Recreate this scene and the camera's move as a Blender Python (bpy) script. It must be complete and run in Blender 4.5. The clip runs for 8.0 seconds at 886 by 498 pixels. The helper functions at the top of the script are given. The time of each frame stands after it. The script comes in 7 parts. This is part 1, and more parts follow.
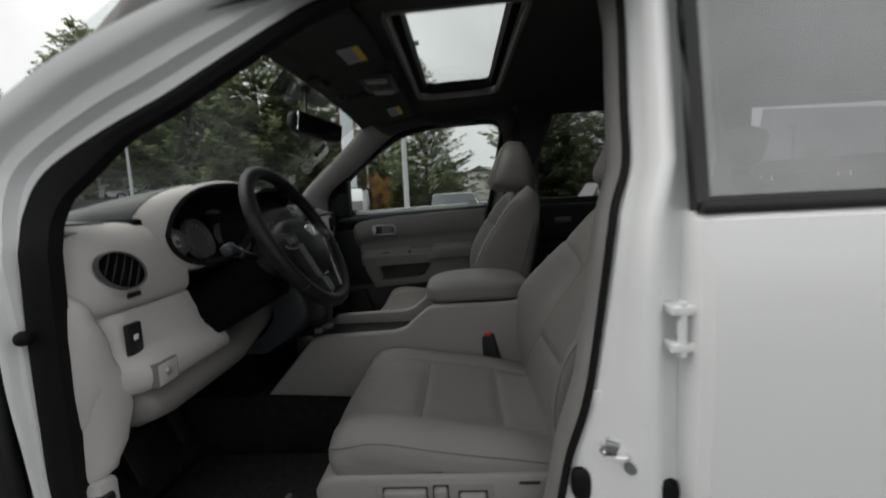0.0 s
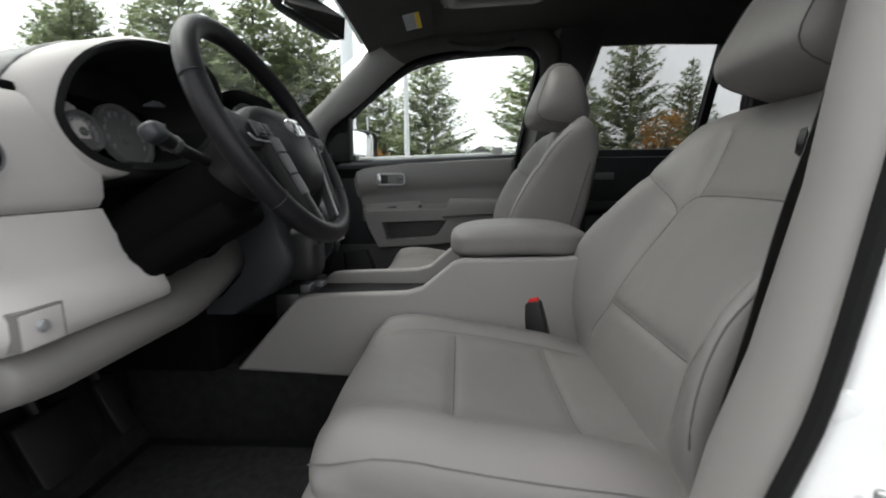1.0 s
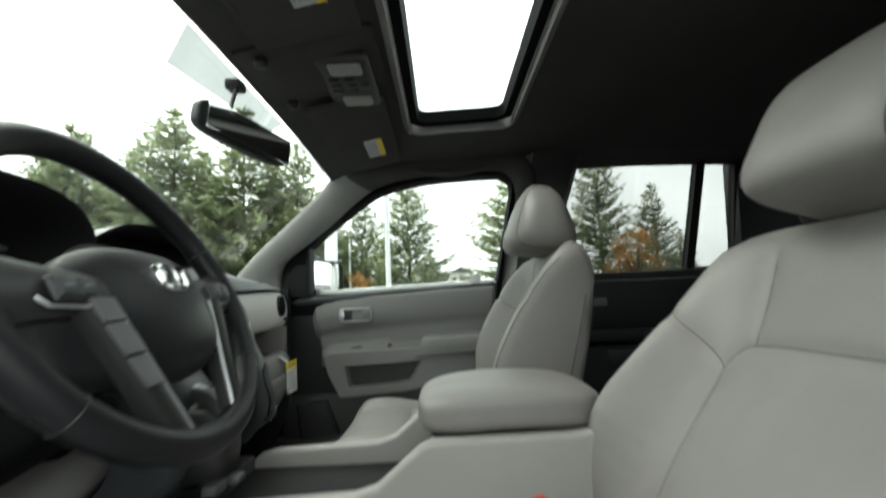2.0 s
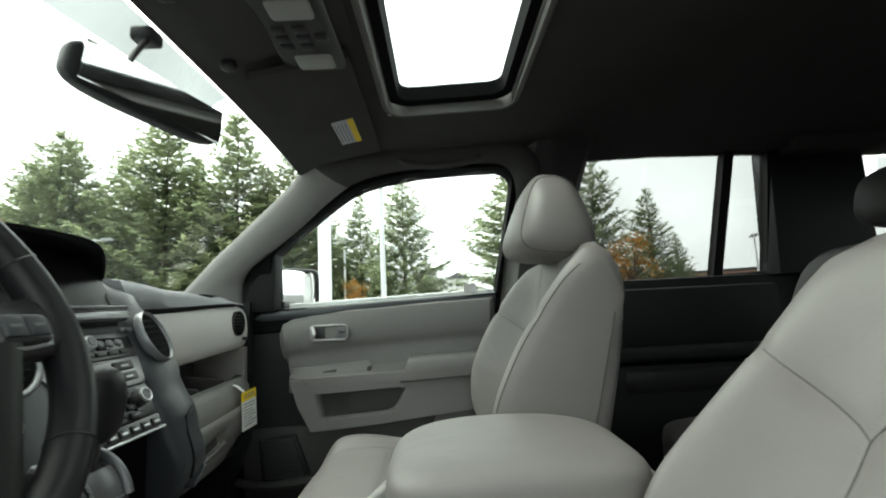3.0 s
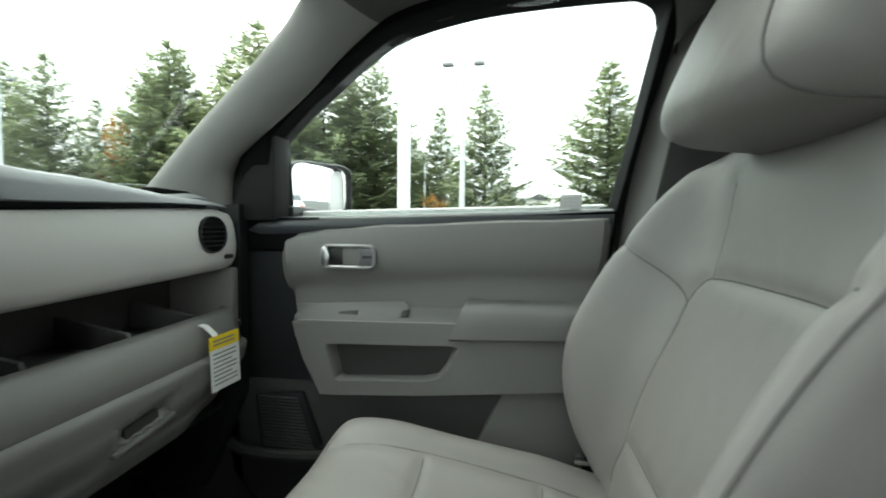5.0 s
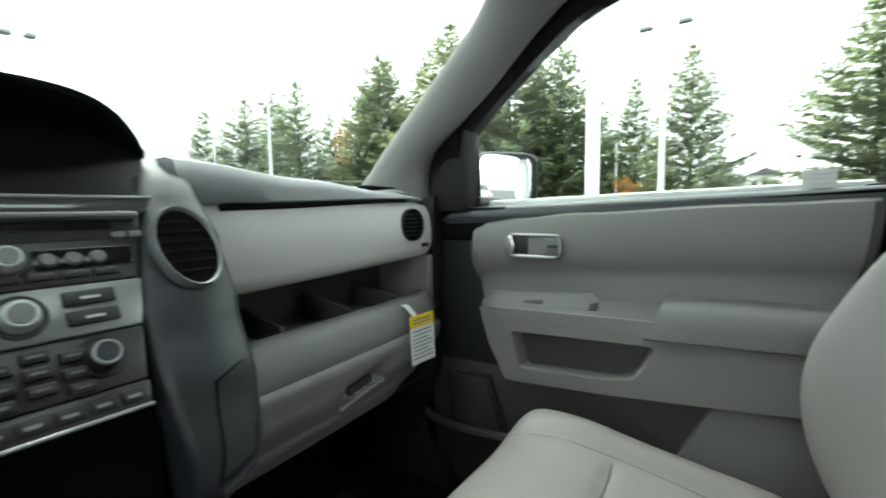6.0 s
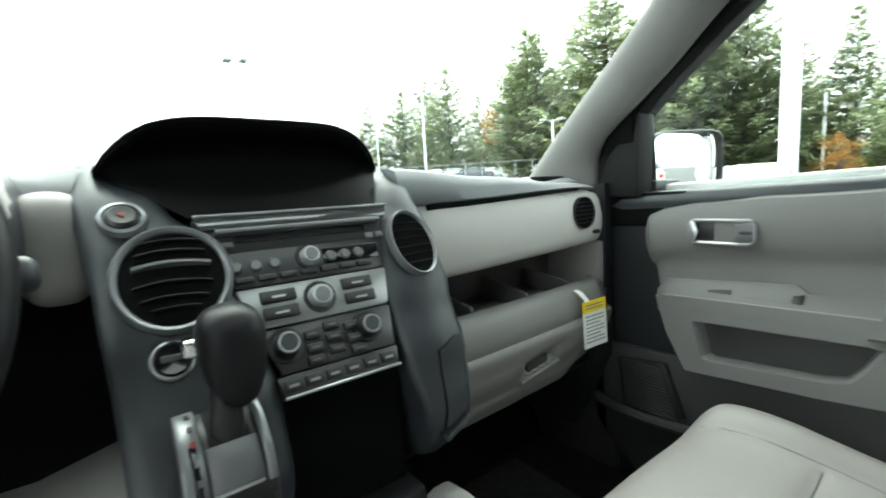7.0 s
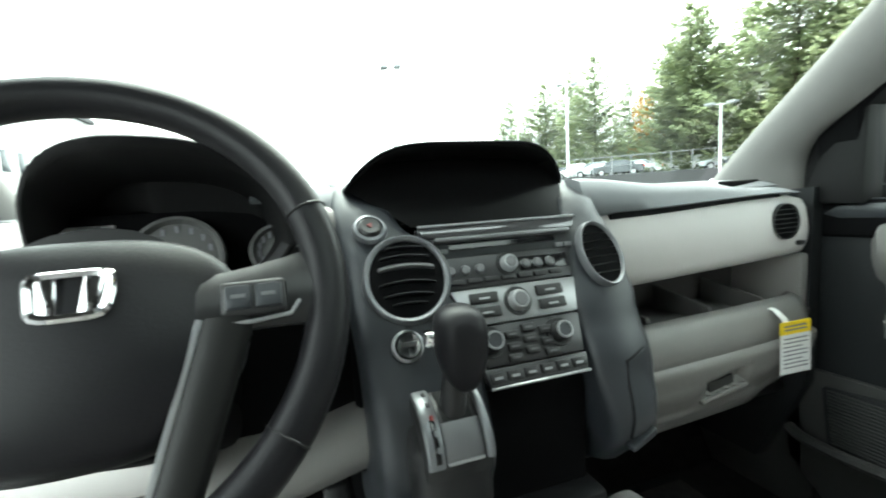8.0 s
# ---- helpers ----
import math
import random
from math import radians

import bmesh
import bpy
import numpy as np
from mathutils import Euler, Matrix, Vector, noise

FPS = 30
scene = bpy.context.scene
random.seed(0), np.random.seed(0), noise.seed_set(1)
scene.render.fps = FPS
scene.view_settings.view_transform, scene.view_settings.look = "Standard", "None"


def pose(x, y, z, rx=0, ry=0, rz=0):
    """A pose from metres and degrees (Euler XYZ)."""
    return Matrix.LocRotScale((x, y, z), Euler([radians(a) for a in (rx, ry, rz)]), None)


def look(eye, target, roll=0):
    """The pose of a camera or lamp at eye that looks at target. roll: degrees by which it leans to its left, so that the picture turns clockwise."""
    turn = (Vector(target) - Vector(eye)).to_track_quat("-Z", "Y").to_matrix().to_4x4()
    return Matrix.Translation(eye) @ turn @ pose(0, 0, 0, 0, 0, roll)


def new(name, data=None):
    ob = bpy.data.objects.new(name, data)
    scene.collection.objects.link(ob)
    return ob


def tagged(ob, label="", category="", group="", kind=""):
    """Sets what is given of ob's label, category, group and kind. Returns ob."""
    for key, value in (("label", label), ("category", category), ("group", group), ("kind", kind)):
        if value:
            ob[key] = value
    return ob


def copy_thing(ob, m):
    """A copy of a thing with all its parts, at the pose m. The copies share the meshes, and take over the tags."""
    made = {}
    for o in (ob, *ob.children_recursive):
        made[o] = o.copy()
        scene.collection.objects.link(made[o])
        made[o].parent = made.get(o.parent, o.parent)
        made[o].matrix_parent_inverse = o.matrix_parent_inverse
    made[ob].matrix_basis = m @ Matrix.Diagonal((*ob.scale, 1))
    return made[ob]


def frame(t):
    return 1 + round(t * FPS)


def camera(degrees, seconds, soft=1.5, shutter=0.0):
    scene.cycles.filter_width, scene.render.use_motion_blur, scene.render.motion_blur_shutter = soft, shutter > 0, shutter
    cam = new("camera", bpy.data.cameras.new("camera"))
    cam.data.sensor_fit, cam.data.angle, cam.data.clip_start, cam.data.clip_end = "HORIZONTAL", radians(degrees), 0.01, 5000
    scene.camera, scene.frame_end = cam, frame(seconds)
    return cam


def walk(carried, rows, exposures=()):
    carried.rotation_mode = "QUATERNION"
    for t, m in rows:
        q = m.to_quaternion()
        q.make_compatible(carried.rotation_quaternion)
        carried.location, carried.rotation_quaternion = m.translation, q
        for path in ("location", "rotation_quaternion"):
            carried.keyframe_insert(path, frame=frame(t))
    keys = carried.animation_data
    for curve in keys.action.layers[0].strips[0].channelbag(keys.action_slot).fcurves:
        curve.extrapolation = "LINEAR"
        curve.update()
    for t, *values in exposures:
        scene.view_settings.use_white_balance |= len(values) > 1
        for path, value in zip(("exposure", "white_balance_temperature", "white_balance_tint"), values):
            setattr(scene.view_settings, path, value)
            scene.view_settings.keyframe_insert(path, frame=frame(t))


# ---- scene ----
cam = camera(91.1, 8.0, 1.9, 0.35)
PATH = [
    (0, (-0.066, -1.409, 1.272), (-0.158, 0.576, 1.039), -2.8),
    (0.2, (-0.108, -1.337, 1.235), (-0.223, 0.633, 0.909), -2.1),
    (0.5, (-0.145, -1.228, 1.175), (-0.365, 0.716, 0.757), -1.5),
    (0.7, (-0.155, -1.167, 1.155), (-0.348, 0.778, 0.733), -0.9),
    (1, (-0.163, -1.086, 1.132), (-0.246, 0.886, 0.809), -0.4),
    (1.5, (-0.149, -0.977, 1.122), (-0.175, 1.006, 0.863), -1.9),
    (2, (-0.134, -0.85, 1.176), (-0.126, 1.137, 1.399), -2.5),
    (2.2, (-0.126, -0.803, 1.192), (-0.097, 1.167, 1.535), -2.4),
    (3.3, (-0.111, -0.541, 1.199), (-0.078, 1.456, 1.298), -3.2),
    (3.5, (-0.122, -0.488, 1.197), (-0.08, 1.511, 1.172), -3.4),
    (4, (-0.143, -0.358, 1.208), (-0.087, 1.64, 1.15), -2.5),
    (4.2, (-0.14, -0.298, 1.203), (-0.102, 1.7, 1.119), -1.4),
    (5.3, (-0.109, -0.068, 1.193), (-0.674, 1.846, 1.061), 0.0),
    (5.5, (-0.109, -0.066, 1.183), (-0.839, 1.79, 1.043), -0.7),
    (6, (-0.117, -0.088, 1.203), (-1.226, 1.567, 1.025), -0.8),
    (6.5, (-0.121, -0.127, 1.222), (-1.535, 1.27, 1.007), -1.9),
    (7, (-0.112, -0.169, 1.229), (-1.704, 1.015, 0.982), -3.3),
    (7.5, (-0.105, -0.211, 1.245), (-1.862, 0.712, 1.0), -2.8),
    (8, (-0.109, -0.251, 1.256), (-1.99, 0.387, 1.022), -3.3),
]
walk(cam, [(t, look(eye, target, roll)) for t, eye, target, roll in PATH],
     [(0.0, 0.30, 6750, 9), (0.5, 0.6, 6650, 12), (1.0, 1.58, 6650, 9), (1.5, 1.98, 6650, 6), (2.0, 2.12, 6750, -2), (4.2, 2.24, 6700, -3), (5.5, 2.42, 6480, -5), (6.5, 2.70, 6450, -5), (8.0, 3.2, 6450, -6)])

# ---- light ----
world = bpy.data.worlds.new("overcast_sky")
scene.world = world
world.use_nodes = True
wn, wl = world.node_tree.nodes, world.node_tree.links
sky = wn.new("ShaderNodeTexSky")
sky.sky_type, sky.sun_disc = "NISHITA", False
sky.sun_elevation, sky.sun_rotation = radians(60), radians(287)
sky.air_density, sky.dust_density = 1.0, 6.0
grey = wn.new("ShaderNodeHueSaturation")
grey.inputs["Saturation"].default_value = 0.12
wl.new(sky.outputs[0], grey.inputs["Color"])
veil = wn.new("ShaderNodeMix")
veil.data_type = "RGBA"
veil.inputs["Factor"].default_value = 0.65
veil.inputs["B"].default_value = (6.0, 6.2, 6.5, 1)
wl.new(grey.outputs[0], veil.inputs["A"])
wl.new(veil.outputs["Result"], wn["Background"].inputs["Color"])
where, cloud, thick = wn.new("ShaderNodeTexCoord"), wn.new("ShaderNodeTexNoise"), wn.new("ShaderNodeMapRange")
cloud.inputs["Scale"].default_value, cloud.inputs["Detail"].default_value, cloud.inputs["Distortion"].default_value = 2.6, 5, 0.5
thick.inputs["From Min"].default_value, thick.inputs["From Max"].default_value = 0.3, 0.7
thick.inputs["To Min"].default_value, thick.inputs["To Max"].default_value = 0.115, 0.185
wl.new(where.outputs["Generated"], cloud.inputs["Vector"])
wl.new(cloud.outputs[0], thick.inputs["Value"])
wl.new(thick.outputs[0], wn["Background"].inputs["Strength"])

sun_data = bpy.data.lights.new("sun", "SUN")
sun_data.energy, sun_data.angle, sun_data.color = 0.5, radians(60), (1.0, 0.97, 0.93)
sun = new("sun", sun_data)
sun.matrix_world = look((-5, 1.5, 9), (0, 0, 0))


# ---- materials ----
def mat(name, color, rough=0.5, metal=0.0, vary=0.12, scale=6.0, bump=0.15, grain=400.0, coat=0.0, spec=0.5):
    """A procedural surface: base colour with two scales of variation, and a fine relief."""
    m = bpy.data.materials.new(name)
    m.use_nodes = True
    n, l = m.node_tree.nodes, m.node_tree.links
    b = n["Principled BSDF"]
    b.inputs["Roughness"].default_value, b.inputs["Metallic"].default_value = rough, metal
    b.inputs["Coat Weight"].default_value, b.inputs["Specular IOR Level"].default_value = coat, spec
    co = n.new("ShaderNodeTexCoord")
    big = n.new("ShaderNodeTexNoise")
    big.inputs["Scale"].default_value, big.inputs["Detail"].default_value = scale, 6
    fine = n.new("ShaderNodeTexNoise")
    fine.inputs["Scale"].default_value, fine.inputs["Detail"].default_value = grain, 3
    l.new(co.outputs["Object"], big.inputs["Vector"])
    l.new(co.outputs["Object"], fine.inputs["Vector"])
    both = n.new("ShaderNodeMath")
    both.operation = "MULTIPLY_ADD"
    l.new(fine.outputs[0], both.inputs[0])
    both.inputs[1].default_value = 0.35
    l.new(big.outputs[0], both.inputs[2])
    ramp = n.new("ShaderNodeMapRange")
    ramp.inputs["From Min"].default_value, ramp.inputs["From Max"].default_value = 0.35, 1.0
    ramp.inputs["To Min"].default_value, ramp.inputs["To Max"].default_value = 1 - vary, 1 + vary
    l.new(both.outputs[0], ramp.inputs["Value"])
    mul = n.new("ShaderNodeVectorMath")
    mul.operation = "SCALE"
    mul.inputs[0].default_value = color
    l.new(ramp.outputs[0], mul.inputs["Scale"])
    l.new(mul.outputs[0], b.inputs["Base Color"])
    if bump:
        bp = n.new("ShaderNodeBump")
        bp.inputs["Strength"].default_value, bp.inputs["Distance"].default_value = bump, 0.002
        l.new(fine.outputs[0], bp.inputs["Height"])
        l.new(bp.outputs[0], b.inputs["Normal"])
    rr = n.new("ShaderNodeMapRange")
    rr.inputs["To Min"].default_value, rr.inputs["To Max"].default_value = max(0.02, rough - 0.06), min(1, rough + 0.06)
    l.new(big.outputs[0], rr.inputs["Value"])
    l.new(rr.outputs[0], b.inputs["Roughness"])
    return m


def cells(m, scale, strength):
    """Adds a pebbled leather or carpet relief to a material."""
    n, l = m.node_tree.nodes, m.node_tree.links
    v = n.new("ShaderNodeTexVoronoi")
    v.feature = "DISTANCE_TO_EDGE"
    v.inputs["Scale"].default_value = scale
    l.new(n["Texture Coordinate"].outputs["Object"], v.inputs["Vector"])
    b = n.new("ShaderNodeBump")
    b.inputs["Strength"].default_value, b.inputs["Distance"].default_value = strength, 0.001
    l.new(v.outputs["Distance"], b.inputs["Height"])
    old = n["Principled BSDF"].inputs["Normal"]
    if old.links:
        l.new(old.links[0].from_socket, b.inputs["Normal"])
    l.new(b.outputs[0], old)
    return m


def creased(m, scale, strength):
    """Pebbled leather with soft puckers and shallow creases from use."""
    cells(m, scale, strength)
    n, l = m.node_tree.nodes, m.node_tree.links
    a, b = n.new("ShaderNodeTexNoise"), n.new("ShaderNodeTexNoise")
    a.inputs["Scale"].default_value, a.inputs["Detail"].default_value, a.inputs["Distortion"].default_value = 7.0, 2, 0.6
    b.inputs["Scale"].default_value, b.inputs["Detail"].default_value, b.inputs["Distortion"].default_value = 26.0, 4, 1.5
    add = n.new("ShaderNodeMath")
    add.operation = "MULTIPLY_ADD"
    add.inputs[1].default_value = 0.07
    for t in (a, b):
        l.new(n["Texture Coordinate"].outputs["Object"], t.inputs["Vector"])
    l.new(b.outputs[0], add.inputs[0])
    l.new(a.outputs[0], add.inputs[2])
    bp = n.new("ShaderNodeBump")
    bp.inputs["Strength"].default_value, bp.inputs["Distance"].default_value = 0.5, 0.010
    l.new(add.outputs[0], bp.inputs["Height"])
    old = n["Principled BSDF"].inputs["Normal"]
    first = old.links[0].from_node
    while first.inputs["Normal"].links:
        first = first.inputs["Normal"].links[0].from_node
    l.new(bp.outputs[0], first.inputs["Normal"])
    return m


def pane(name, tint, base=0.05):
    """Thin glass: lets light straight through and mirrors by Fresnel."""
    m = bpy.data.materials.new(name)
    m.use_nodes = True
    n, l = m.node_tree.nodes, m.node_tree.links
    n.remove(n["Principled BSDF"])
    clear, gloss, mix, fac = (n.new("ShaderNode" + k) for k in ("BsdfTransparent", "BsdfGlossy", "MixShader", "LayerWeight"))
    rise, fres = n.new("ShaderNodeMath"), n.new("ShaderNodeMath")
    rise.operation, fres.operation = "POWER", "MULTIPLY_ADD"
    rise.inputs[1].default_value, fres.inputs[1].default_value, fres.inputs[2].default_value = 5.0, 0.85, base
    l.new(fac.outputs["Facing"], rise.inputs[0])
    l.new(rise.outputs[0], fres.inputs[0])
    clear.inputs["Color"].default_value = (*tint, 1)
    gloss.inputs["Roughness"].default_value = 0.0
    l.new(fres.outputs[0], mix.inputs[0])
    l.new(clear.outputs[0], mix.inputs[1])
    l.new(gloss.outputs[0], mix.inputs[2])
    l.new(mix.outputs[0], n["Material Output"].inputs["Surface"])
    return m


LEATHER = creased(mat("grey_leather", (0.186, 0.175, 0.170), 0.50, vary=0.05, scale=9, bump=0.08), 420, 0.10)
# Second-row leather: same hide as LEATHER, shade of the rear cabin darkened in.
LEATHER_SHADED = cells(mat("grey_leather_shaded", (0.042, 0.041, 0.040), 0.5, vary=0.05, scale=9, bump=0.08), 420, 0.10)
STITCH = mat("grey_seam_thread", (0.10, 0.095, 0.092), 0.8, bump=0)
LIGHT_PLASTIC = mat("light_grey_plastic", (0.245, 0.233, 0.227), 0.5, vary=0.05, scale=5, bump=0.12, grain=900)
DASH_LIGHT = mat("pale_grey_dash_plastic", (0.53, 0.510, 0.496), 0.5, vary=0.05, scale=5, bump=0.12, grain=900)
# Shelf inside: dash plastic, the recess's shade darkened into the colour.
SHELF_SHADED = mat("grey_shelf_plastic_shaded", (0.085, 0.082, 0.080), 0.7, vary=0.08, scale=8, bump=0.2, grain=700)
# Lip, glove box and knee bolster: dash plastic with shade darkened into the colour.
DASH_SHADED = mat("grey_dash_plastic_shaded", (0.19, 0.182, 0.176), 0.5, vary=0.05, scale=5, bump=0.12, grain=900)
DOOR_CLOTH = mat("mid_grey_door_skin", (0.150, 0.146, 0.142), 0.55, vary=0.05, scale=5, bump=0.15, grain=900)
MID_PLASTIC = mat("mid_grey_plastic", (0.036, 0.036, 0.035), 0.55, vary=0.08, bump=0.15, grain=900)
DARK_PLASTIC = mat("charcoal_plastic", (0.028, 0.031, 0.036), 0.36, vary=0.10, bump=0.2, grain=900, spec=0.42)
BLACK_PLASTIC = mat("black_plastic", (0.012, 0.012, 0.013), 0.42, vary=0.15, bump=0.12, grain=900)
BLACK_GLOSS = mat("gloss_black_trim", (0.008, 0.008, 0.009), 0.08, vary=0.1, bump=0)
WHEEL_LEATHER = cells(mat("black_wheel_leather", (0.0095, 0.0093, 0.0110), 0.40, vary=0.12, bump=0.1, spec=0.20), 500, 0.12)
RUBBER = mat("black_rubber_seal", (0.008, 0.008, 0.008), 0.65, vary=0.2, spec=0.15)
SILVER = mat("silver_paint_trim", (0.42, 0.43, 0.44), 0.33, metal=0.7, vary=0.05, bump=0.03)
SATIN = mat("satin_grey_buttons", (0.13, 0.131, 0.136), 0.4, metal=0.3, vary=0.06, bump=0.03)
BRUSHED = mat("satin_chrome", (0.55, 0.55, 0.56), 0.30, metal=0.9, vary=0.04, bump=0)
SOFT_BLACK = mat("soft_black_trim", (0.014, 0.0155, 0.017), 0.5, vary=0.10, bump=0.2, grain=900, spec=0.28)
VOID = mat("matt_black", (0.009, 0.009, 0.0095), 0.65, vary=0.1, bump=0.05, spec=0.16)
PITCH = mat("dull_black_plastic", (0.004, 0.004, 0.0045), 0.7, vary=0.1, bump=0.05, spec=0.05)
VENT_RING = mat("satin_vent_ring", (0.17, 0.175, 0.185), 0.32, metal=0.5, vary=0.05, bump=0.02)
DIM_RED = mat("dark_red_print", (0.16, 0.018, 0.016), 0.5, bump=0)
SHEEN = mat("gloss_grey_strip", (0.13, 0.13, 0.135), 0.10, metal=0.6, vary=0.05, bump=0)
SPOKE_GREY = mat("satin_spoke_paint", (0.014, 0.014, 0.014), 0.5, vary=0.08, bump=0.03, spec=0.22)
PEWTER = mat("pewter_panel_paint", (0.056, 0.056, 0.058), 0.34, metal=0.45, vary=0.06, bump=0.03)
PEWTER_PALE = mat("pale_pewter_panel_paint", (0.30, 0.305, 0.31), 0.32, metal=0.55, vary=0.06, bump=0.03)
PAD = mat("slate_grey_soft_pad", (0.140, 0.148, 0.157), 0.45, vary=0.08, bump=0.25, grain=900)
SCREEN_BLACK = mat("smoked_display", (0.005, 0.005, 0.0053), 0.30, vary=0.08, bump=0.0, spec=0.12)
CHROME = mat("chrome", (0.80, 0.80, 0.81), 0.10, metal=1.0, vary=0.03, bump=0)
# Roof cloth is the pillar cloth with shade darkened into its colour.
HEADLINER_SHADED = mat("grey_headliner_cloth_shaded", (0.070, 0.069, 0.067), 0.9, vary=0.08, scale=12, bump=0.4, grain=700, spec=0.0)
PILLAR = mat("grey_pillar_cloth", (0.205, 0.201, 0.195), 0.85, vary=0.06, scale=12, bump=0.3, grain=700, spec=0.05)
CARPET = mat("black_carpet", (0.020, 0.020, 0.020), 0.95, vary=0.4, scale=40, bump=0.9, grain=600, spec=0.05)
MAT_CARPET = mat("dark_floor_mat", (0.046, 0.046, 0.045), 0.95, vary=0.35, scale=60, bump=0.9, grain=500, spec=0.05)
WHITE_PAINT = mat("white_car_paint", (0.87, 0.87, 0.87), 0.22, vary=0.02, scale=3, bump=0, coat=0.6)
WHITE_DULL = mat("white_jamb_paint", (0.84, 0.85, 0.85), 0.38, vary=0.04, scale=8, bump=0.02)
GLASS = pane("clear_glass", (0.77, 0.81, 0.79))
TINT = pane("privacy_glass", (0.27, 0.275, 0.275), 0.06)
COATED = pane("coated_privacy_glass", (0.22, 0.23, 0.24), 0.30)
RED = mat("red_button_plastic", (0.65, 0.015, 0.012), 0.4, bump=0)
YELLOW = mat("yellow_label", (0.85, 0.62, 0.02), 0.6, vary=0.04, bump=0)
LABEL = mat("grey_white_label", (0.48, 0.49, 0.52), 0.7, vary=0.04, bump=0)
PAPER = mat("white_paper_label", (0.78, 0.78, 0.77), 0.7, vary=0.04, bump=0)
INK = mat("grey_print", (0.20, 0.20, 0.22), 0.7, bump=0)
DIAL = mat("grey_dial_face", (0.10, 0.10, 0.098), 0.5, vary=0.06, bump=0)
MIRROR = mat("mirror_silver", (0.92, 0.93, 0.93), 0.01, metal=1.0, vary=0.0, bump=0)


# ---- mesh helpers ----
def bevelled(bm, r, seg=2, angle=30):
    if r > 0:
        es = [e for e in bm.edges if len(e.link_faces) == 2 and e.calc_face_angle(0) > radians(angle)]
        bmesh.ops.bevel(bm, geom=es, offset=r, segments=seg, profile=0.5, affect="EDGES", clamp_overlap=True)
    return bm


def box(x0, x1, y0, y1, z0, z1, r=0.004, seg=2, m=None):
    bm = bmesh.new()
    bmesh.ops.create_cube(bm, size=1)
    for v in bm.verts:
        v.co = Vector(((x0 + x1) / 2 + v.co.x * (x1 - x0), (y0 + y1) / 2 + v.co.y * (y1 - y0), (z0 + z1) / 2 + v.co.z * (z1 - z0)))
    bevelled(bm, r, seg)
    if m:
        bm.transform(m)
    return bm


def prism(poly, axis, a, b, r=0.004, seg=2, taper=None):
    """A polygon in the plane across an axis, drawn out along it from a to b. taper(u, v): another outline for the far end."""
    bm = bmesh.new()
    put = {"x": lambda u, v, w: (w, u, v), "y": lambda u, v, w: (u, w, v), "z": lambda u, v, w: (u, v, w)}[axis]
    far = [taper(u, v) if taper else (u, v) for u, v in poly]
    lo = [bm.verts.new(put(u, v, a)) for u, v in poly]
    hi = [bm.verts.new(put(u, v, b)) for u, v in far]
    bm.faces.new(lo)
    bm.faces.new(hi[::-1])
    k = len(poly)
    for i in range(k):
        bm.faces.new((lo[i], hi[i], hi[(i + 1) % k], lo[(i + 1) % k]))
    bmesh.ops.recalc_face_normals(bm, faces=bm.faces)
    return bevelled(bm, r, seg)


def loft(rings, cap=True, closed=True, loop=False):
    """Skins a row of rings with the same number of points."""
    bm = bmesh.new()
    rows = [[bm.verts.new(p) for p in ring] for ring in rings]
    k = len(rows[0])
    pairs = list(zip(rows, rows[1:])) + ([(rows[-1], rows[0])] if loop else [])
    for a, b in pairs:
        for i in range(k if closed else k - 1):
            j = (i + 1) % k
            bm.faces.new((a[i], a[j], b[j], b[i]))
    if cap and closed and not loop:
        bm.faces.new(rows[0])
        bm.faces.new(rows[-1][::-1])
    bmesh.ops.recalc_face_normals(bm, faces=bm.faces)
    return bm


def smooth_path(pts, k=6):
    """Catmull-Rom points through pts."""
    pts = [Vector(p) for p in pts]
    out = []
    for i in range(len(pts) - 1):
        p0, p1, p2, p3 = pts[max(i - 1, 0)], pts[i], pts[i + 1], pts[min(i + 2, len(pts) - 1)]
        for j in range(k):
            t = j / k
            out.append(0.5 * ((2 * p1) + (p2 - p0) * t + (2 * p0 - 5 * p1 + 4 * p2 - p3) * t * t + (3 * p1 - p0 - 3 * p2 + p3) * t ** 3))
    return out + [pts[-1]]


def tube(pts, r, n=8, loop=False, squash=1.0, up=(0, 0, 1)):
    """A round bar along pts. r: one radius or one for each point. squash: height over width."""
    pts = [Vector(p) for p in pts]
    rs = r if isinstance(r, (list, tuple)) else [r] * len(pts)
    rings = []
    for i, p in enumerate(pts):
        a, b = pts[i - 1] if i or loop else p, pts[(i + 1) % len(pts)] if i + 1 < len(pts) or loop else p
        d = (b - a).normalized()
        side = d.cross(Vector(up))
        side = side.normalized() if side.length > 1e-4 else d.orthogonal().normalized()
        top = side.cross(d).normalized()
        rings.append([p + rs[i] * (side * math.cos(2 * math.pi * q / n) + top * squash * math.sin(2 * math.pi * q / n)) for q in range(n)])
    return loft(rings, loop=loop)


def lathe(profile, at, axis, n=28):
    """Turns (radius, height) points round an axis through at."""
    z = Vector(axis).normalized()
    x = z.orthogonal().normalized()
    y = z.cross(x)
    rings = [[Vector(at) + z * h + max(r, 1e-4) * (x * math.cos(2 * math.pi * q / n) + y * math.sin(2 * math.pi * q / n)) for q in range(n)] for r, h in profile]
    return loft(rings)


def oval(at, right, up, a, b, n=28, off=0.0):
    """Points of an ellipse with half axes a and b along right and up."""
    right, up = Vector(right).normalized(), Vector(up).normalized()
    nrm = right.cross(up).normalized()
    return [Vector(at) + nrm * off + right * a * math.cos(2 * math.pi * q / n) + up * b * math.sin(2 * math.pi * q / n) for q in range(n)]


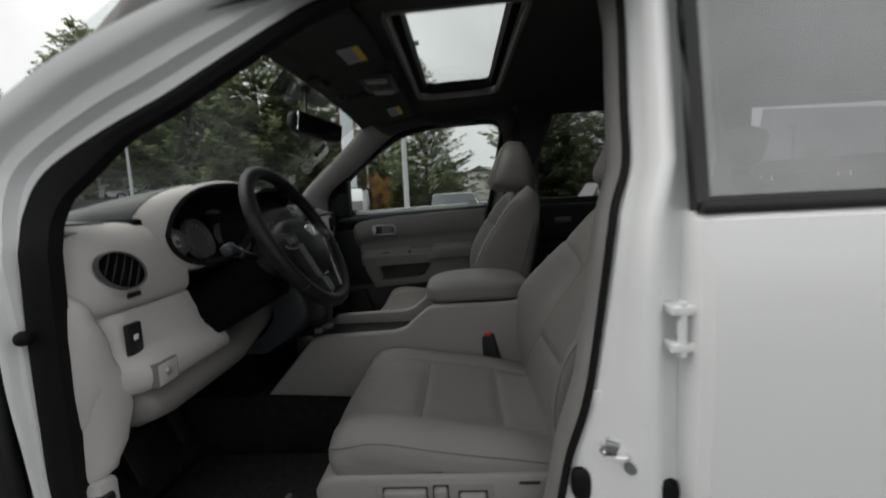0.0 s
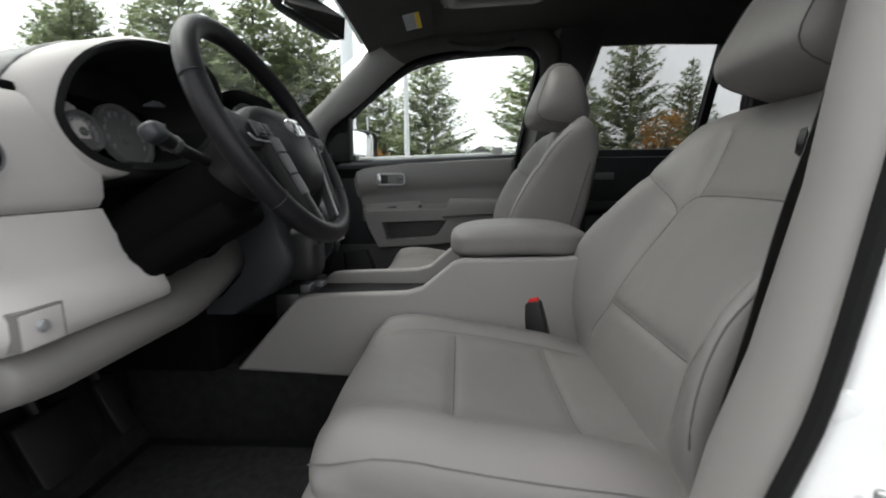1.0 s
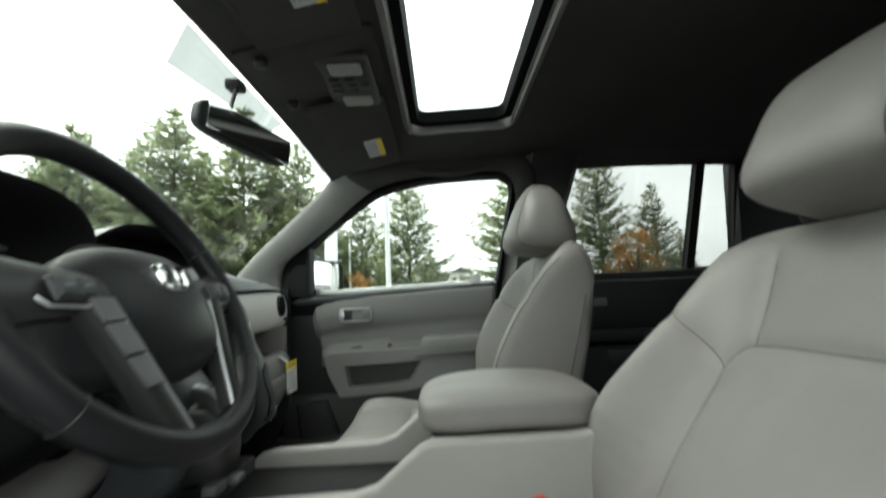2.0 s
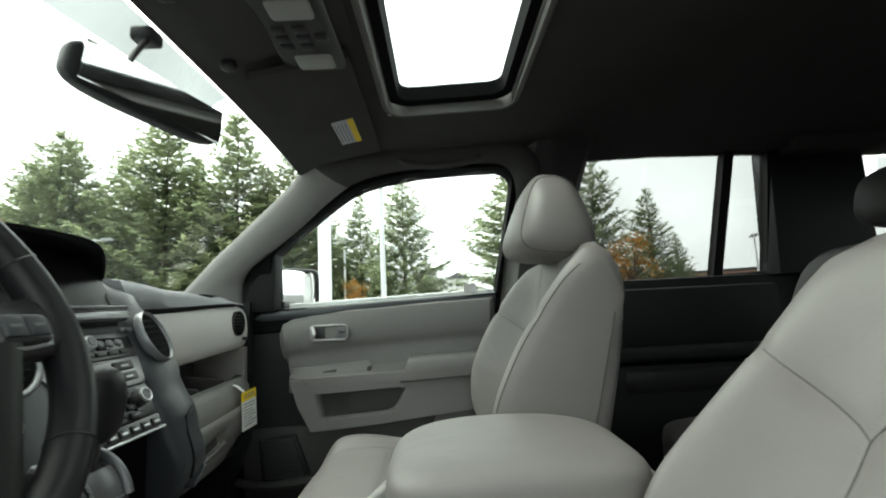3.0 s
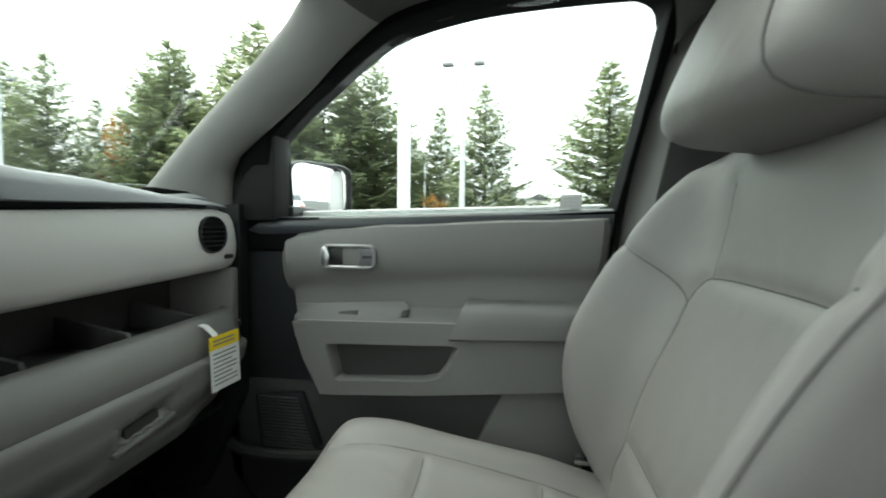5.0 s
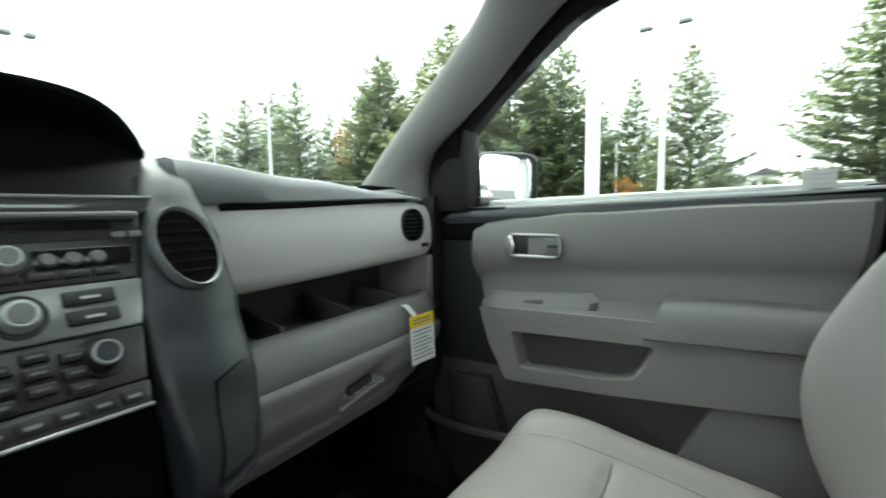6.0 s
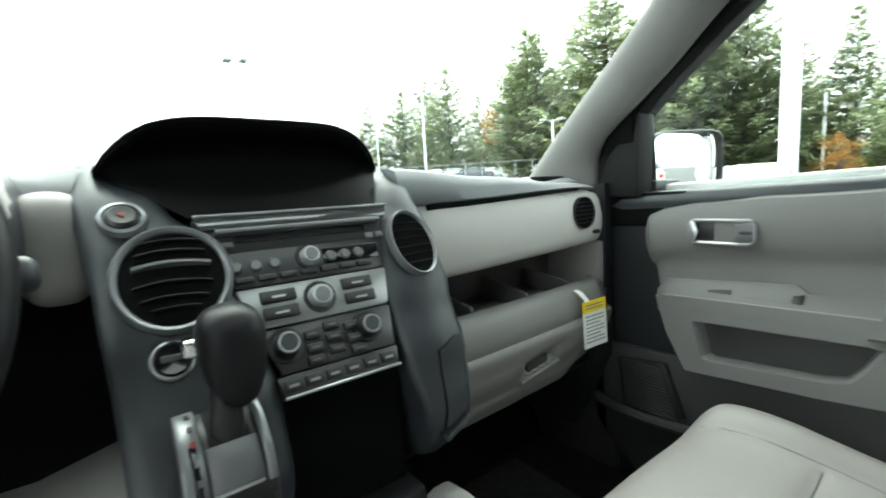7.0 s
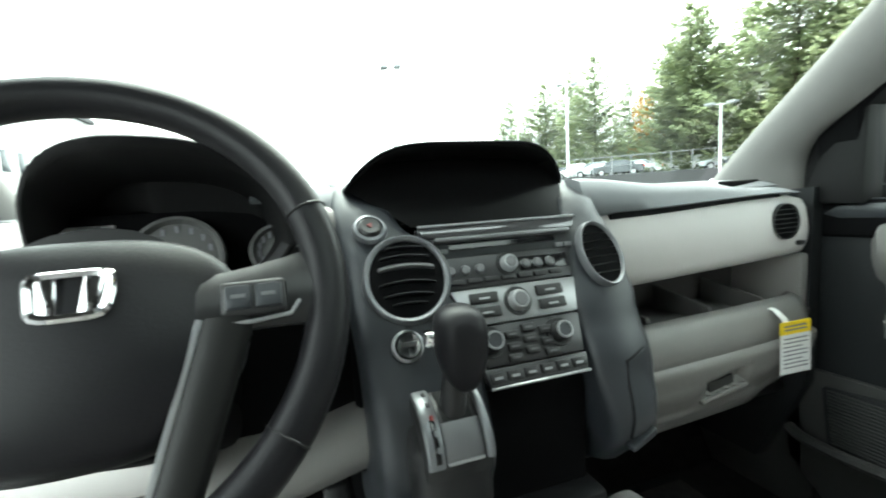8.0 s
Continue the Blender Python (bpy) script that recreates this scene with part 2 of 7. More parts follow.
def pillow(c, size, p=3.0, n=10, shape=None):
    """A padded block: a cube grid drawn to a superellipsoid. shape(v): further bending."""
    bm = bmesh.new()
    bmesh.ops.create_cube(bm, size=2)
    bmesh.ops.subdivide_edges(bm, edges=bm.edges, cuts=n, use_grid_fill=True)
    for v in bm.verts:
        q = v.co.copy()
        k = (abs(q.x) ** p + abs(q.y) ** p + abs(q.z) ** p) ** (1 / p)
        q = q / k
        q = Vector((q.x * size[0] / 2, q.y * size[1] / 2, q.z * size[2] / 2))
        if shape:
            q = Vector(shape(q))
        v.co = Vector(c) + q
    return bm


def sheet(fn, nu, nv, thick=0.0):
    """A surface fn(u, v) over 0..1, given thickness against its normals."""
    bm = bmesh.new()
    g = [[bm.verts.new(fn(i / nu, j / nv)) for j in range(nv + 1)] for i in range(nu + 1)]
    for i in range(nu):
        for j in range(nv):
            bm.faces.new((g[i][j], g[i + 1][j], g[i + 1][j + 1], g[i][j + 1]))
    if thick:
        bm.normal_update()
        bmesh.ops.solidify(bm, geom=bm.faces, thickness=thick)
    bmesh.ops.recalc_face_normals(bm, faces=bm.faces)
    return bm


def joined(*bms):
    out = bmesh.new()
    for b in bms:
        me = bpy.data.meshes.new("joining")
        b.to_mesh(me)
        out.from_mesh(me)
        bpy.data.meshes.remove(me)
        b.free()
    return out


def thing(name, at, label, category, group="", kind=""):
    ob = new(name)
    ob.location = at
    ob.empty_display_size = 0.05
    return tagged(ob, label, category, group, kind)


def part(name, bm, material, parent=None, label="", angle=40, clear=False):
    """Links a bmesh, in world places, as one mesh object under a thing or a part."""
    me = bpy.data.meshes.new(name)
    bm.to_mesh(me)
    bm.free()
    me.materials.append(material)
    me.polygons.foreach_set("use_smooth", [True] * len(me.polygons))
    me.set_sharp_from_angle(angle=radians(angle))
    ob = new(name, me)
    if parent:
        ob.parent = parent
        base = parent
        while base.parent:
            base = base.parent
        off = base.location if base.type == "EMPTY" else Vector((0, 0, 0))
        ob.matrix_parent_inverse = Matrix.Translation(-off) if parent is base else Matrix()
    if clear:
        ob.visible_shadow = False
    if label:
        tagged(ob, label)
    return ob


def whole(name, bm, material, label, category, group="", kind="", angle=40, clear=False):
    """A thing that is one mesh."""
    return tagged(part(name, bm, material, None, "", angle, clear), label, category, group, kind)


def lerp(a, b, t):
    return a + (b - a) * t


def curve_at(table, t):
    """Piecewise smooth value of a table of (t, value)."""
    if t <= table[0][0]:
        return table[0][1]
    for (t0, v0), (t1, v1) in zip(table, table[1:]):
        if t <= t1:
            k = (t - t0) / (t1 - t0)
            k = k * k * (3 - 2 * k)
            return v0 + (v1 - v0) * k
    return table[-1][1]


# ---- the car's shell ----
def roof_z(x, y):
    front = curve_at([(-0.56, 1.635), (-0.25, 1.685), (0.5, 1.71), (2.6, 1.68)], x)
    return front - (0.075 if y < 0 else 0.032) * (abs(y) / 0.72) ** 3


ceiling = thing("ceiling", (0, 0, 1.7), "grey cloth headliner of the car roof", "headliner", kind="structure")
SX0, SX1, SY = -0.218, 0.092, 0.436
bms = []
for (xa, xb, ya, yb, nx, ny) in ((-0.52, SX0, -0.72, 0.72, 8, 24), (SX1, 2.6, -0.72, 0.72, 30, 24),
                                 (SX0, SX1, -0.72, -SY, 6, 8), (SX0, SX1, SY, 0.72, 6, 8)):
    bms.append(sheet(lambda u, v: (lerp(xa, xb, u), lerp(ya, yb, v), roof_z(lerp(xa, xb, u), lerp(ya, yb, v))), nx, ny, 0.0))
part("headliner", joined(*bms), HEADLINER_SHADED, ceiling)

car_body = thing("vehicle_shell", (0, 0, 0.3), "white painted body of a parked sport utility car", "car body")


def skin_z(x, y):
    return roof_z(x, y) + 0.05


bms = []
for (xa, xb, ya, yb, nx, ny) in ((-0.56, SX0, -0.72, 0.72, 6, 20), (SX1, 2.7, -0.72, 0.72, 20, 20),
                                 (SX0, SX1, -0.72, -SY, 4, 6), (SX0, SX1, SY, 0.72, 4, 6)):
    bms.append(sheet(lambda u, v: (lerp(xa, xb, u), lerp(ya, yb, v), skin_z(lerp(xa, xb, u), lerp(ya, yb, v))), nx, ny, 0.0))
part("roof_panel", joined(*bms), WHITE_PAINT, car_body)

# sunroof: black frame, welt coloured lighter for sky light, clear pane above it
sunroof = thing("sunroof", ((SX0 + SX1) / 2, 0, 1.7), "clear glass sunroof in a black frame, closed, with the shade open", "sunroof")


def frame_ring(x0, x1, y, w, zo, zi, drop):
    rings = []
    for k, (o, z) in enumerate(((w, zo), (w * 0.5, zo - drop), (0.0, zo - drop), (-0.006, zi))):
        c = []
        rr = 0.035 + o
        for cx, cy, a0 in ((x1 + o - rr, y + o - rr, 0), (x0 - o + rr, y + o - rr, 90), (x0 - o + rr, -y - o + rr, 180), (x1 + o - rr, -y - o + rr, 270)):
            for q in range(7):
                a = radians(a0 + 15 * q)
                px, py = cx + rr * math.cos(a), cy + rr * math.sin(a)
                c.append(Vector((px, py, roof_z(px, py) + z)))
        rings.append(c)
    return loft(rings, cap=False)


part("rim", frame_ring(SX0 + 0.004, SX1 + 0.004, SY - 0.004, 0.014, 0.001, 0.024, 0.005), PILLAR, sunroof, "welt round the opening, coloured lighter for sky light")
part("frame", frame_ring(SX0 + 0.030, SX1 - 0.022, SY - 0.040, 0.034, 0.018, 0.048, 0.002), PITCH, sunroof, "black sealing frame")
part("pane", sheet(lambda u, v: (lerp(SX0 - 0.01, SX1 + 0.01, u), lerp(-SY - 0.01, SY + 0.01, v), roof_z(0, lerp(-SY, SY, v)) + 0.045), 6, 12, 0.0), GLASS, sunroof, clear=True)

# floor
floor = thing("floor", (0, 0, 0.5), "black carpeted car floor", "carpet", kind="structure")
part("floor_pan", box(-0.95, 2.4, -0.80, 0.80, 0.40, 0.50, 0.01), CARPET, floor)
part("toe_board", prism([(-0.93, 0.49), (-1.10, 0.80), (-1.14, 0.80), (-0.99, 0.46)], "y", -0.78, 0.78, 0.004), CARPET, floor)
part("kick_wall", box(-1.16, -0.70, 0.785, 0.80, 0.42, 1.20, 0.004), MID_PLASTIC, floor)
part("kick_wall", box(-1.16, -0.775, -0.758, -0.742, 0.42, 1.20, 0.004), MID_PLASTIC, floor)
part("kick_wall", box(-0.90, -0.52, 0.80, 0.90, 0.42, 0.72, 0.004), BLACK_PLASTIC, floor)
part("firewall", box(-1.16, -1.12, -0.78, 0.78, 0.75, 1.22, 0.004), BLACK_PLASTIC, floor)
part("tunnel", box(-0.98, 0.30, -0.13, 0.115, 0.49, 0.70, 0.02), CARPET, floor)
whole("floor_mat", box(-0.90, -0.34, -0.62, -0.17, 0.498, 0.512, 0.004), MAT_CARPET, "dark charcoal carpet mat on the driver's floor", "floor mat")
whole("floor_mat", box(-0.90, -0.40, 0.17, 0.62, 0.498, 0.512, 0.004), MAT_CARPET, "dark charcoal carpet mat on the passenger's floor", "floor mat")
whole("seat_track", tube([(-0.545, -0.375, 0.522), (-0.555, -0.475, 0.522)], 0.006, 8), SILVER, "short bright metal strip lying on the driver's mat", "metal strip")


# windscreen
def screen(y, s):
    """Point of the windscreen: s 0 at the cowl, 1 at the header."""
    bow = 0.20 * (abs(y) / 0.78) ** 2
    return Vector((lerp(-1.20 + bow * 0.9, -0.545 + bow * 0.12, s), y * lerp(1.0, 0.93, s), lerp(1.20, 1.655, s) + 0.03 * math.sin(math.pi * s)))


window_1 = thing("window_1", (-1.1, 0, 1.2), "clear windscreen of the car", "windscreen", kind="structure")
part("pane", sheet(lambda u, v: screen(lerp(-0.76, 0.76, u), v), 20, 8, 0.0), GLASS, window_1, clear=True)
part("cowl", prism([(-1.30, 1.10), (-1.18, 1.20), (-1.08, 1.20), (-1.08, 1.05)], "y", -0.78, 0.78, 0.004), BLACK_PLASTIC, window_1)
FRIT = pane("dotted_screen_shade", (0.29, 0.295, 0.30))
part("shade_patch", sheet(lambda u, v: screen(lerp(lerp(-0.13, -0.19, v), 0.27, u), lerp(lerp(0.895, 0.945, u), 1.0, v)) + Vector((0.006, 0, -0.006)), 12, 4, 0.0), FRIT, window_1, "grey dotted shade patch behind the mirror", clear=True)
part("bonnet", sheet(lambda u, v: (lerp(-2.3, -1.26, v), lerp(-0.85, 0.85, u), 1.05 + 0.05 * v - 0.05 * abs(2 * u - 1) ** 3 - 0.10 * (1 - v) ** 2), 16, 8, 0.02), WHITE_PAINT, car_body)
part("bulkhead", box(-2.3, -1.20, -0.88, 0.88, 0.45, 0.93, 0.04), WHITE_PAINT, car_body)


# front pillars inside: a padded cloth strip from dash to header, both sides
def pillar_rings(side):
    rings = []
    path = [(-0.985, 0.708, 1.165, 0.085), (-0.876, 0.712, 1.272, 0.078), (-0.76, 0.720, 1.385, 0.066), (-0.64, 0.722, 1.500, 0.060), (-0.535, 0.715, 1.600, 0.062), (-0.44, 0.70, 1.675, 0.075)]
    for p in smooth_path([Vector(q[:3]) for q in path], 4):
        s = (p.x + 0.985) / 0.545
        w = curve_at([(0, 0.10), (0.25, 0.075), (0.6, 0.058), (0.85, 0.060), (1, 0.09)], s)
        d = Vector((0.70, 0, 0.70))
        across = Vector((0.70, 0.0, -0.70))
        ring = []
        for u, o in ((-0.95, 0.03), (-1.0, 0.012), (-0.9, -0.004), (-0.55, -0.020), (0.0, -0.026), (0.55, -0.016), (0.95, 0.012), (1.05, 0.035), (1.0, 0.07), (0.0, 0.09), (-0.9, 0.07)):
            q = p + across * (u * w * 0.62)
            q.y += o
            ring.append(Vector((q.x, q.y * side + (0.075 if side < 0 else 0), q.z)))
        rings.append(ring)
    return rings


ob = whole("pillar_trim", loft(pillar_rings(-1)), PILLAR, "grey cloth-covered front pillar trim on the driver side", "pillar trim", "front pillar trims", angle=60)

# passenger side: the trim widens at its head and runs on over the window as the roof's edge
SEAL = [(-0.735, 0.774, 1.13), (-0.734, 0.773, 1.19), (-0.734, 0.770, 1.25), (-0.725, 0.766, 1.303), (-0.690, 0.758, 1.346), (-0.612, 0.748, 1.402), (-0.532, 0.738, 1.462), (-0.435, 0.724, 1.540), (-0.350, 0.714, 1.590), (-0.225, 0.708, 1.617), (-0.04, 0.706, 1.631),
        (0.06, 0.706, 1.631), (0.105, 0.706, 1.622), (0.134, 0.712, 1.596), (0.146, 0.722, 1.550), (0.146, 0.728, 1.50)]
BROW = [(-1.02, 0.690, 1.125), (-0.96, 0.692, 1.186), (-0.90, 0.695, 1.246), (-0.83, 0.698, 1.316), (-0.755, 0.700, 1.390), (-0.670, 0.700, 1.473), (-0.570, 0.698, 1.569), (-0.515, 0.680, 1.618), (-0.440, 0.645, 1.633), (-0.300, 0.650, 1.657), (-0.05, 0.652, 1.672),
        (0.08, 0.652, 1.676), (0.15, 0.652, 1.670), (0.19, 0.660, 1.645), (0.205, 0.665, 1.610), (0.205, 0.680, 1.56)]


def roof_edge(a, b, outer=False):
    """Rolled strip between the window seal and the inboard edge, over the steps a to b, or the panel outside it."""
    seal, brow = smooth_path([Vector(p) for p in SEAL], 6), smooth_path([Vector(p) for p in BROW], 6)
    rings = []
    for k in range(a, min(b, len(seal) - 1) + 1):
        o, i = seal[k], brow[k]
        along = seal[min(k + 1, len(seal) - 1)] - seal[max(k - 1, 0)]
        n = along.cross(i - o).normalized()
        if n.y > 0 or (abs(n.y) < 0.3 and n.z > 0):
            n = -n
        if outer:
            rings.append([o.lerp(i, v) + Vector((0, 0.045 + 0.02 * math.sin(math.pi * v), 0)) for v in (0.3, 0.5, 0.7, 0.9)])
            continue
        out = (o - i).normalized()
        ring = [o - n * 0.045 + out * 0.004, o - n * 0.012 + out * 0.003]
        for j in range(13):
            v = j / 12
            ring.append(o.lerp(i, v) + n * (0.024 * math.sin(math.pi * v) ** 0.6))
        rings.append(ring + [i - n * 0.010 - out * 0.002, i - n * 0.035 + out * 0.004])
    return loft(rings, cap=False, closed=False)


ob = whole("pillar_trim", roof_edge(0, 46), PILLAR, "grey cloth-covered front pillar trim on the passenger side", "pillar trim", "front pillar trims", angle=60)
part("skin", roof_edge(0, 46, True), WHITE_PAINT, ob, "white outer pillar")
# Past its head the strip changes to the cloth colour darkened for shade.
whole("roof_rail", roof_edge(46, 200), HEADLINER_SHADED, "grey cloth roof edge curving over the passenger window", "roof rail", angle=60)

# small defroster grille where the pillar meets the dash
whole("defroster_grille", box(-0.014, 0.014, -0.060, 0.060, -0.010, 0.0045, 0.004, m=pose(-0.772, 0.632, 1.2525, 0, 0, 13)), PITCH, "small black side defroster grille on the dash top", "grille")


AXLES = (-1.42, 1.50)


def arched(x0, x1, zt, axle, zb=0.42, r=0.43):
    """Outline of a body side panel with a wheel arch."""
    arch = [(axle + r * math.cos(radians(a)), 0.37 + r * math.sin(radians(a))) for a in range(174, 0, -12)]
    return [(x0, zb), (x0, zt), (x1, zt), (x1, zb)] + [p for p in arch[::-1] if p[1] > zb]


# ---- the passenger door ----
def lean(z, y0=0.815):
    """Sideways place of a door's window plane at a height."""
    return y0 - 0.16 * max(0.0, z - 1.21)


WIN_NODES = [(-0.637, 1.207), (-0.632, 1.376), (-0.57, 1.430), (-0.508, 1.476), (-0.43, 1.531), (-0.351, 1.575), (-0.225, 1.604), (-0.10, 1.616), (0.07, 1.621),
             (0.108, 1.616), (0.130, 1.600), (0.137, 1.572), (0.105, 1.40), (0.070, 1.226), (-0.25, 1.214)]
WIN = WIN_NODES[:1] + [(p.x, p.y) for p in smooth_path([(a, b, 0) for a, b in WIN_NODES[1:12]], 5)] + WIN_NODES[12:]


def grown(poly, d):
    """A closed outline pushed outward by d."""
    k = len(poly)
    out = []
    for i in range(k):
        a, b, c = Vector(poly[i - 1]), Vector(poly[i]), Vector(poly[(i + 1) % k])
        n1 = Vector(((b - a).y, -(b - a).x)).normalized()
        n2 = Vector(((c - b).y, -(c - b).x)).normalized()
        n = (n1 + n2).normalized()
        out.append(b + n * d / max(0.4, n.dot(n1)))
    area = sum(poly[i - 1][0] * poly[i][1] - poly[i][0] * poly[i - 1][1] for i in range(k))
    if area < 0:
        return grown(poly[::-1], d)[::-1]
    return out


def window_ring(poly, w, y_in, y_out, side=1, y0=0.815, narrow=False):
    """A frame of width w round an outline, between two depths."""
    rings = []
    share = [curve_at([(1.45, 1.0), (1.62, 0.42)], p[1]) * curve_at([(-0.10, 1.0), (0.06, curve_at([(1.53, 0.16), (1.60, 0.9)], p[1]))], p[0]) if narrow else 1.0 for p in poly]
    for d, o in ((0.0, y_out), (0.0, y_in + 0.006), (0.006, y_in), (w - 0.006, y_in), (w, y_in + 0.006), (w, y_out)):
        rim = [Vector(p).lerp(q, k) for p, q, k in zip(poly, grown(poly, d), share)]
        rings.append([Vector((q[0], side * (lean(q[1], y0) + o), q[1])) for q in rim])
    return loft(rings, cap=False, loop=True)


def flat_pane(poly, side=1, y0=0.815, off=0.0):
    bm = bmesh.new()
    bm.faces.new([bm.verts.new((u, side * (lean(v, y0) + off), v)) for u, v in poly])
    return bm


def passenger_door():
    door = thing("passenger_door", (-0.3, 0.8, 0.6), "closed front passenger door with grey trim and a chrome handle", "car door")
    wf = part("window_frame", window_ring(WIN, 0.075, -0.035, 0.05, narrow=True), PITCH, door)
    part("pane", flat_pane(WIN), GLASS, wf, clear=True)
    # black corner cover in front of the pane
    part("corner_cover", prism([(-0.735, 1.200), (-0.630, 1.200), (-0.625, 1.384), (-0.655, 1.365), (-0.70, 1.31)], "y", 0.762, 0.83, 0.006), VOID, door, "black triangular mirror cover")
    part("corner_fill", prism([(-0.83, 1.20), (-0.70, 1.19), (-0.66, 1.40), (-0.70, 1.41), (-0.78, 1.31)], "y", 0.775, 0.80, 0.003), VOID, door)
    # outer skin
    part("skin", box(-0.80, 0.12, 0.90, 0.95, 0.45, 1.20, 0.02), WHITE_PAINT, door)
    part("outer_belt", prism([(-0.63, 1.17), (0.07, 1.18), (0.07, 1.243), (-0.63, 1.224)], "y", 0.872, 0.90, 0.006), WHITE_PAINT, door, "white outer belt of the door")
    # dark base of the trim, and the belt ledge
    part("trim_base", prism([(-0.775, 1.200), (-0.62, 1.206), (0.066, 1.222), (0.060, 1.05), (0.035, 0.50), (-0.62, 0.50), (-0.76, 0.62), (-0.79, 0.95)], "y", 0.785, 0.90, 0.008), SOFT_BLACK, door)
    ledge = [Vector((lerp(-0.790, 0.068, s), 0, lerp(1.200, 1.227, s))) for s in [i / 14 for i in range(15)]]
    part("belt_ledge", loft([[p + Vector((0, y, z)) for y, z in ((0.800, -0.05), (0.786, -0.046), (0.776, -0.024), (0.777, -0.008), (0.786, 0.001), (0.80, 0.004), (0.808, -0.02))] for p in ledge]), DARK_PLASTIC, door, angle=60)

    # padded upper panel with a shallow crease at its foot
    def top_edge(x):
        return curve_at([(-0.622, 1.130), (-0.605, 1.163), (-0.57, 1.177), (-0.50, 1.188), (-0.37, 1.199), (-0.08, 1.211), (0.066, 1.216)], x)

    def upper(u, v):
        x = lerp(-0.622, lerp(0.045, 0.064, v), u)
        lo = curve_at([(-0.622, 0.99), (0.06, 1.02)], x)
        z = lerp(lo, top_edge(x), v)
        x += 0.028 * (1 - v) * (1 - u) ** 3
        bulge = 0.768 - 0.010 * math.sin(math.pi * min(1, max(0, (v - 0.42) / 0.58))) + 0.010 / (1 + math.exp((v - 0.42) / 0.03))
        edge = min(u, 1 - u, (1 - v) * 0.35) / 0.02
        return (x, bulge + 0.016 * max(0, 1 - edge) ** 2, z)

    part("upper_panel", sheet(upper, 46, 24, 0.014), DOOR_CLOTH, door)

    # sloping arm shelf with a narrow lip, and the padded rest behind it
    shelf = []
    for i in range(25):
        k = i / 24
        x, zl = lerp(-0.585, -0.170, k), lerp(0.997, 1.006, k)
        zb = lerp(1.016, 1.026, k) if x > -0.342 else lerp(1.020, 1.036, k / 0.59)
        lip = 0.734 + 0.03 * max(0, 1 - k * 7) ** 2
        shelf.append([Vector((x, y, z)) for y, z in ((0.80, zb + 0.002), (0.772, zb), (lip + 0.016, zl + 0.006), (lip + 0.006, zl + 0.002), (lip + 0.001, zl - 0.002), (lip, zl - 0.007), (lip + 0.0008, zl - 0.030), (lip + 0.002, zl - 0.046), (0.80, zl - 0.046))])
    part("arm_shelf", loft(shelf), DOOR_CLOTH, door, angle=35)
    part("shelf_seam", tube([(lerp(-0.560, -0.19, i / 12), 0.7348, lerp(0.9945, 1.0035, i / 12)) for i in range(13)], 0.0016, 6), LIGHT_PLASTIC, door)
    rest = []
    for i in range(15):
        s = i / 14
        x = lerp(-0.21, 0.055, s)
        k = min(1, s * 8, (1 - s) * 10) ** 0.5
        zt, zl = 1.046 + 0.004 * s, lerp(0.972, 0.985, s)
        rest.append([Vector((x + 0.03 * (zt - z) / 0.07 * -(1 - s), y, z)) for y, z in ((0.79, zt), (0.752, zt), (0.734 - 0.008 * k, zt - 0.003), (0.724 - 0.008 * k, zt - 0.009), (0.719 - 0.008 * k, zt - 0.018), (0.717 - 0.006 * k, lerp(zt, zl, 0.6)), (0.718 - 0.004 * k, zl + 0.004), (0.722, zl), (0.79, zl))])
    part("arm_rest", loft(rest), DOOR_CLOTH, door, angle=45)

    # lower panel round the map pocket
    body = [(-0.578, 0.992), (-0.555, 0.915), (-0.515, 0.838), (-0.30, 0.852), (-0.10, 0.872), (0.028, 0.885), (0.050, 0.985), (-0.20, 0.985)]
    pocket = [(-0.497, 0.947), (-0.478, 0.872), (-0.290, 0.884), (-0.262, 0.892), (-0.245, 0.915), (-0.225, 0.957)]

    def walled(outer, inner, y_face, y_back, depth, r=0.01):
        """A plate with a hole that has rounded lips and walls going back."""
        o = [Vector((u, 0, v)) for u, v in outer]
        k = 64

        def sample(poly):
            pts = [Vector(p) for p in poly]
            seg = [(pts[(i + 1) % len(pts)] - pts[i]).length for i in range(len(pts))]
            out, cx, cy = [], sum(p.x for p in pts) / len(pts), sum(p.y for p in pts) / len(pts)
            for q in range(k):
                a = 2 * math.pi * q / k
                best = None
                d = Vector((math.cos(a) * 3.0, math.sin(a)))
                c = Vector((-0.36, 0.917))
                for i in range(len(pts)):
                    a1, b1 = pts[i], pts[(i + 1) % len(pts)]
                    e = b1 - a1
                    den = d.x * e.y - d.y * e.x
                    if abs(den) < 1e-9:
                        continue
                    w = a1 - c
                    tt = (w.x * e.y - w.y * e.x) / den
                    ss = (w.x * d.y - w.y * d.x) / den
                    if tt > 0 and -1e-6 <= ss <= 1 + 1e-6:
                        best = c + d * tt if best is None or tt > best[1] else best
                        best = (best, tt) if not isinstance(best, tuple) else best
                out.append(best[0])
            return out

        so, si = sample(outer), sample(inner)
        rings = []
        mid = Vector((-0.36, 0.917))
        for base, sc, y in ((so, 1.0, y_back), (so, 1.0, y_face + 0.008), (so, 0.985, y_face), (si, 1.03, y_face), (si, 1.0, y_face + 0.004), (si, 0.975, y_face + 0.012), (si, 0.95, y_face + depth)):
            rings.append([Vector((lerp(mid.x, p.x, sc), y, lerp(mid.y, p.y, sc))) for p in base])
        bm = loft(rings, cap=False)
        return bm

    part("lower_panel", walled(body, pocket, 0.735, 0.80, 0.035), DOOR_CLOTH, door, angle=35)
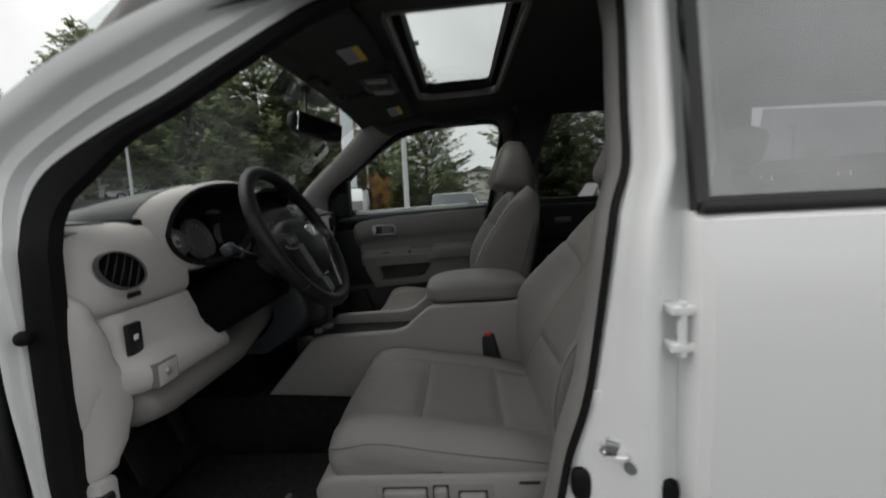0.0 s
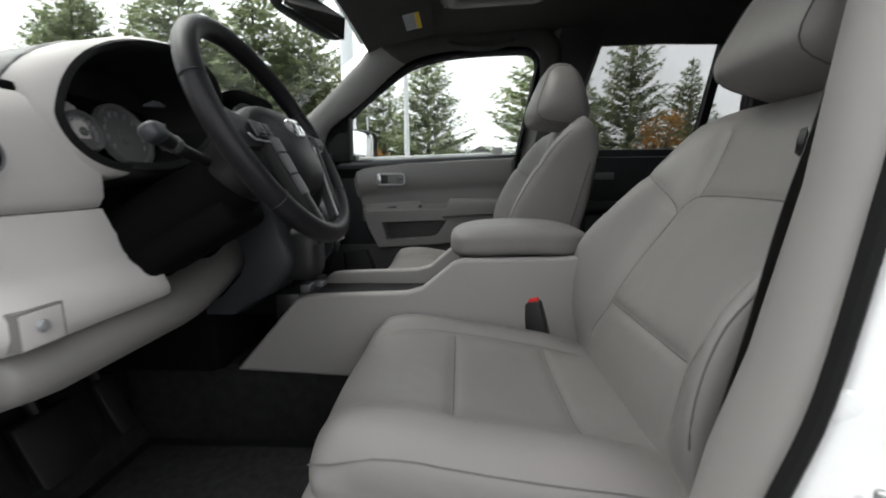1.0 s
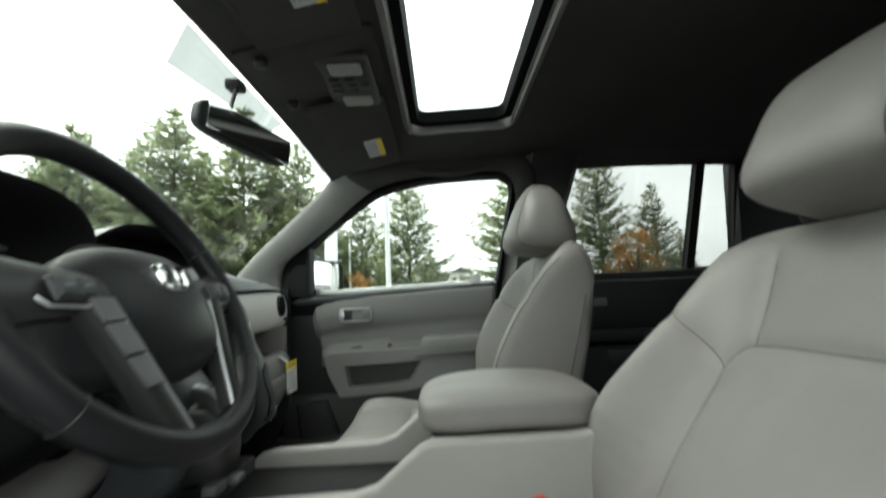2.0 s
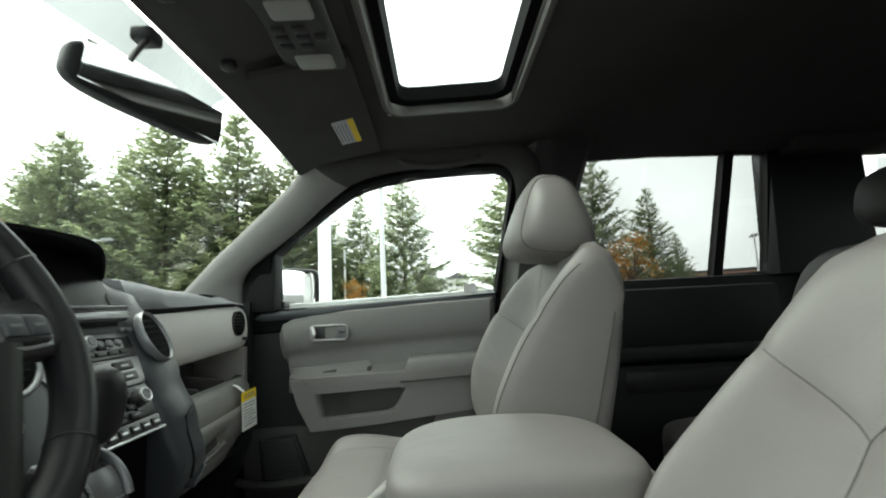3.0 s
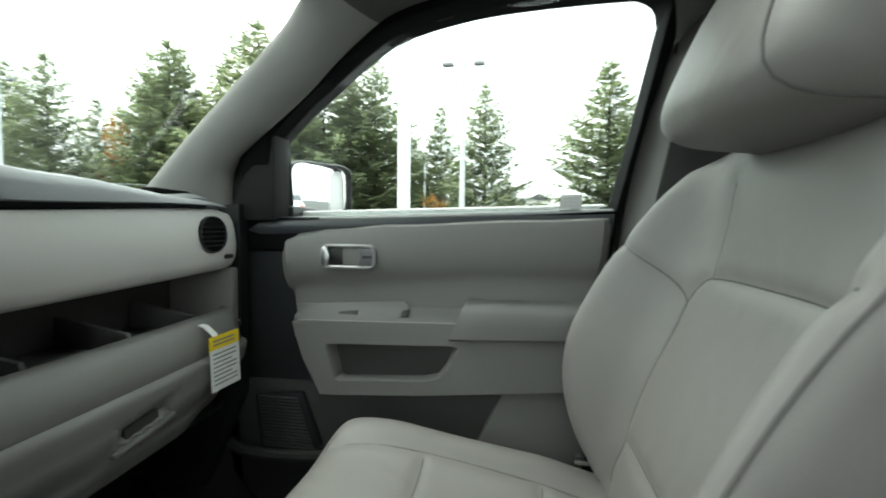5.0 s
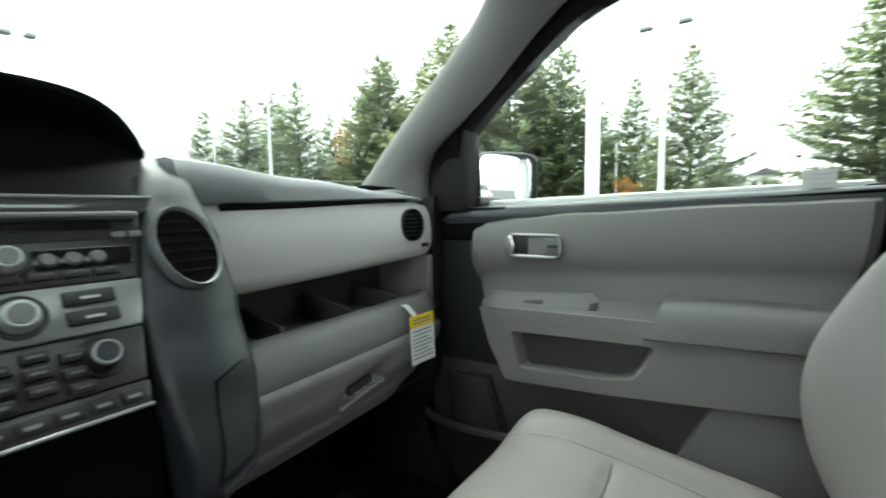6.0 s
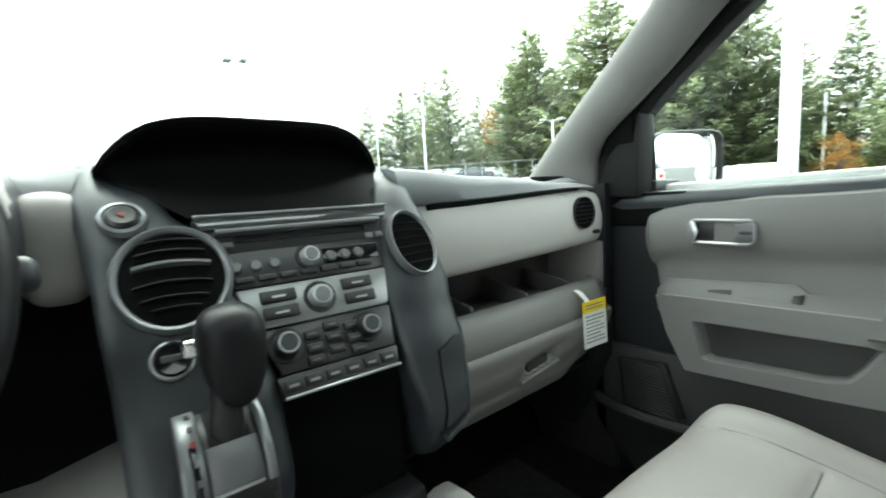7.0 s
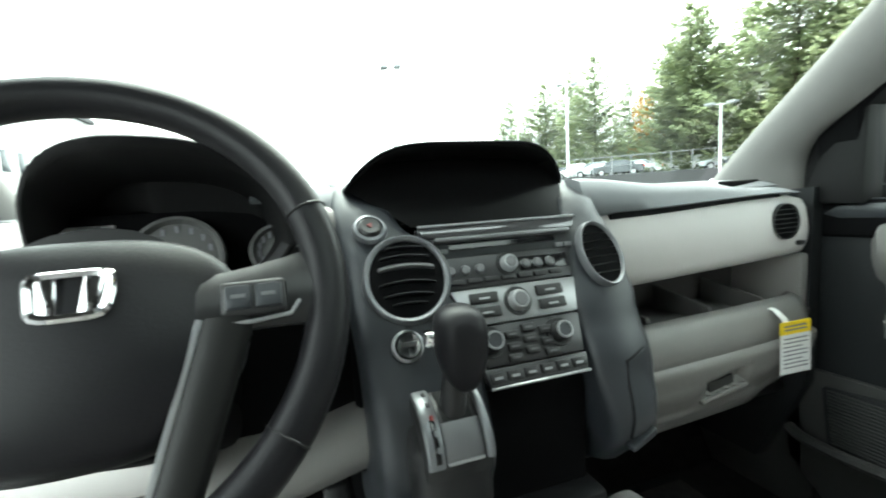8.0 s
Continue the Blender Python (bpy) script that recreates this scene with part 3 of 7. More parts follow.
    part("map_pocket", prism([(-0.51, 0.965), (-0.49, 0.86), (-0.25, 0.87), (-0.21, 0.965)], "y", 0.766, 0.79, 0.002), MID_PLASTIC, door, "dark grey map pocket")
    part("lower_rear_panel", prism([(-0.135, 0.868), (0.026, 0.880), (0.012, 0.60), (-0.25, 0.62)], "y", 0.758, 0.79, 0.006), DOOR_CLOTH, door)
    part("kick_panel", prism([(-0.735, 0.845), (-0.57, 0.848), (-0.10, 0.862), (-0.05, 0.50), (-0.60, 0.50), (-0.72, 0.60)], "y", 0.772, 0.79, 0.006), MID_PLASTIC, door)
    # speaker grille with ribs
    g = part("speaker_grille", prism([(-0.680, 0.818), (-0.566, 0.830), (-0.522, 0.712), (-0.665, 0.690)], "y", 0.758, 0.78, 0.006), SOFT_BLACK, door, "dark ribbed speaker grille")
    for i in range(16):
        s = (i + 0.5) / 16
        z = lerp(0.820, 0.704, s)
        xl, xr = lerp(-0.668, -0.655, s), lerp(-0.576, -0.536, s)
        part("rib", box(xl, xr, 0.7545, 0.760, z - 0.0018, z + 0.0018, 0.0008, 1), MID_PLASTIC, g)
    part("storage_lip", tube(smooth_path([(-0.74, 0.765, 0.700), (-0.70, 0.75, 0.694), (-0.60, 0.748, 0.692), (-0.45, 0.75, 0.705)], 4), 0.012, 8), MID_PLASTIC, door)
    # chrome handle: a broad front leg and two thin arms round a grey cup, the lever at its rear
    h = part("handle", bezel_ring(-0.518, -0.398, 1.102, 1.153, 0.016, 0.7555, 0.7490, 0.0065), BRUSHED, door, "satin chrome inner door handle")
    part("front_leg", prism([(-0.514, 1.107), (-0.503, 1.107), (-0.496, 1.128), (-0.503, 1.148), (-0.514, 1.148)], "y", 0.7465, 0.7555, 0.003), BRUSHED, h)
    part("recess", box(-0.512, -0.402, 0.7562, 0.760, 1.106, 1.149, 0.002), DOOR_CLOTH, h, "grey cup behind the handle")
    # Black block put in for the shadow at the cup's front end.
    part("painted_shadow", box(-0.500, -0.470, 0.7552, 0.7575, 1.110, 1.146, 0.002), BLACK_PLASTIC, h)
    part("lever", prism([(-0.436, 1.110), (-0.402, 1.109), (-0.402, 1.146), (-0.436, 1.145), (-0.430, 1.128)], "y", 0.7485, 0.7565, 0.003), SATIN, h)
    part("lever_slot", box(-0.425, -0.405, 0.7478, 0.7500, 1.125, 1.131, 0.0008), BLACK_PLASTIC, h)
    # window switch on the shelf
    tilt = Matrix.Translation((0, 0.7575, 1.0105)) @ Matrix.Rotation(radians(38), 4, "X") @ Matrix.Rotation(radians(-2.6), 4, "Y")

    def on_shelf(x0, x1, y0, y1, z0, z1, r):
        return box(x0 + 0.43, x1 + 0.43, y0, y1, z0, z1, r, 2, Matrix.Translation((-0.43, 0, 0)) @ tilt)

    sw = part("window_switch", on_shelf(-0.53, -0.345, -0.012, 0.014, -0.004, 0.0014, 0.0015), DOOR_CLOTH, door)
    part("switch_hole", on_shelf(-0.505, -0.487, -0.007, 0.008, 0.0, 0.0021, 0.001), BLACK_PLASTIC, sw)
    part("switch_key", on_shelf(-0.479, -0.437, -0.006, 0.007, 0.0, 0.0036, 0.001), BLACK_PLASTIC, sw)
    part("grip_hole", on_shelf(-0.343, -0.328, -0.010, 0.010, 0.0, 0.0021, 0.001), BLACK_PLASTIC, sw)
    return door


def bezel_ring(x0, x1, z0, z1, r, y_back, y_face, w=0.010, tilt=0.0):
    """A rounded rectangular bezel in a plane across y."""
    def rr(o):
        c = []
        q = max(0.002, r + o)
        for cx, cz, a0 in ((x1 + o - q, z1 + o - q, 0), (x0 - o + q, z1 + o - q, 90), (x0 - o + q, z0 - o + q, 180), (x1 + o - q, z0 - o + q, 270)):
            for k in range(6):
                a = radians(a0 + 18 * k)
                c.append((cx + q * math.cos(a), cz + q * math.sin(a)))
        return c
    rings = []
    for o, y in ((0.0, y_back), (0.0, y_face + 0.002), (-0.002, y_face), (-w + 0.002, y_face), (-w, y_face + 0.002), (-w, y_back)):
        rings.append([Vector((a, y, b)) for a, b in rr(o)])
    return loft(rings, cap=False, loop=True)


passenger_door()

# outside mirror: dark housing, silvered face turned a little towards the driver
outside_mirror = thing("wing_mirror", (-0.63, 0.98, 1.21), "white outside mirror with a black rim beyond the passenger window", "wing mirror")
mm = pose(-0.624, 0.980, 1.278, 0, 0, -32)


def mirror_block(c, size, p):
    bm = pillow((0, 0, 0), size, p, 8)
    bm.transform(mm @ Matrix.Translation(c))
    return bm


part("housing", mirror_block((-0.054, 0, 0), (0.10, 0.180, 0.142), 5), WHITE_PAINT, outside_mirror)
rim = bmesh.new()
rim_rings = []
for o, xx in ((0.0, -0.01), (0.0, 0.006), (-0.003, 0.010), (-0.005, 0.010), (-0.006, 0.004), (-0.006, -0.01)):
    ring = []
    for q in range(40):
        a = 2 * math.pi * q / 40
        c, s = math.cos(a), math.sin(a)
        k = (abs(c) ** 6 + abs(s) ** 6) ** (1 / 6)
        ring.append(mm @ Vector((xx, c / k * (0.094 + o), s / k * (0.075 + o))))
    rim_rings.append(ring)
part("rim", loft(rim_rings, cap=False, loop=True), BLACK_PLASTIC, outside_mirror)
# the glass is slightly domed and tilted in its shell
glass = mm @ Matrix.Translation((0.001, 0, 0)) @ Matrix.Rotation(radians(8.4), 4, "Z") @ Matrix.Rotation(radians(0.2), 4, "Y")
glass_rings = []
for j in range(11):
    g = max(0.01, j / 10)
    ring = []
    for q in range(40):
        a = 2 * math.pi * q / 40
        c, s = math.cos(a), math.sin(a)
        k = (abs(c) ** 6 + abs(s) ** 6) ** (1 / 6)
        y, z = g * c / k * 0.089, g * s / k * 0.070
        ring.append(glass @ Vector((-(y * y + z * z) / 1.8, y, z)))
    glass_rings.append(ring)
face = loft(glass_rings, cap=False)
part("mirror_face", face, MIRROR, outside_mirror, angle=80)
part("arm", box(-0.70, -0.62, 0.83, 0.95, 1.20, 1.235, 0.01), BLACK_PLASTIC, outside_mirror)

# middle pillar on the passenger side; its inner face is coloured darker for shade
pillar_side = thing("pillar_trim", (0.13, 0.75, 0.5), "light grey middle pillar trim on the passenger side", "pillar trim")
rings, flank = [], []
for z, xa, xb, y in ((0.50, 0.05, 0.30, 0.80), (0.95, 0.075, 0.30, 0.79), (1.22, 0.092, 0.30, 0.775), (1.40, 0.120, 0.31, 0.755), (1.56, 0.148, 0.36, 0.72), (1.64, 0.162, 0.38, 0.69), (1.72, 0.176, 0.40, 0.64)):
    flank.append([Vector(p) for p in ((xa + 0.006, y + 0.06, z), (xa - 0.004, y + 0.038, z), (xa + 0.002, y + 0.030, z), (xa + 0.040, y - 0.010, z), (xa + 0.046, y - 0.006, z), (xa + 0.046, y + 0.06, z))])
    rings.append([Vector(p) for p in ((xa + 0.038, y + 0.05, z), (xa + 0.042, y - 0.008, z), (xa + 0.052, y - 0.012, z), (xb - 0.02, y - 0.010, z), (xb, y + 0.01, z), (xb, y + 0.075, z))])
part("cover", loft(rings), MID_PLASTIC, pillar_side, "inner face of the pillar, coloured dark for shade")
part("flank", loft(flank), LIGHT_PLASTIC, pillar_side, "light grey front flank of the pillar")
part("rubber", tube(smooth_path([(0.045, 0.80, 0.6), (0.068, 0.79, 1.05), (0.083, 0.79, 1.22), (0.114, 0.765, 1.42), (0.150, 0.735, 1.60)], 6), 0.005, 8), RUBBER, pillar_side)
part("gap_seal", box(0.052, 0.100, 0.832, 0.862, 0.46, 1.235, 0.004), RUBBER, pillar_side, "black rubber in the door gap")
part("latch_pin", tube([(0.082, 0.79, 1.075), (0.062, 0.785, 1.074)], 0.006, 8), CHROME, pillar_side)

# roof rails inside, above the doors; the passenger's takes the shade-darkened cloth
for side, word in ((1, "passenger"), (-1, "driver")):
    rings = []
    front = [(0.22, 0.70, 1.680)] if side > 0 else [(-0.50, 0.69, 1.640), (-0.35, 0.69, 1.658), (-0.10, 0.69, 1.668), (0.3, 0.70, 1.682)]
    for p in smooth_path(front + [(0.9, 0.71, 1.685), (2.4, 0.70, 1.66)], 5):
        rings.append([Vector((p.x, side * (p.y + a) + (0.085 if side < 0 else 0), p.z + b + (0.006 if side < 0 else 0))) for a, b in ((-0.10, 0.016), (-0.05, 0.004), (0.0, -0.012), (0.04, -0.026), (0.075, -0.03), (0.08, 0.04))])
    whole("roof_rail", loft(rings), HEADLINER_SHADED if side > 0 else PILLAR, f"grey cloth roof rail over the {word} doors", "roof rail", "roof rails", angle=60)

# grab handle above the passenger window
grab = tube(smooth_path([(-0.215, 0.672, 1.648), (-0.19, 0.655, 1.625), (-0.15, 0.645, 1.612), (-0.09, 0.642, 1.608), (-0.03, 0.645, 1.614), (0.01, 0.655, 1.628), (0.035, 0.672, 1.652)], 5), 0.014, 10, squash=0.7)
whole("grab_handle", grab, HEADLINER_SHADED, "grey folding grab handle over the passenger window", "grab handle", angle=60)

# ---- passenger side rear: door, windows, quarter ----
rear_side = thing("passenger_door", (0.6, 0.85, 0.5), "closed rear passenger door with trim coloured dark for shade", "car door")
REAR_WIN = [(0.335, 1.245), (0.318, 1.50), (0.330, 1.600), (0.350, 1.635), (0.39, 1.650), (0.63, 1.655), (0.866, 1.650), (0.818, 1.250)]
QUARTER = [(0.845, 1.252), (0.895, 1.650), (1.012, 1.645), (1.002, 1.256)]
wf = part("window_frame", window_ring(REAR_WIN, 0.0135, -0.012, 0.010, 1, 0.865), BLACK_PLASTIC, rear_side)
part("pane", flat_pane(REAR_WIN, 1, 0.865), TINT, wf, clear=True)
wf = part("quarter_frame", window_ring(QUARTER, 0.0135, -0.012, 0.010, 1, 0.867), BLACK_PLASTIC, rear_side)
part("pane", flat_pane(QUARTER, 1, 0.867), TINT, wf, clear=True)
for posts in (((1.235, 0.815, 0.846), (1.662, 0.866, 0.898)), ((1.235, 1.001, 1.040), (1.662, 1.011, 1.060))):
    part("post", loft([[Vector((x, lean(z, 0.865) + o, z)) for x, o in ((xa, 0.02), (xa, -0.017), (xb, -0.017), (xb, 0.02))] for z, xa, xb in posts]), VOID, rear_side, "black post between the panes")
# Trim here is near black: the rear cabin's shade is put into the colour.
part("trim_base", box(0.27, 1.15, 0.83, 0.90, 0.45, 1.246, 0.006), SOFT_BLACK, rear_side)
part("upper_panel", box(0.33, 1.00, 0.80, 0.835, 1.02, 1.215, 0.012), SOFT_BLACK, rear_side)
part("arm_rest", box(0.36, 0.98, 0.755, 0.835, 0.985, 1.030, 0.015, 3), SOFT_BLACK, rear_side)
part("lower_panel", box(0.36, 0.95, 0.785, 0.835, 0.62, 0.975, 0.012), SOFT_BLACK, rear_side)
part("map_pocket", box(0.46, 0.80, 0.780, 0.79, 0.89, 0.955, 0.003), BLACK_PLASTIC, rear_side)
part("skin", box(0.13, 1.25, 0.91, 0.95, 0.45, 1.23, 0.02), WHITE_PAINT, rear_side)
part("handle", box(0.40, 0.48, 0.792, 0.802, 1.12, 1.15, 0.004), SATIN, rear_side)
rear_quarter = thing("rear_quarter", (1.6, 0.88, 0.5), "luggage space trim beside the last window, coloured dark for shade", "side trim")
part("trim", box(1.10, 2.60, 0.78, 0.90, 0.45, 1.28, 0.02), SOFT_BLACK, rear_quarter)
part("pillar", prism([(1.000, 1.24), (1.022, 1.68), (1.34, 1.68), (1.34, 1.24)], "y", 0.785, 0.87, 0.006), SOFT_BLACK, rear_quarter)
LAST_WIN = [(1.38, 1.30), (1.40, 1.62), (2.15, 1.60), (2.30, 1.32)]
part("pane", flat_pane(LAST_WIN, 1, 0.865), TINT, rear_quarter, clear=True)
part("header", box(1.05, 2.60, 0.70, 0.82, 1.63, 1.70, 0.01), HEADLINER_SHADED, rear_quarter)
part("skin", prism(arched(1.25, 3.02, 1.26, AXLES[1]), "y", 0.90, 0.955, 0.012), WHITE_PAINT, rear_quarter)
part("tail_lamp", box(2.78, 3.04, 0.930, 1.012, 1.18, 1.42, 0.02), RED, rear_quarter, "red wrap-round tail lamp")
tailgate = thing("tailgate", (2.7, 0, 0.5), "dark inside of the car's closed tailgate", "tailgate")
part("panel", box(2.58, 2.70, -0.90, 0.90, 0.45, 1.22, 0.02), SOFT_BLACK, tailgate)
part("outer_panel", prism([(2.70, 0.45), (2.70, 1.22), (2.98, 1.20), (3.04, 0.95), (3.06, 0.60), (3.02, 0.42)], "y", -0.90, 0.90, 0.02), WHITE_PAINT, tailgate)
part("frame", box(2.54, 2.64, -0.80, 0.80, 1.58, 1.72, 0.02), HEADLINER_SHADED, tailgate)
part("corner_post", box(2.50, 2.66, 0.66, 0.86, 1.2, 1.7, 0.02), HEADLINER_SHADED, tailgate)
part("corner_post", box(2.50, 2.66, -0.86, -0.66, 1.2, 1.7, 0.02), HEADLINER_SHADED, tailgate)
bm = bmesh.new()
bm.faces.new([bm.verts.new(p) for p in ((2.62, -0.66, 1.2), (2.62, 0.66, 1.2), (2.58, 0.64, 1.6), (2.58, -0.64, 1.6))])
part("pane", bm, TINT, tailgate, clear=True)

# ---- the driver's side: door opening, middle pillar, rear door ----
APERTURE = [(-0.700, 0.42), (-0.735, 0.60), (-0.756, 0.81), (-0.756, 0.93), (-0.753, 1.08), (-0.746, 1.217), (-0.745, 1.278), (-0.720, 1.339), (-0.633, 1.404), (-0.534, 1.459), (-0.414, 1.534), (-0.292, 1.605), (-0.15, 1.652), (0.02, 1.668),
            (0.15, 1.655), (0.200, 1.615), (0.205, 1.550), (0.193, 1.40), (0.186, 1.31), (0.160, 1.235), (0.145, 1.13), (0.120, 0.96), (0.09, 0.86), (0.075, 0.785), (0.05, 0.66), (0.02, 0.50), (0.0, 0.42)]


def side_y(z):
    """Sideways place of the driver's door opening at a height."""
    return -0.765 + 0.30 * max(0.0, z - 1.22)


def aperture_rings(profile, path, wide=None, deep=None):
    """A profile of (outward, sideways) points carried round the opening. wide(p), deep(p): factors on the two."""
    rings = []
    pts = smooth_path([Vector((x, 0, z)) for x, z in path], 5)
    for i, p in enumerate(pts):
        a, b = pts[max(i - 1, 0)], pts[min(i + 1, len(pts) - 1)]
        d = (b - a).normalized()
        n = Vector((-d.z, 0, d.x))
        k, m = wide(p) if wide else 1.0, deep(p) if deep else 1.0
        rings.append([Vector((p.x + n.x * u * k, side_y(p.z) - o * m, p.z + n.z * u * k)) for u, o in profile])
    return rings


part("door_seal", loft(aperture_rings([(-0.016, -0.020), (-0.015, 0.004), (-0.006, 0.012), (0.002, 0.008), (0.003, -0.020)], APERTURE, lambda p: curve_at([(-0.72, 2.6), (-0.60, 1.4), (-0.2, 1.0), (0.0, 0.45)], p.x), lambda p: curve_at([(-0.1, 1.0), (0.05, 0.45)], p.x))), RUBBER, car_body, "black rubber door seal")
FRONT = APERTURE[:16]
part("opening_flange", loft(aperture_rings([(-0.002, 0.0), (0.030, 0.004), (0.036, 0.014), (0.040, 0.026), (0.066, 0.030), (0.073, 0.042), (0.077, 0.058), (0.088, 0.066), (0.115, 0.068), (0.124, 0.055), (0.128, 0.02), (0.07, -0.03)], FRONT,
                                           lambda p: curve_at([(0.80, 0.17), (1.05, 0.22), (1.22, 0.42), (1.34, 0.72), (1.45, 0.82), (1.60, 0.60), (1.67, 0.30)], p.z), lambda p: curve_at([(0.80, 0.3), (1.05, 0.5), (1.22, 0.8), (1.34, 1.0)], p.z))), WHITE_DULL, car_body, "white painted door jamb", angle=50)
whole("bump_stop", pillow((-0.745, -0.790, 1.089), (0.024, 0.024, 0.024), 2.2, 5), RUBBER, "small round black rubber stop on the white jamb", "bump stop")
part("front_wing", prism(arched(-2.28, -1.02, 1.06, AXLES[0]), "y", -0.955, -0.88, 0.012), WHITE_PAINT, car_body)
part("hinge_well", box(-1.03, -0.80, -0.80, -0.77, 0.42, 1.16, 0.01), BLACK_PLASTIC, car_body, "black gap ahead of the door jamb")
part("front_wing_far", prism(arched(-2.28, -0.82, 1.06, AXLES[0]), "y", 0.90, 0.955, 0.012), WHITE_PAINT, car_body)
part("nose", prism([(-2.30, 0.40), (-2.48, 0.50), (-2.52, 0.70), (-2.44, 0.98), (-2.30, 1.03)], "y", -0.90, 0.90, 0.03), WHITE_PAINT, car_body)
for ax in AXLES:
    for side in (1, -1):
        wheel_hub = part("wheel", lathe([(0.02, 0.03), (0.10, 0.035), (0.13, 0.015), (0.20, 0.02), (0.235, 0.045), (0.240, 0.03), (0.235, -0.10), (0.02, -0.10)], (ax, side * 0.90, 0.37), (0, side, 0), 32), SILVER, car_body, "silver wheel rim")
        part("tyre", lathe([(0.238, 0.035), (0.27, 0.048), (0.32, 0.045), (0.355, 0.025), (0.37, 0.0), (0.37, -0.16), (0.355, -0.19), (0.24, -0.19)], (ax, side * 0.895, 0.37), (0, side, 0), 40), RUBBER, wheel_hub, "black tyre")
        part("wheel_well", lathe([(0.0, -0.20), (0.42, -0.20), (0.42, -0.03), (0.41, -0.03), (0.41, -0.19), (0.0, -0.19)], (ax, side * 0.93, 0.37), (0, side, 0), 32), VOID, car_body)
part("sill", box(-0.75, 0.30, -0.95, -0.74, 0.36, 0.44, 0.02), WHITE_DULL, car_body)
part("sill_far", box(-0.75, 1.2, 0.79, 0.95, 0.36, 0.47, 0.02), WHITE_DULL, car_body)
# middle pillar, white outside and grey inside
rings, covers = [], []
for x_in, z in ((0.01, 0.44), (0.05, 0.66), (0.075, 0.785), (0.09, 0.86), (0.120, 0.96), (0.145, 1.13), (0.160, 1.235), (0.186, 1.31), (0.193, 1.40), (0.205, 1.55), (0.200, 1.64), (0.195, 1.70)):
    k = 0.30 * max(0.0, z - 1.22)
    fx = max(0.176, x_in + 0.022)
    e = 0.016 * min(1.0, max(0.0, (z - 0.98) / 0.25))
    rings.append([Vector((x, y + k, z)) for x, y in ((x_in + 0.01, -0.74), (x_in, -0.757), (x_in + 0.006, -0.764), (lerp(x_in, fx, 0.5), -0.800), (fx - 0.008, -0.836), (fx, -0.843), (fx + 0.010, -0.843), (fx + 0.018, -0.834), (fx + 0.03, -0.818), (fx + 0.06, -0.812), (fx + 0.08, -0.812), (fx + 0.08, -0.74))])
    covers.append([Vector((x, y + k, z)) for x, y in ((x_in + 0.004, -0.752), (x_in - 0.005, -0.744), (x_in - 0.010, -0.722), (x_in - 0.008, -0.688), (x_in + e - 0.002, -0.668), (x_in + e + 0.004, -0.660), (x_in + e + 0.016, -0.656), (0.34, -0.652), (0.35, -0.735))])
middle = thing("door_pillar", (0.17, -0.80, 0.45), "white painted middle pillar with the door striker", "door pillar")
part("post", loft(rings), WHITE_DULL, middle, angle=50)
part("inner_cover", loft(covers), LIGHT_PLASTIC, middle, "light grey inner pillar cover", angle=50)
st = part("striker", tube(smooth_path([(0.128, -0.790, 0.898), (0.123, -0.815, 0.898), (0.134, -0.824, 0.898), (0.150, -0.828, 0.898), (0.160, -0.812, 0.898)], 4), 0.0036, 8), CHROME, middle, "bright steel door striker")
m = Matrix.Translation((0.145, -0.806, 0.898)) @ Matrix.Rotation(radians(-40), 4, "Z")
part("striker_plate", box(-0.017, 0.017, -0.004, 0.004, -0.016, 0.014, 0.006, 3, m), SILVER, st)
part("bolt", lathe([(0.0, 0.006), (0.009, 0.006), (0.010, 0.0), (0.0, 0.0)], (0.160, -0.822, 0.880), (-0.64, -0.77, 0), 12), SILVER, st)
part("rubber_stop", pillow((0.100, -0.778, 0.825), (0.030, 0.026, 0.050), 3, 6), RUBBER, middle, "black rubber stop")
part("plug", lathe([(0.0, 0.004), (0.014, 0.003), (0.016, 0.0), (0.0, 0.0)], (0.131, -0.770, 0.957), (-0.64, -0.77, 0), 16), WHITE_DULL, middle)
part("rubber_plug", lathe([(0.0, 0.012), (0.012, 0.010), (0.017, 0.004), (0.018, 0.0), (0.0, 0.0)], (0.214, -0.815, 0.840), (-0.1, -1, 0), 18), RUBBER, middle, "round black rubber plug")
for z in (1.062, 1.112):
    part("hinge_leaf", box(0.200, 0.230, -0.852, -0.812, z - 0.006, z + 0.006, 0.002), WHITE_DULL, middle)
part("hinge_pin", tube([(0.215, -0.846, 1.050), (0.215, -0.846, 1.124)], 0.006, 8), WHITE_DULL, middle)

rear_left = thing("passenger_door", (0.7, -0.87, 0.5), "closed white rear driver-side door with tinted window", "car door")
rings = []
for x in (0.226, 0.231, 0.243, 0.28, 0.5, 0.9, 1.25):
    o = {0.226: 0.040, 0.231: 0.012, 0.243: 0.003}.get(x, 0.0)
    rings.append([Vector((x, y + o, z)) for y, z in ((-0.825, 0.42), (-0.848, 0.50), (-0.862, 0.70), (-0.872, 0.92), (-0.878, 1.05), (-0.874, 1.15), (-0.862, 1.228), (-0.846, 1.240), (-0.82, 1.238), (-0.80, 0.42))])
part("skin", loft(rings), WHITE_PAINT, rear_left, angle=30)
ry0 = 0.840
RLW = [(0.248, 1.258), (0.248, 1.64), (0.94, 1.66), (0.84, 1.258)]
wf = part("window_frame", window_ring(RLW, 0.018, -0.012, 0.012, -1, ry0), BLACK_GLOSS, rear_left)
part("pane", flat_pane(RLW, -1, ry0), COATED, wf, clear=True)
part("belt_strip", box(0.232, 0.90, -0.858, -0.838, 1.236, 1.252, 0.004), BLACK_PLASTIC, rear_left)
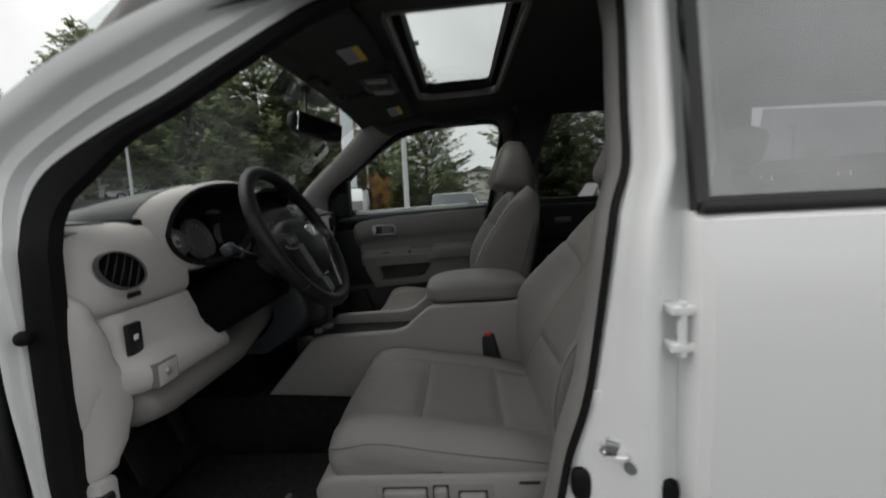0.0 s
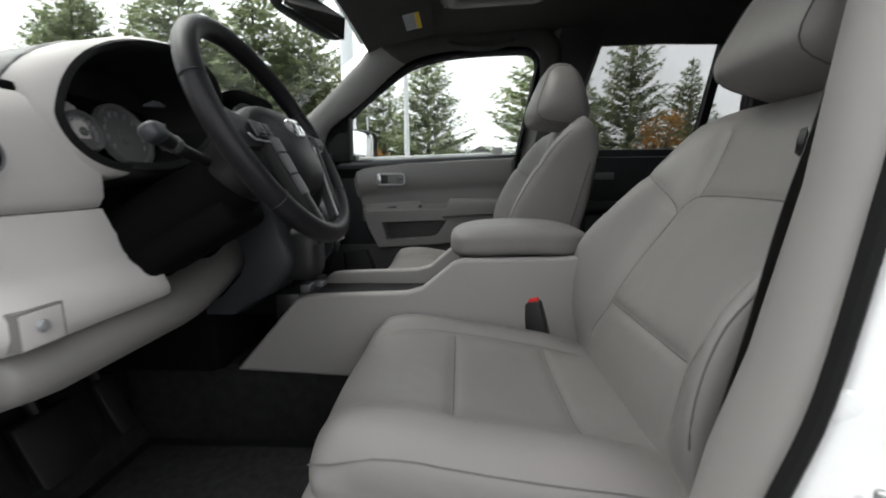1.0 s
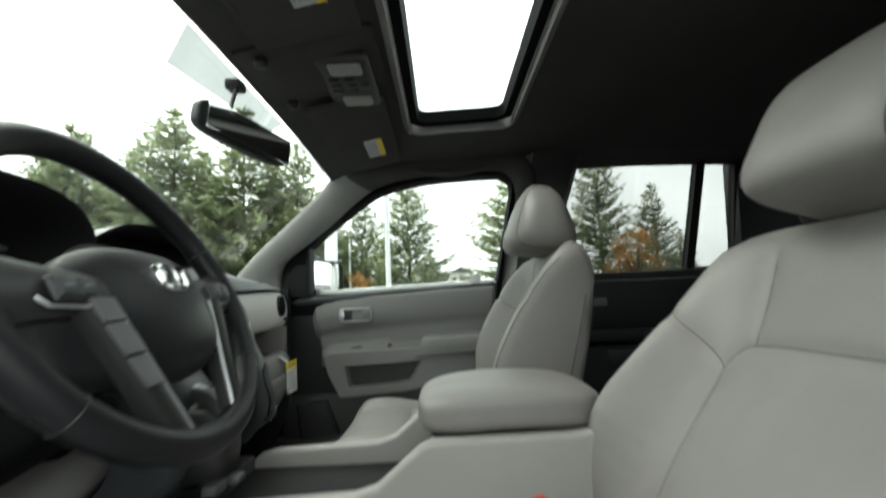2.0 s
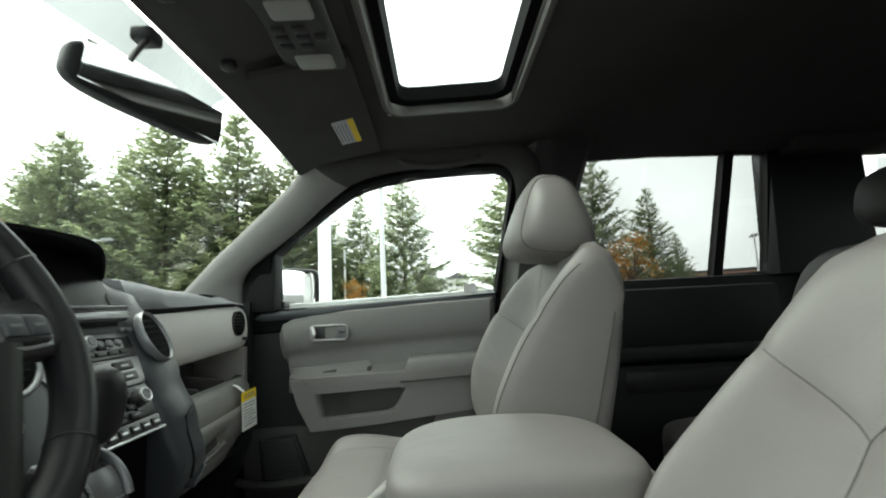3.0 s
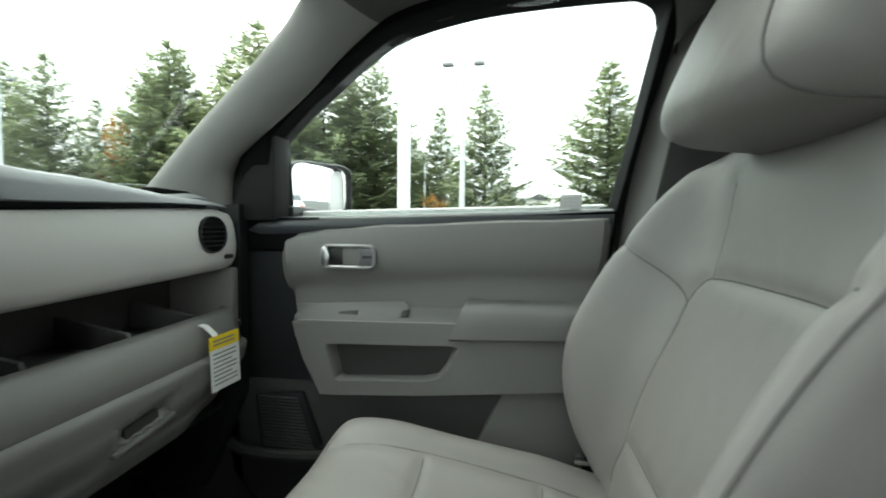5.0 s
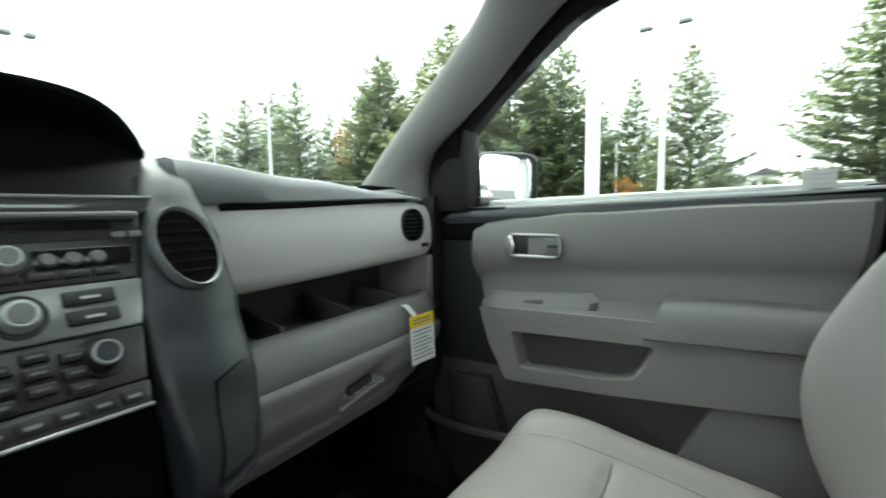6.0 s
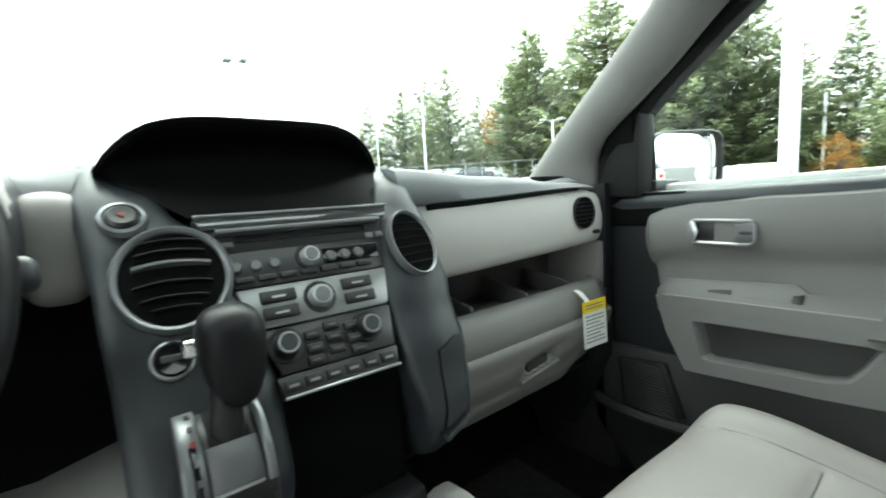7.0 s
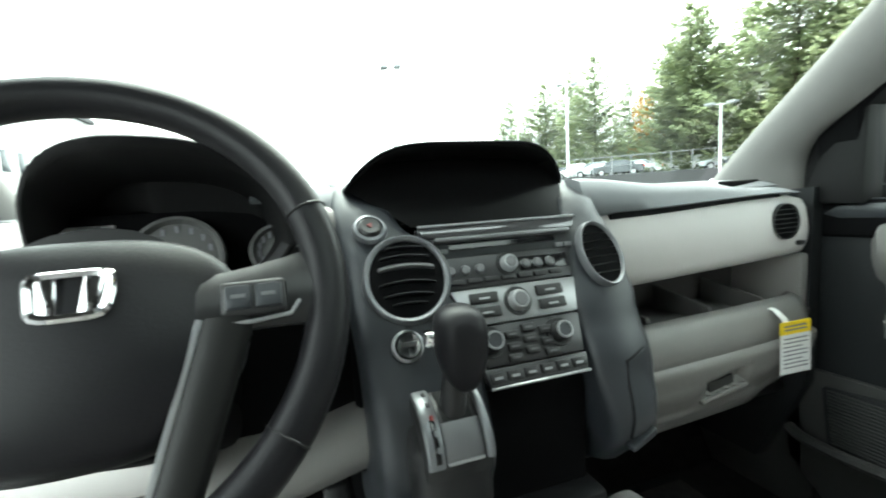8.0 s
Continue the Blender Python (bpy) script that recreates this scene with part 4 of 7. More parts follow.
part("inner_trim", box(0.32, 1.2, -0.80, -0.76, 0.45, 1.22, 0.02), MID_PLASTIC, rear_left)
part("header", box(0.20, 1.3, -0.80, -0.68, 1.655, 1.72, 0.015), WHITE_PAINT, rear_left)
quarter_left = thing("rear_quarter", (1.8, -0.88, 0.5), "dark grey trim and white skin behind the rear driver-side door", "side trim")
part("trim", box(1.10, 2.60, -0.90, -0.78, 0.45, 1.28, 0.02), MID_PLASTIC, quarter_left)
part("skin", prism(arched(1.25, 3.02, 1.26, AXLES[1]), "y", -0.955, -0.88, 0.012), WHITE_PAINT, quarter_left)
part("tail_lamp", box(2.85, 3.03, -0.962, -0.945, 1.02, 1.22, 0.01), RED, quarter_left, "red wrap-round tail lamp")
part("header", box(1.05, 2.60, -0.82, -0.70, 1.63, 1.70, 0.01), HEADLINER_SHADED, quarter_left)
part("pane", flat_pane(LAST_WIN, -1, 0.865), TINT, quarter_left, clear=True)
part("pillar", prism([(1.0, 1.24), (1.08, 1.68), (1.32, 1.68), (1.32, 1.24)], "y", -0.86, -0.72, 0.01), HEADLINER_SHADED, quarter_left)

# the driver's door, standing open
door = thing("driver_door", (-0.80, -0.93, 0.5), "open driver door, white outside and grey inside", "car door")
DM = Matrix.Translation((-0.83, -0.95, 0)) @ Matrix.Rotation(radians(-68), 4, "Z")


def door_piece(name, bm, material, parent, label="", clear=False):
    bm.transform(DM)
    return part(name, bm, material, parent, label, clear=clear)


door_piece("skin", box(0.02, 1.02, -0.045, 0.0, 0.42, 1.22, 0.02), WHITE_PAINT, door)
door_piece("trim", box(0.06, 0.98, 0.0, 0.075, 0.46, 1.20, 0.02), DOOR_CLOTH, door)
door_piece("arm_rest", box(0.20, 0.92, 0.07, 0.13, 0.97, 1.03, 0.02, 3), DOOR_CLOTH, door)
door_piece("map_pocket", box(0.18, 0.70, 0.07, 0.11, 0.50, 0.66, 0.015), MID_PLASTIC, door)
fr = [(0.06, 1.21), (0.10, 1.30), (0.36, 1.56), (0.50, 1.63), (0.90, 1.64), (0.96, 1.60), (0.93, 1.21)]
rings = []
for d, y in ((0.0, -0.03), (0.0, 0.03), (0.045, 0.03), (0.045, -0.03)):
    rings.append([Vector((q[0], y + 0.14 * max(0, q[1] - 1.21), q[1])) for q in grown(fr, -d)])
door_piece("window_frame", loft(rings, cap=False, loop=True), BLACK_PLASTIC, door)
bm = bmesh.new()
bm.faces.new([bm.verts.new((u, 0.14 * max(0, v - 1.21), v)) for u, v in fr])
door_piece("pane", bm, GLASS, door, clear=True)


# ---- the dashboard ----
dash = thing("dashboard", (-0.85, 0, 0.9), "two-tone grey dashboard with dark top pad", "dashboard")


def along_y(profile, ya, yb, n=12, sway=None, dz=None):
    """A profile of (x, z) points carried along y. sway(y): shift in x, dz(y): shift in z."""
    rings = []
    for i in range(n + 1):
        y = lerp(ya, yb, i / n)
        sx, sz = (sway(y) if sway else 0), (dz(y) if dz else 0)
        rings.append([Vector((x + sx, y, z + sz)) for x, z in profile])
    return loft(rings)


def top_z(x, y):
    hump = 0.030 * math.exp(-((y - 0.0) / 0.20) ** 4) * max(0, min(1, (-0.66 - x) / 0.15))
    return curve_at([(-1.18, 1.200), (-1.0, 1.235), (-0.84, 1.252), (-0.74, 1.246), (-0.69, 1.234)], x) + hump * 0.4


# dark soft top, from the screen to the face
part("top_pad", sheet(lambda u, v: (lerp(-1.17, curve_at([(-0.20, -0.745), (0.0, -0.700), (0.20, -0.700), (0.36, -0.752)], lerp(-0.72, 0.700, u)), v) + 0.02 * abs(lerp(-0.72, 0.700, u)) ** 2, lerp(-0.72, 0.700, u), top_z(lerp(-1.17, -0.700, v), lerp(-0.72, 0.700, u))), 40, 16, 0.008), PAD, dash)


def face_sway(y):
    return -0.030 * (abs(y) / 0.72) ** 2 - 0.06 * max(0, (abs(y) - 0.70) / 0.05) ** 2 + 0.022


# passenger side: padded upper panel, open shelf with dividers, lower lip, glove box
upper = [(-0.714, 1.226), (-0.705, 1.222), (-0.696, 1.205), (-0.691, 1.175), (-0.690, 1.150), (-0.693, 1.124), (-0.701, 1.108), (-0.716, 1.101), (-0.76, 1.104), (-0.78, 1.15), (-0.76, 1.22)]
panel = []
for i in range(49):
    y = lerp(0.195, 0.782, (i / 48) ** 0.8)
    low = lerp(1.087, 1.099, (y - 0.195) / 0.55) + 0.016 * max(0, (y - 0.71) / 0.062) ** 2
    tall = curve_at([(0.60, 1.0), (0.69, 0.985), (0.73, 0.91), (0.755, 0.78), (0.772, 0.58), (0.782, 0.34)], y)
    back = face_sway(min(y, 0.70)) - 0.060 * max(0, (y - 0.715) / 0.067) ** 2.2
    panel.append([Vector((x + back, y, low + (z - 1.102) * tall * (1.226 - min(low, 1.10)) / 0.124)) for x, z in upper])
part("upper_panel", loft(panel), DASH_LIGHT, dash, "light grey upper dash panel", angle=60)
nose = []
for i in range(25):
    y = lerp(0.175, 0.704, i / 24)
    zb, zt = curve_at([(0.18, 1.212), (0.25, 1.215), (0.63, 1.225), (0.74, 1.222)], y), curve_at([(0.18, 1.272), (0.38, 1.256), (0.63, 1.239), (0.74, 1.233)], y)
    xr = -0.697 + face_sway(y)
    nose.append([Vector((xr + o, y, z)) for o, z in ((-0.16, lerp(zt, 1.246, 0.3)), (-0.09, zt + 0.002), (-0.03, zt + 0.002), (-0.010, zt - 0.003), (0.0, lerp(zt, zb, 0.45)), (0.006, zb + 0.004), (0.002, zb), (-0.05, zb))])
gap = []
for i in range(19):
    y = lerp(0.225, 0.640, i / 18)
    zb = curve_at([(0.18, 1.212), (0.25, 1.215), (0.63, 1.225), (0.74, 1.222)], y)
    deep = 0.009 - 0.005 * i / 18
    gap.append([Vector((-0.693 + face_sway(y) + o, y, zb + z)) for o, z in ((-0.03, 0.002), (0.0005, 0.002), (0.0, -deep * 0.6), (-0.004, -deep), (-0.03, -deep))])
part("panel_gap", loft(gap), PITCH, dash, "black gap under the pad")
part("pad_nose", loft(nose), PAD, dash, "dark padded edge over the light panel", angle=60)
# Shelf interior uses the dash colour darkened for shade.
part("shelf_floor", box(-0.86, -0.69, 0.17, 0.735, 0.975, 0.990, 0.003), SHELF_SHADED, dash)
part("shelf_back", box(-0.88, -0.855, 0.17, 0.735, 0.975, 1.115, 0.003), SHELF_SHADED, dash)
part("shelf_roof", box(-0.86, -0.72, 0.17, 0.735, 1.106, 1.116, 0.003), SHELF_SHADED, dash)
part("shelf_end", box(-0.86, -0.705, 0.725, 0.75, 0.96, 1.10, 0.006), LIGHT_PLASTIC, dash)
for y in (0.335, 0.485, 0.625):
    part("shelf_divider", prism([(-0.70, 0.988), (-0.715, 1.020), (-0.85, 1.040), (-0.85, 0.988)], "y", y - 0.004, y + 0.004, 0.001), SHELF_SHADED, dash)
lip = [(-0.720, 0.988), (-0.716, 1.010), (-0.703, 1.019), (-0.686, 1.013), (-0.675, 0.997), (-0.668, 0.975), (-0.665, 0.956), (-0.669, 0.947), (-0.71, 0.945)]
part("shelf_lip", along_y(lip, 0.185, 0.748, 20, face_sway), DASH_SHADED, dash, "grey rounded shelf lip", angle=60)


def glove_face(u, v):
    """Lid of the glove box: leaning under, with a sunk hand hold; u along the dash, v downward."""
    y = lerp(0.195, 0.735, u)
    foot = curve_at([(0.20, 0.822), (0.55, 0.822), (0.63, 0.846), (0.735, 0.890)], y)
    z = lerp(0.946, foot, v)
    x = curve_at([(0.0, -0.672), (0.05, -0.667), (0.3, -0.671), (0.72, -0.690), (0.92, -0.702), (1.0, -0.722)], v) + face_sway(y)
    sunk = 1.0
    for d in (y - 0.400, 0.512 - y, z - (0.876 + 0.14 * (y - 0.40)), 0.914 + 0.14 * (y - 0.40) - z):
        sunk *= min(1.0, max(0.0, d / 0.007 + 0.5))
    return (x - 0.016 * sunk, y, z)


gb = part("glove_box", sheet(glove_face, 130, 44, 0.012), DASH_SHADED, dash, "grey glove box lid with a sunk hand hold", angle=50)
gs = face_sway(0.45)
m = Matrix.Translation((-0.672 + gs, 0.455, 0.885)) @ Matrix.Rotation(radians(8), 4, "X")
part("handle", box(-0.006, 0.008, -0.056, 0.056, -0.013, -0.004, 0.003, 3, m), DASH_SHADED, gb, "grey latch lever")
part("latch", box(-0.012, 0.001, -0.030, 0.030, 0.000, 0.018, 0.003, 2, m), MID_PLASTIC, gb)
part("lock", lathe([(0, 0.005), (0.007, 0.005), (0.009, 0), (0, 0)], (-0.682 + gs, 0.425, 0.904), (1, 0, 0.2), 16), BLACK_PLASTIC, gb)
part("under_cover", box(-0.95, -0.735, 0.17, 0.74, 0.79, 0.815, 0.01), BLACK_PLASTIC, dash)
part("dash_end", along_y([(-0.70, 1.235), (-0.70, 0.82), (-0.80, 0.60), (-1.1, 0.60), (-1.1, 1.20)], 0.745, 0.775, 2), SOFT_BLACK, dash)


# air vents: bezel, dark cup, slats
def vent(parent, at, out, up, a, b, bezel, slats=4, bezel_w=0.010, cup=0.007, tall=False):
    out, up = Vector(out).normalized(), Vector(up).normalized()
    right = up.cross(out).normalized()
    up = out.cross(right).normalized()

    def ov(sa, off):
        return [p + out * off for p in oval(at, right, up, a + sa, b + sa)]
    ring = part("vent", loft([ov(bezel_w, -0.006), ov(bezel_w, 0.002), ov(bezel_w * 0.6, 0.006), ov(bezel_w * 0.2, 0.005), ov(0.0, 0.0), ov(-0.002, -0.012)], cap=False), bezel, parent, "round air vent with slats", angle=60)
    part("cup", loft([ov(0.0, 0.001), ov(-0.002, -cup * 0.6), ov(-a * 0.25, -cup), ov(-a * 0.9, -cup)]), PITCH, ring)
    for i in range(slats):
        s = lerp(-0.66, 0.66, i / (slats - 1)) if slats > 1 else 0
        w = math.sqrt(max(0.05, 1 - s * s)) * 0.97
        pts = []
        for k in range(9):
            q = lerp(-1, 1, k / 8) * w
            base = (Vector(at) + right * (a * s) + up * (b * q)) if tall else (Vector(at) + right * (a * q) + up * (b * s))
            pts.append(base + out * (0.000 + 0.003 * (1 - q * q)))
        side = right if tall else up
        rings = [[p + side * 0.0012, p + out * 0.002 + side * 0.0006, p - out * 0.006 - side * 0.0006, p - out * 0.006 - side * 0.0018] for p in pts]
        part("slat", loft(rings), MID_PLASTIC, ring)
    return ring


whole("defroster_grille", box(-0.81, -0.765, -0.700, -0.585, 1.246, 1.2585, 0.004), BLACK_PLASTIC, "black side defroster grille on the driver's dash top", "grille")
vent(dash, (-0.6935, 0.654, 1.172), (1, 0.05, 0.05), (0, 0, 1), 0.038, 0.034, BLACK_PLASTIC, 6, 0.0015)
part("thumb_wheel", box(-0.712, -0.690, 0.694, 0.712, 1.122, 1.131, 0.002), BLACK_PLASTIC, dash)

# driver side: light face with vent, recessed panel, knee bolster
df = [(-0.775, 1.255), (-0.745, 1.252), (-0.722, 1.238), (-0.706, 1.210), (-0.697, 1.170), (-0.694, 1.130), (-0.696, 1.106), (-0.706, 1.092), (-0.730, 1.088), (-0.80, 1.10), (-0.82, 1.24)]


def left_sway(y):
    return -0.06 * max(0, (-0.66 - y) / 0.09) ** 2


face = part("driver_face", along_y(df, -0.768, -0.455, 20, left_sway), DASH_LIGHT, dash, "light grey face of the driver's dash", angle=50)
vent(face, (-0.688, -0.652, 1.170), (1, -0.15, 0.12), (0, 0.42, 0.91), 0.047, 0.031, SATIN, 5, 0.0025, tall=True)
part("thumb_wheel", box(-0.700, -0.690, -0.640, -0.608, 1.114, 1.124, 0.002), BLACK_PLASTIC, face)
kb = [(-0.74, 1.092), (-0.700, 1.090), (-0.688, 1.060), (-0.680, 1.022), (-0.672, 1.012), (-0.656, 1.000), (-0.645, 0.980), (-0.644, 0.960), (-0.650, 0.945), (-0.668, 0.936), (-0.73, 0.934), (-0.80, 0.94), (-0.80, 1.08)]
kp = part("knee_panel", loft([[Vector((x + left_sway(y0) - 0.05 * min(1, max(0, (-0.655 - y0) / 0.05)) ** 1.5, lerp(-0.745, -0.455 + 0.5 * max(0, 1.06 - z), i / 12), z)) for x, z in kb] for i, y0 in [(i, lerp(-0.745, -0.455, i / 12)) for i in range(13)]]), DASH_LIGHT, dash, "light grey panel under the driver's vent", angle=50)
part("switch_pack", box(-0.686, -0.676, -0.672, -0.636, 1.012, 1.072, 0.004, m=None), BLACK_PLASTIC, kp, "black switch")
part("switch_mark", box(-0.677, -0.6745, -0.660, -0.649, 1.040, 1.050, 0.0005), PAPER, kp)
part("coin_box", box(-0.660, -0.6428, -0.654, -0.598, 0.944, 0.988, 0.004, 3), DASH_LIGHT, kp, "light grey coin box lid")
part("coin_box_gap", box(-0.665, -0.6436, -0.6548, -0.5972, 0.9443, 0.9892, 0.001), DASH_SHADED, kp)
part("coin_box_knob", lathe([(0, 0.006), (0.006, 0.005), (0.008, 0.0), (0, 0)], (-0.6418, -0.628, 0.968), (1, 0, 0.15), 14), SILVER, kp)
bolster = []
for y, x, z, h in ((-0.655, -0.700, 0.905, 0.040), (-0.645, -0.694, 0.903, 0.052), (-0.60, -0.688, 0.902, 0.058), (-0.36, -0.690, 0.903, 0.060), (-0.315, -0.692, 0.904, 0.059), (-0.27, -0.700, 0.905, 0.058), (-0.19, -0.705, 0.922, 0.062), (-0.13, -0.700, 0.945, 0.062), (-0.085, -0.698, 0.962, 0.045), (-0.07, -0.700, 0.970, 0.025)):
    bolster.append([Vector((x + a, y, z + b * h / 0.075)) for a, b in ((-0.06, 0.055), (0.01, 0.050), (0.034, 0.025), (0.040, -0.005), (0.028, -0.035), (-0.01, -0.055), (-0.06, -0.055))])
part("knee_bolster", loft(bolster), DASH_SHADED, dash, "grey knee bolster under the column", angle=60)
# Solid black block puts in the shade of the hollow behind the column.
part("column_shade_block", box(-0.95, -0.735, -0.55, -0.10, 0.90, 1.26, 0.01), PITCH, dash)
part("under_cover_driver", box(-1.05, -0.76, -0.74, -0.16, 0.83, 0.90, 0.01), BLACK_PLASTIC, dash)
# rounded end of the dash beside the door opening, with a raised inset
def end_patch(edge, lift, z0, z1, n=36):
    """A padded cover between the door opening and an inboard edge given by height."""
    rings = []
    for i in range(n + 1):
        v = i / n
        z = lerp(z0, z1, v)
        yi = max(-0.752, curve_at(edge, z))
        w = yi + 0.760
        r = min(0.012, w * 0.35)
        soft = lift + 0.008 * math.sin(math.pi * v) - 0.020 * max(0, (0.08 - min(v, 1 - v)) / 0.08) ** 2
        xs = -0.704 + soft
        k = min(1.0, w / 0.06)
        rings.append([Vector(p) for p in ((-0.80, -0.760, z), (-0.752 + soft * 0.5, -0.760, z), (lerp(-0.752, xs, 0.55 * k), -0.760 + w * 0.10, z), (lerp(-0.752, xs, 0.88 * k), -0.760 + w * 0.28, z), (lerp(-0.752, xs, k), -0.760 + w * 0.55, z),
                                          (lerp(-0.752, xs, k), yi - r, z), (lerp(-0.752, xs, k) - r * 0.3, yi - r * 0.35, z), (lerp(-0.752, xs, k) - r, yi, z), (-0.80, yi, z))])
    return loft(rings)


part("end_cover", end_patch([(0.792, -0.738), (0.83, -0.700), (0.87, -0.672), (0.92, -0.656), (0.97, -0.666), (1.03, -0.690), (1.108, -0.707), (1.16, -0.732), (1.207, -0.757)], 0.008, 0.792, 1.207), DASH_LIGHT, dash, "light grey rounded end cover", angle=60)
part("end_inset", end_patch([(0.865, -0.752), (0.89, -0.735), (0.93, -0.716), (0.975, -0.708), (1.03, -0.712), (1.108, -0.724), (1.16, -0.742), (1.195, -0.756)], 0.013, 0.865, 1.195), DASH_LIGHT, dash, angle=60)
whole("kick_trim", box(-0.77, -0.690, -0.757, -0.715, 0.44, 0.82, 0.012), DASH_LIGHT, "light grey kick trim at the foot of the front pillar", "kick trim")
whole("bonnet_lever", box(-0.712, -0.682, -0.762, -0.735, 0.755, 0.80, 0.006), BLACK_PLASTIC, "small black bonnet release lever on the kick trim", "lever")


bridge = []
for i in range(11):
    y = lerp(-0.300, -0.165, i / 10)
    zt, zb = 1.281 + 0.03 * (y + 0.22), curve_at([(-0.30, 1.262), (-0.25, 1.256), (-0.205, 1.222), (-0.165, 1.20)], y)
    bridge.append([Vector((-0.700 + o, y, z)) for o, z in ((-0.25, 1.250), (-0.14, zt), (-0.05, zt), (-0.022, zt - 0.004), (-0.004, lerp(zt, zb, 0.5)), (0.002, zb + 0.003), (-0.002, zb), (-0.10, zb))])
part("pad_bridge", loft(bridge), PAD, dash, angle=60)
part("hood_flank", pillow((-0.700, -0.222, 1.197), (0.075, 0.066, 0.115), 3.0, 8), LIGHT_PLASTIC, dash, angle=60)


# instrument hood: light rim, dark pad over it, black cavity with dials
def arch(cy, w, zt, zb, n=52, p=2.6):
    pts = []
    zc = lerp(zb, zt, 0.42)
    for q in range(n):
        a = 2 * math.pi * q / n
        c, s = math.cos(a), math.sin(a)
        k = (abs(c) ** p + abs(s) ** p) ** (1 / p)
        h = (zt - zc) if s > 0 else (zc - zb)
        pts.append((cy + w * c / k * (1.0 if s > 0 else 1 - 0.30 * (-s) ** 1.2), zc + h * s / k))
    return pts


def swept(x, y, z, cy=-0.412):
    """The door side of the hood is drawn in and swept away from the driver."""
    if y < cy:
        y = cy + 0.66 * (y - cy)
        x -= 0.58 * (cy - y)
    return Vector((x, y, z))


def hood_ring(x, w, zt, zb, tilt, cy=-0.412):
    return [swept(x + tilt * (z - 1.24), y, z, cy) for y, z in arch(cy, w, zt, zb)]


cluster = thing("instrument_cluster", (-0.7, -0.41, 1.2), "light grey instrument hood round dark round dials", "instrument cluster")
part("hood", loft([hood_ring(-0.90, 0.185, 1.27, 1.10, 0.2), hood_ring(-0.78, 0.180, 1.312, 1.115, 0.22), hood_ring(-0.68, 0.174, 1.330, 1.128, 0.25), hood_ring(-0.632, 0.170, 1.335, 1.137, 0.28),
                   hood_ring(-0.6215, 0.166, 1.331, 1.142, 0.28)], cap=False), DASH_LIGHT, cluster, angle=60)
part("cavity", loft([hood_ring(-0.622, 0.1665, 1.3315, 1.1415, 0.28), hood_ring(-0.6165, 0.1645, 1.3295, 1.1440, 0.28), hood_ring(-0.6165, 0.158, 1.323, 1.150, 0.28), hood_ring(-0.624, 0.153, 1.318, 1.154, 0.28), hood_ring(-0.66, 0.146, 1.312, 1.158, 0.2), hood_ring(-0.735, 0.130, 1.295, 1.150, 0.1), hood_ring(-0.745, 0.02, 1.23, 1.20, 0.0)], cap=False), VOID, cluster, angle=60)
part("lower_cover", loft([hood_ring(x, w + 0.004, zt, zb - 0.004, tl)[36:52] for x, w, zt, zb, tl in ((-0.78, 0.180, 1.312, 1.115, 0.22), (-0.68, 0.174, 1.330, 1.128, 0.25), (-0.632, 0.170, 1.335, 1.137, 0.28), (-0.618, 0.166, 1.331, 1.142, 0.28), (-0.616, 0.154, 1.323, 1.154, 0.28), (-0.628, 0.146, 1.317, 1.163, 0.28))], closed=False), BLACK_PLASTIC, cluster, angle=60)
pad = []
for x, w, zt in ((-1.02, 0.21, 1.235), (-0.92, 0.195, 1.285), (-0.80, 0.185, 1.314), (-0.70, 0.176, 1.331), (-0.650, 0.170, 1.336), (-0.632, 0.168, 1.333), (-0.626, 0.166, 1.329), (-0.630, 0.160, 1.325)):
    row = []
    for q in range(17):
        a = radians(lerp(-8, 160 if x < -0.65 else 115, q / 16))
        c, s = math.cos(a), math.sin(a)
        k = (abs(c) ** 2.6 + abs(s) ** 2.6) ** (1 / 2.6)
        row.append(swept(x + 0.28 * (lerp(1.2, zt, s / k) - 1.24), -0.412 + (w + 0.003) * c / k, lerp(1.205, zt, s / k)))
    pad.append(row)
part("top_pad", loft(pad, closed=False), DARK_PLASTIC, cluster, "dark pad over the instrument hood", angle=60)
for y, r in ((-0.465, 0.026), (-0.386, 0.048), (-0.272, 0.030)):
    d = part("dial", lathe([(0, 0.004), (r * 0.25, 0.006), (r * 0.27, 0.003), (r * 0.92, 0.003), (r, 0.010), (r + 0.004, 0.010), (r + 0.006, 0.0), (0, 0)], (-0.708, y, 1.200), (1, 0, 0.35), 30), DIAL, cluster, "grey round dial")
    for k in range(11):
        a = radians(210 - 24 * k)
        c = Vector((-0.7035, y - math.cos(a) * -r * 0.78, 1.2015 + math.sin(a) * r * 0.72))
        part("tick", box(c.x - 0.001 - 0.35 * (c.z - 1.2), c.x + 0.001 - 0.35 * (c.z - 1.2), c.y - 0.002, c.y + 0.002, c.z - 0.004, c.z + 0.004, 0.0), INK, d)

# centre stack: two dark horns, hooded display, radio and climate panels
stack = thing("centre_stack", (-0.65, 0, 0.95), "charcoal centre stack with silver radio and climate panels", "centre stack")


def stack_x(z):
    return -0.640 + (1.219 - z) * 0.52


def on_stack(y, z, out=0.0):
    """A place on the sloping face: sideways, height, and out of the face."""
    return Vector((stack_x(z) + 0.887 * out, y, z + 0.461 * out))


def stack_box(y0, y1, z0, z1, o0, o1, r=0.002, seg=2):
    """A block lying on the sloping face."""
    bm = box(o0, o1, y0, y1, 0, (z1 - z0) * 1.127, r, seg)
    m = Matrix.Translation(on_stack(0, z0)) @ Matrix.Rotation(radians(-27.5), 4, "Y")
    bm.transform(m)
    return bm


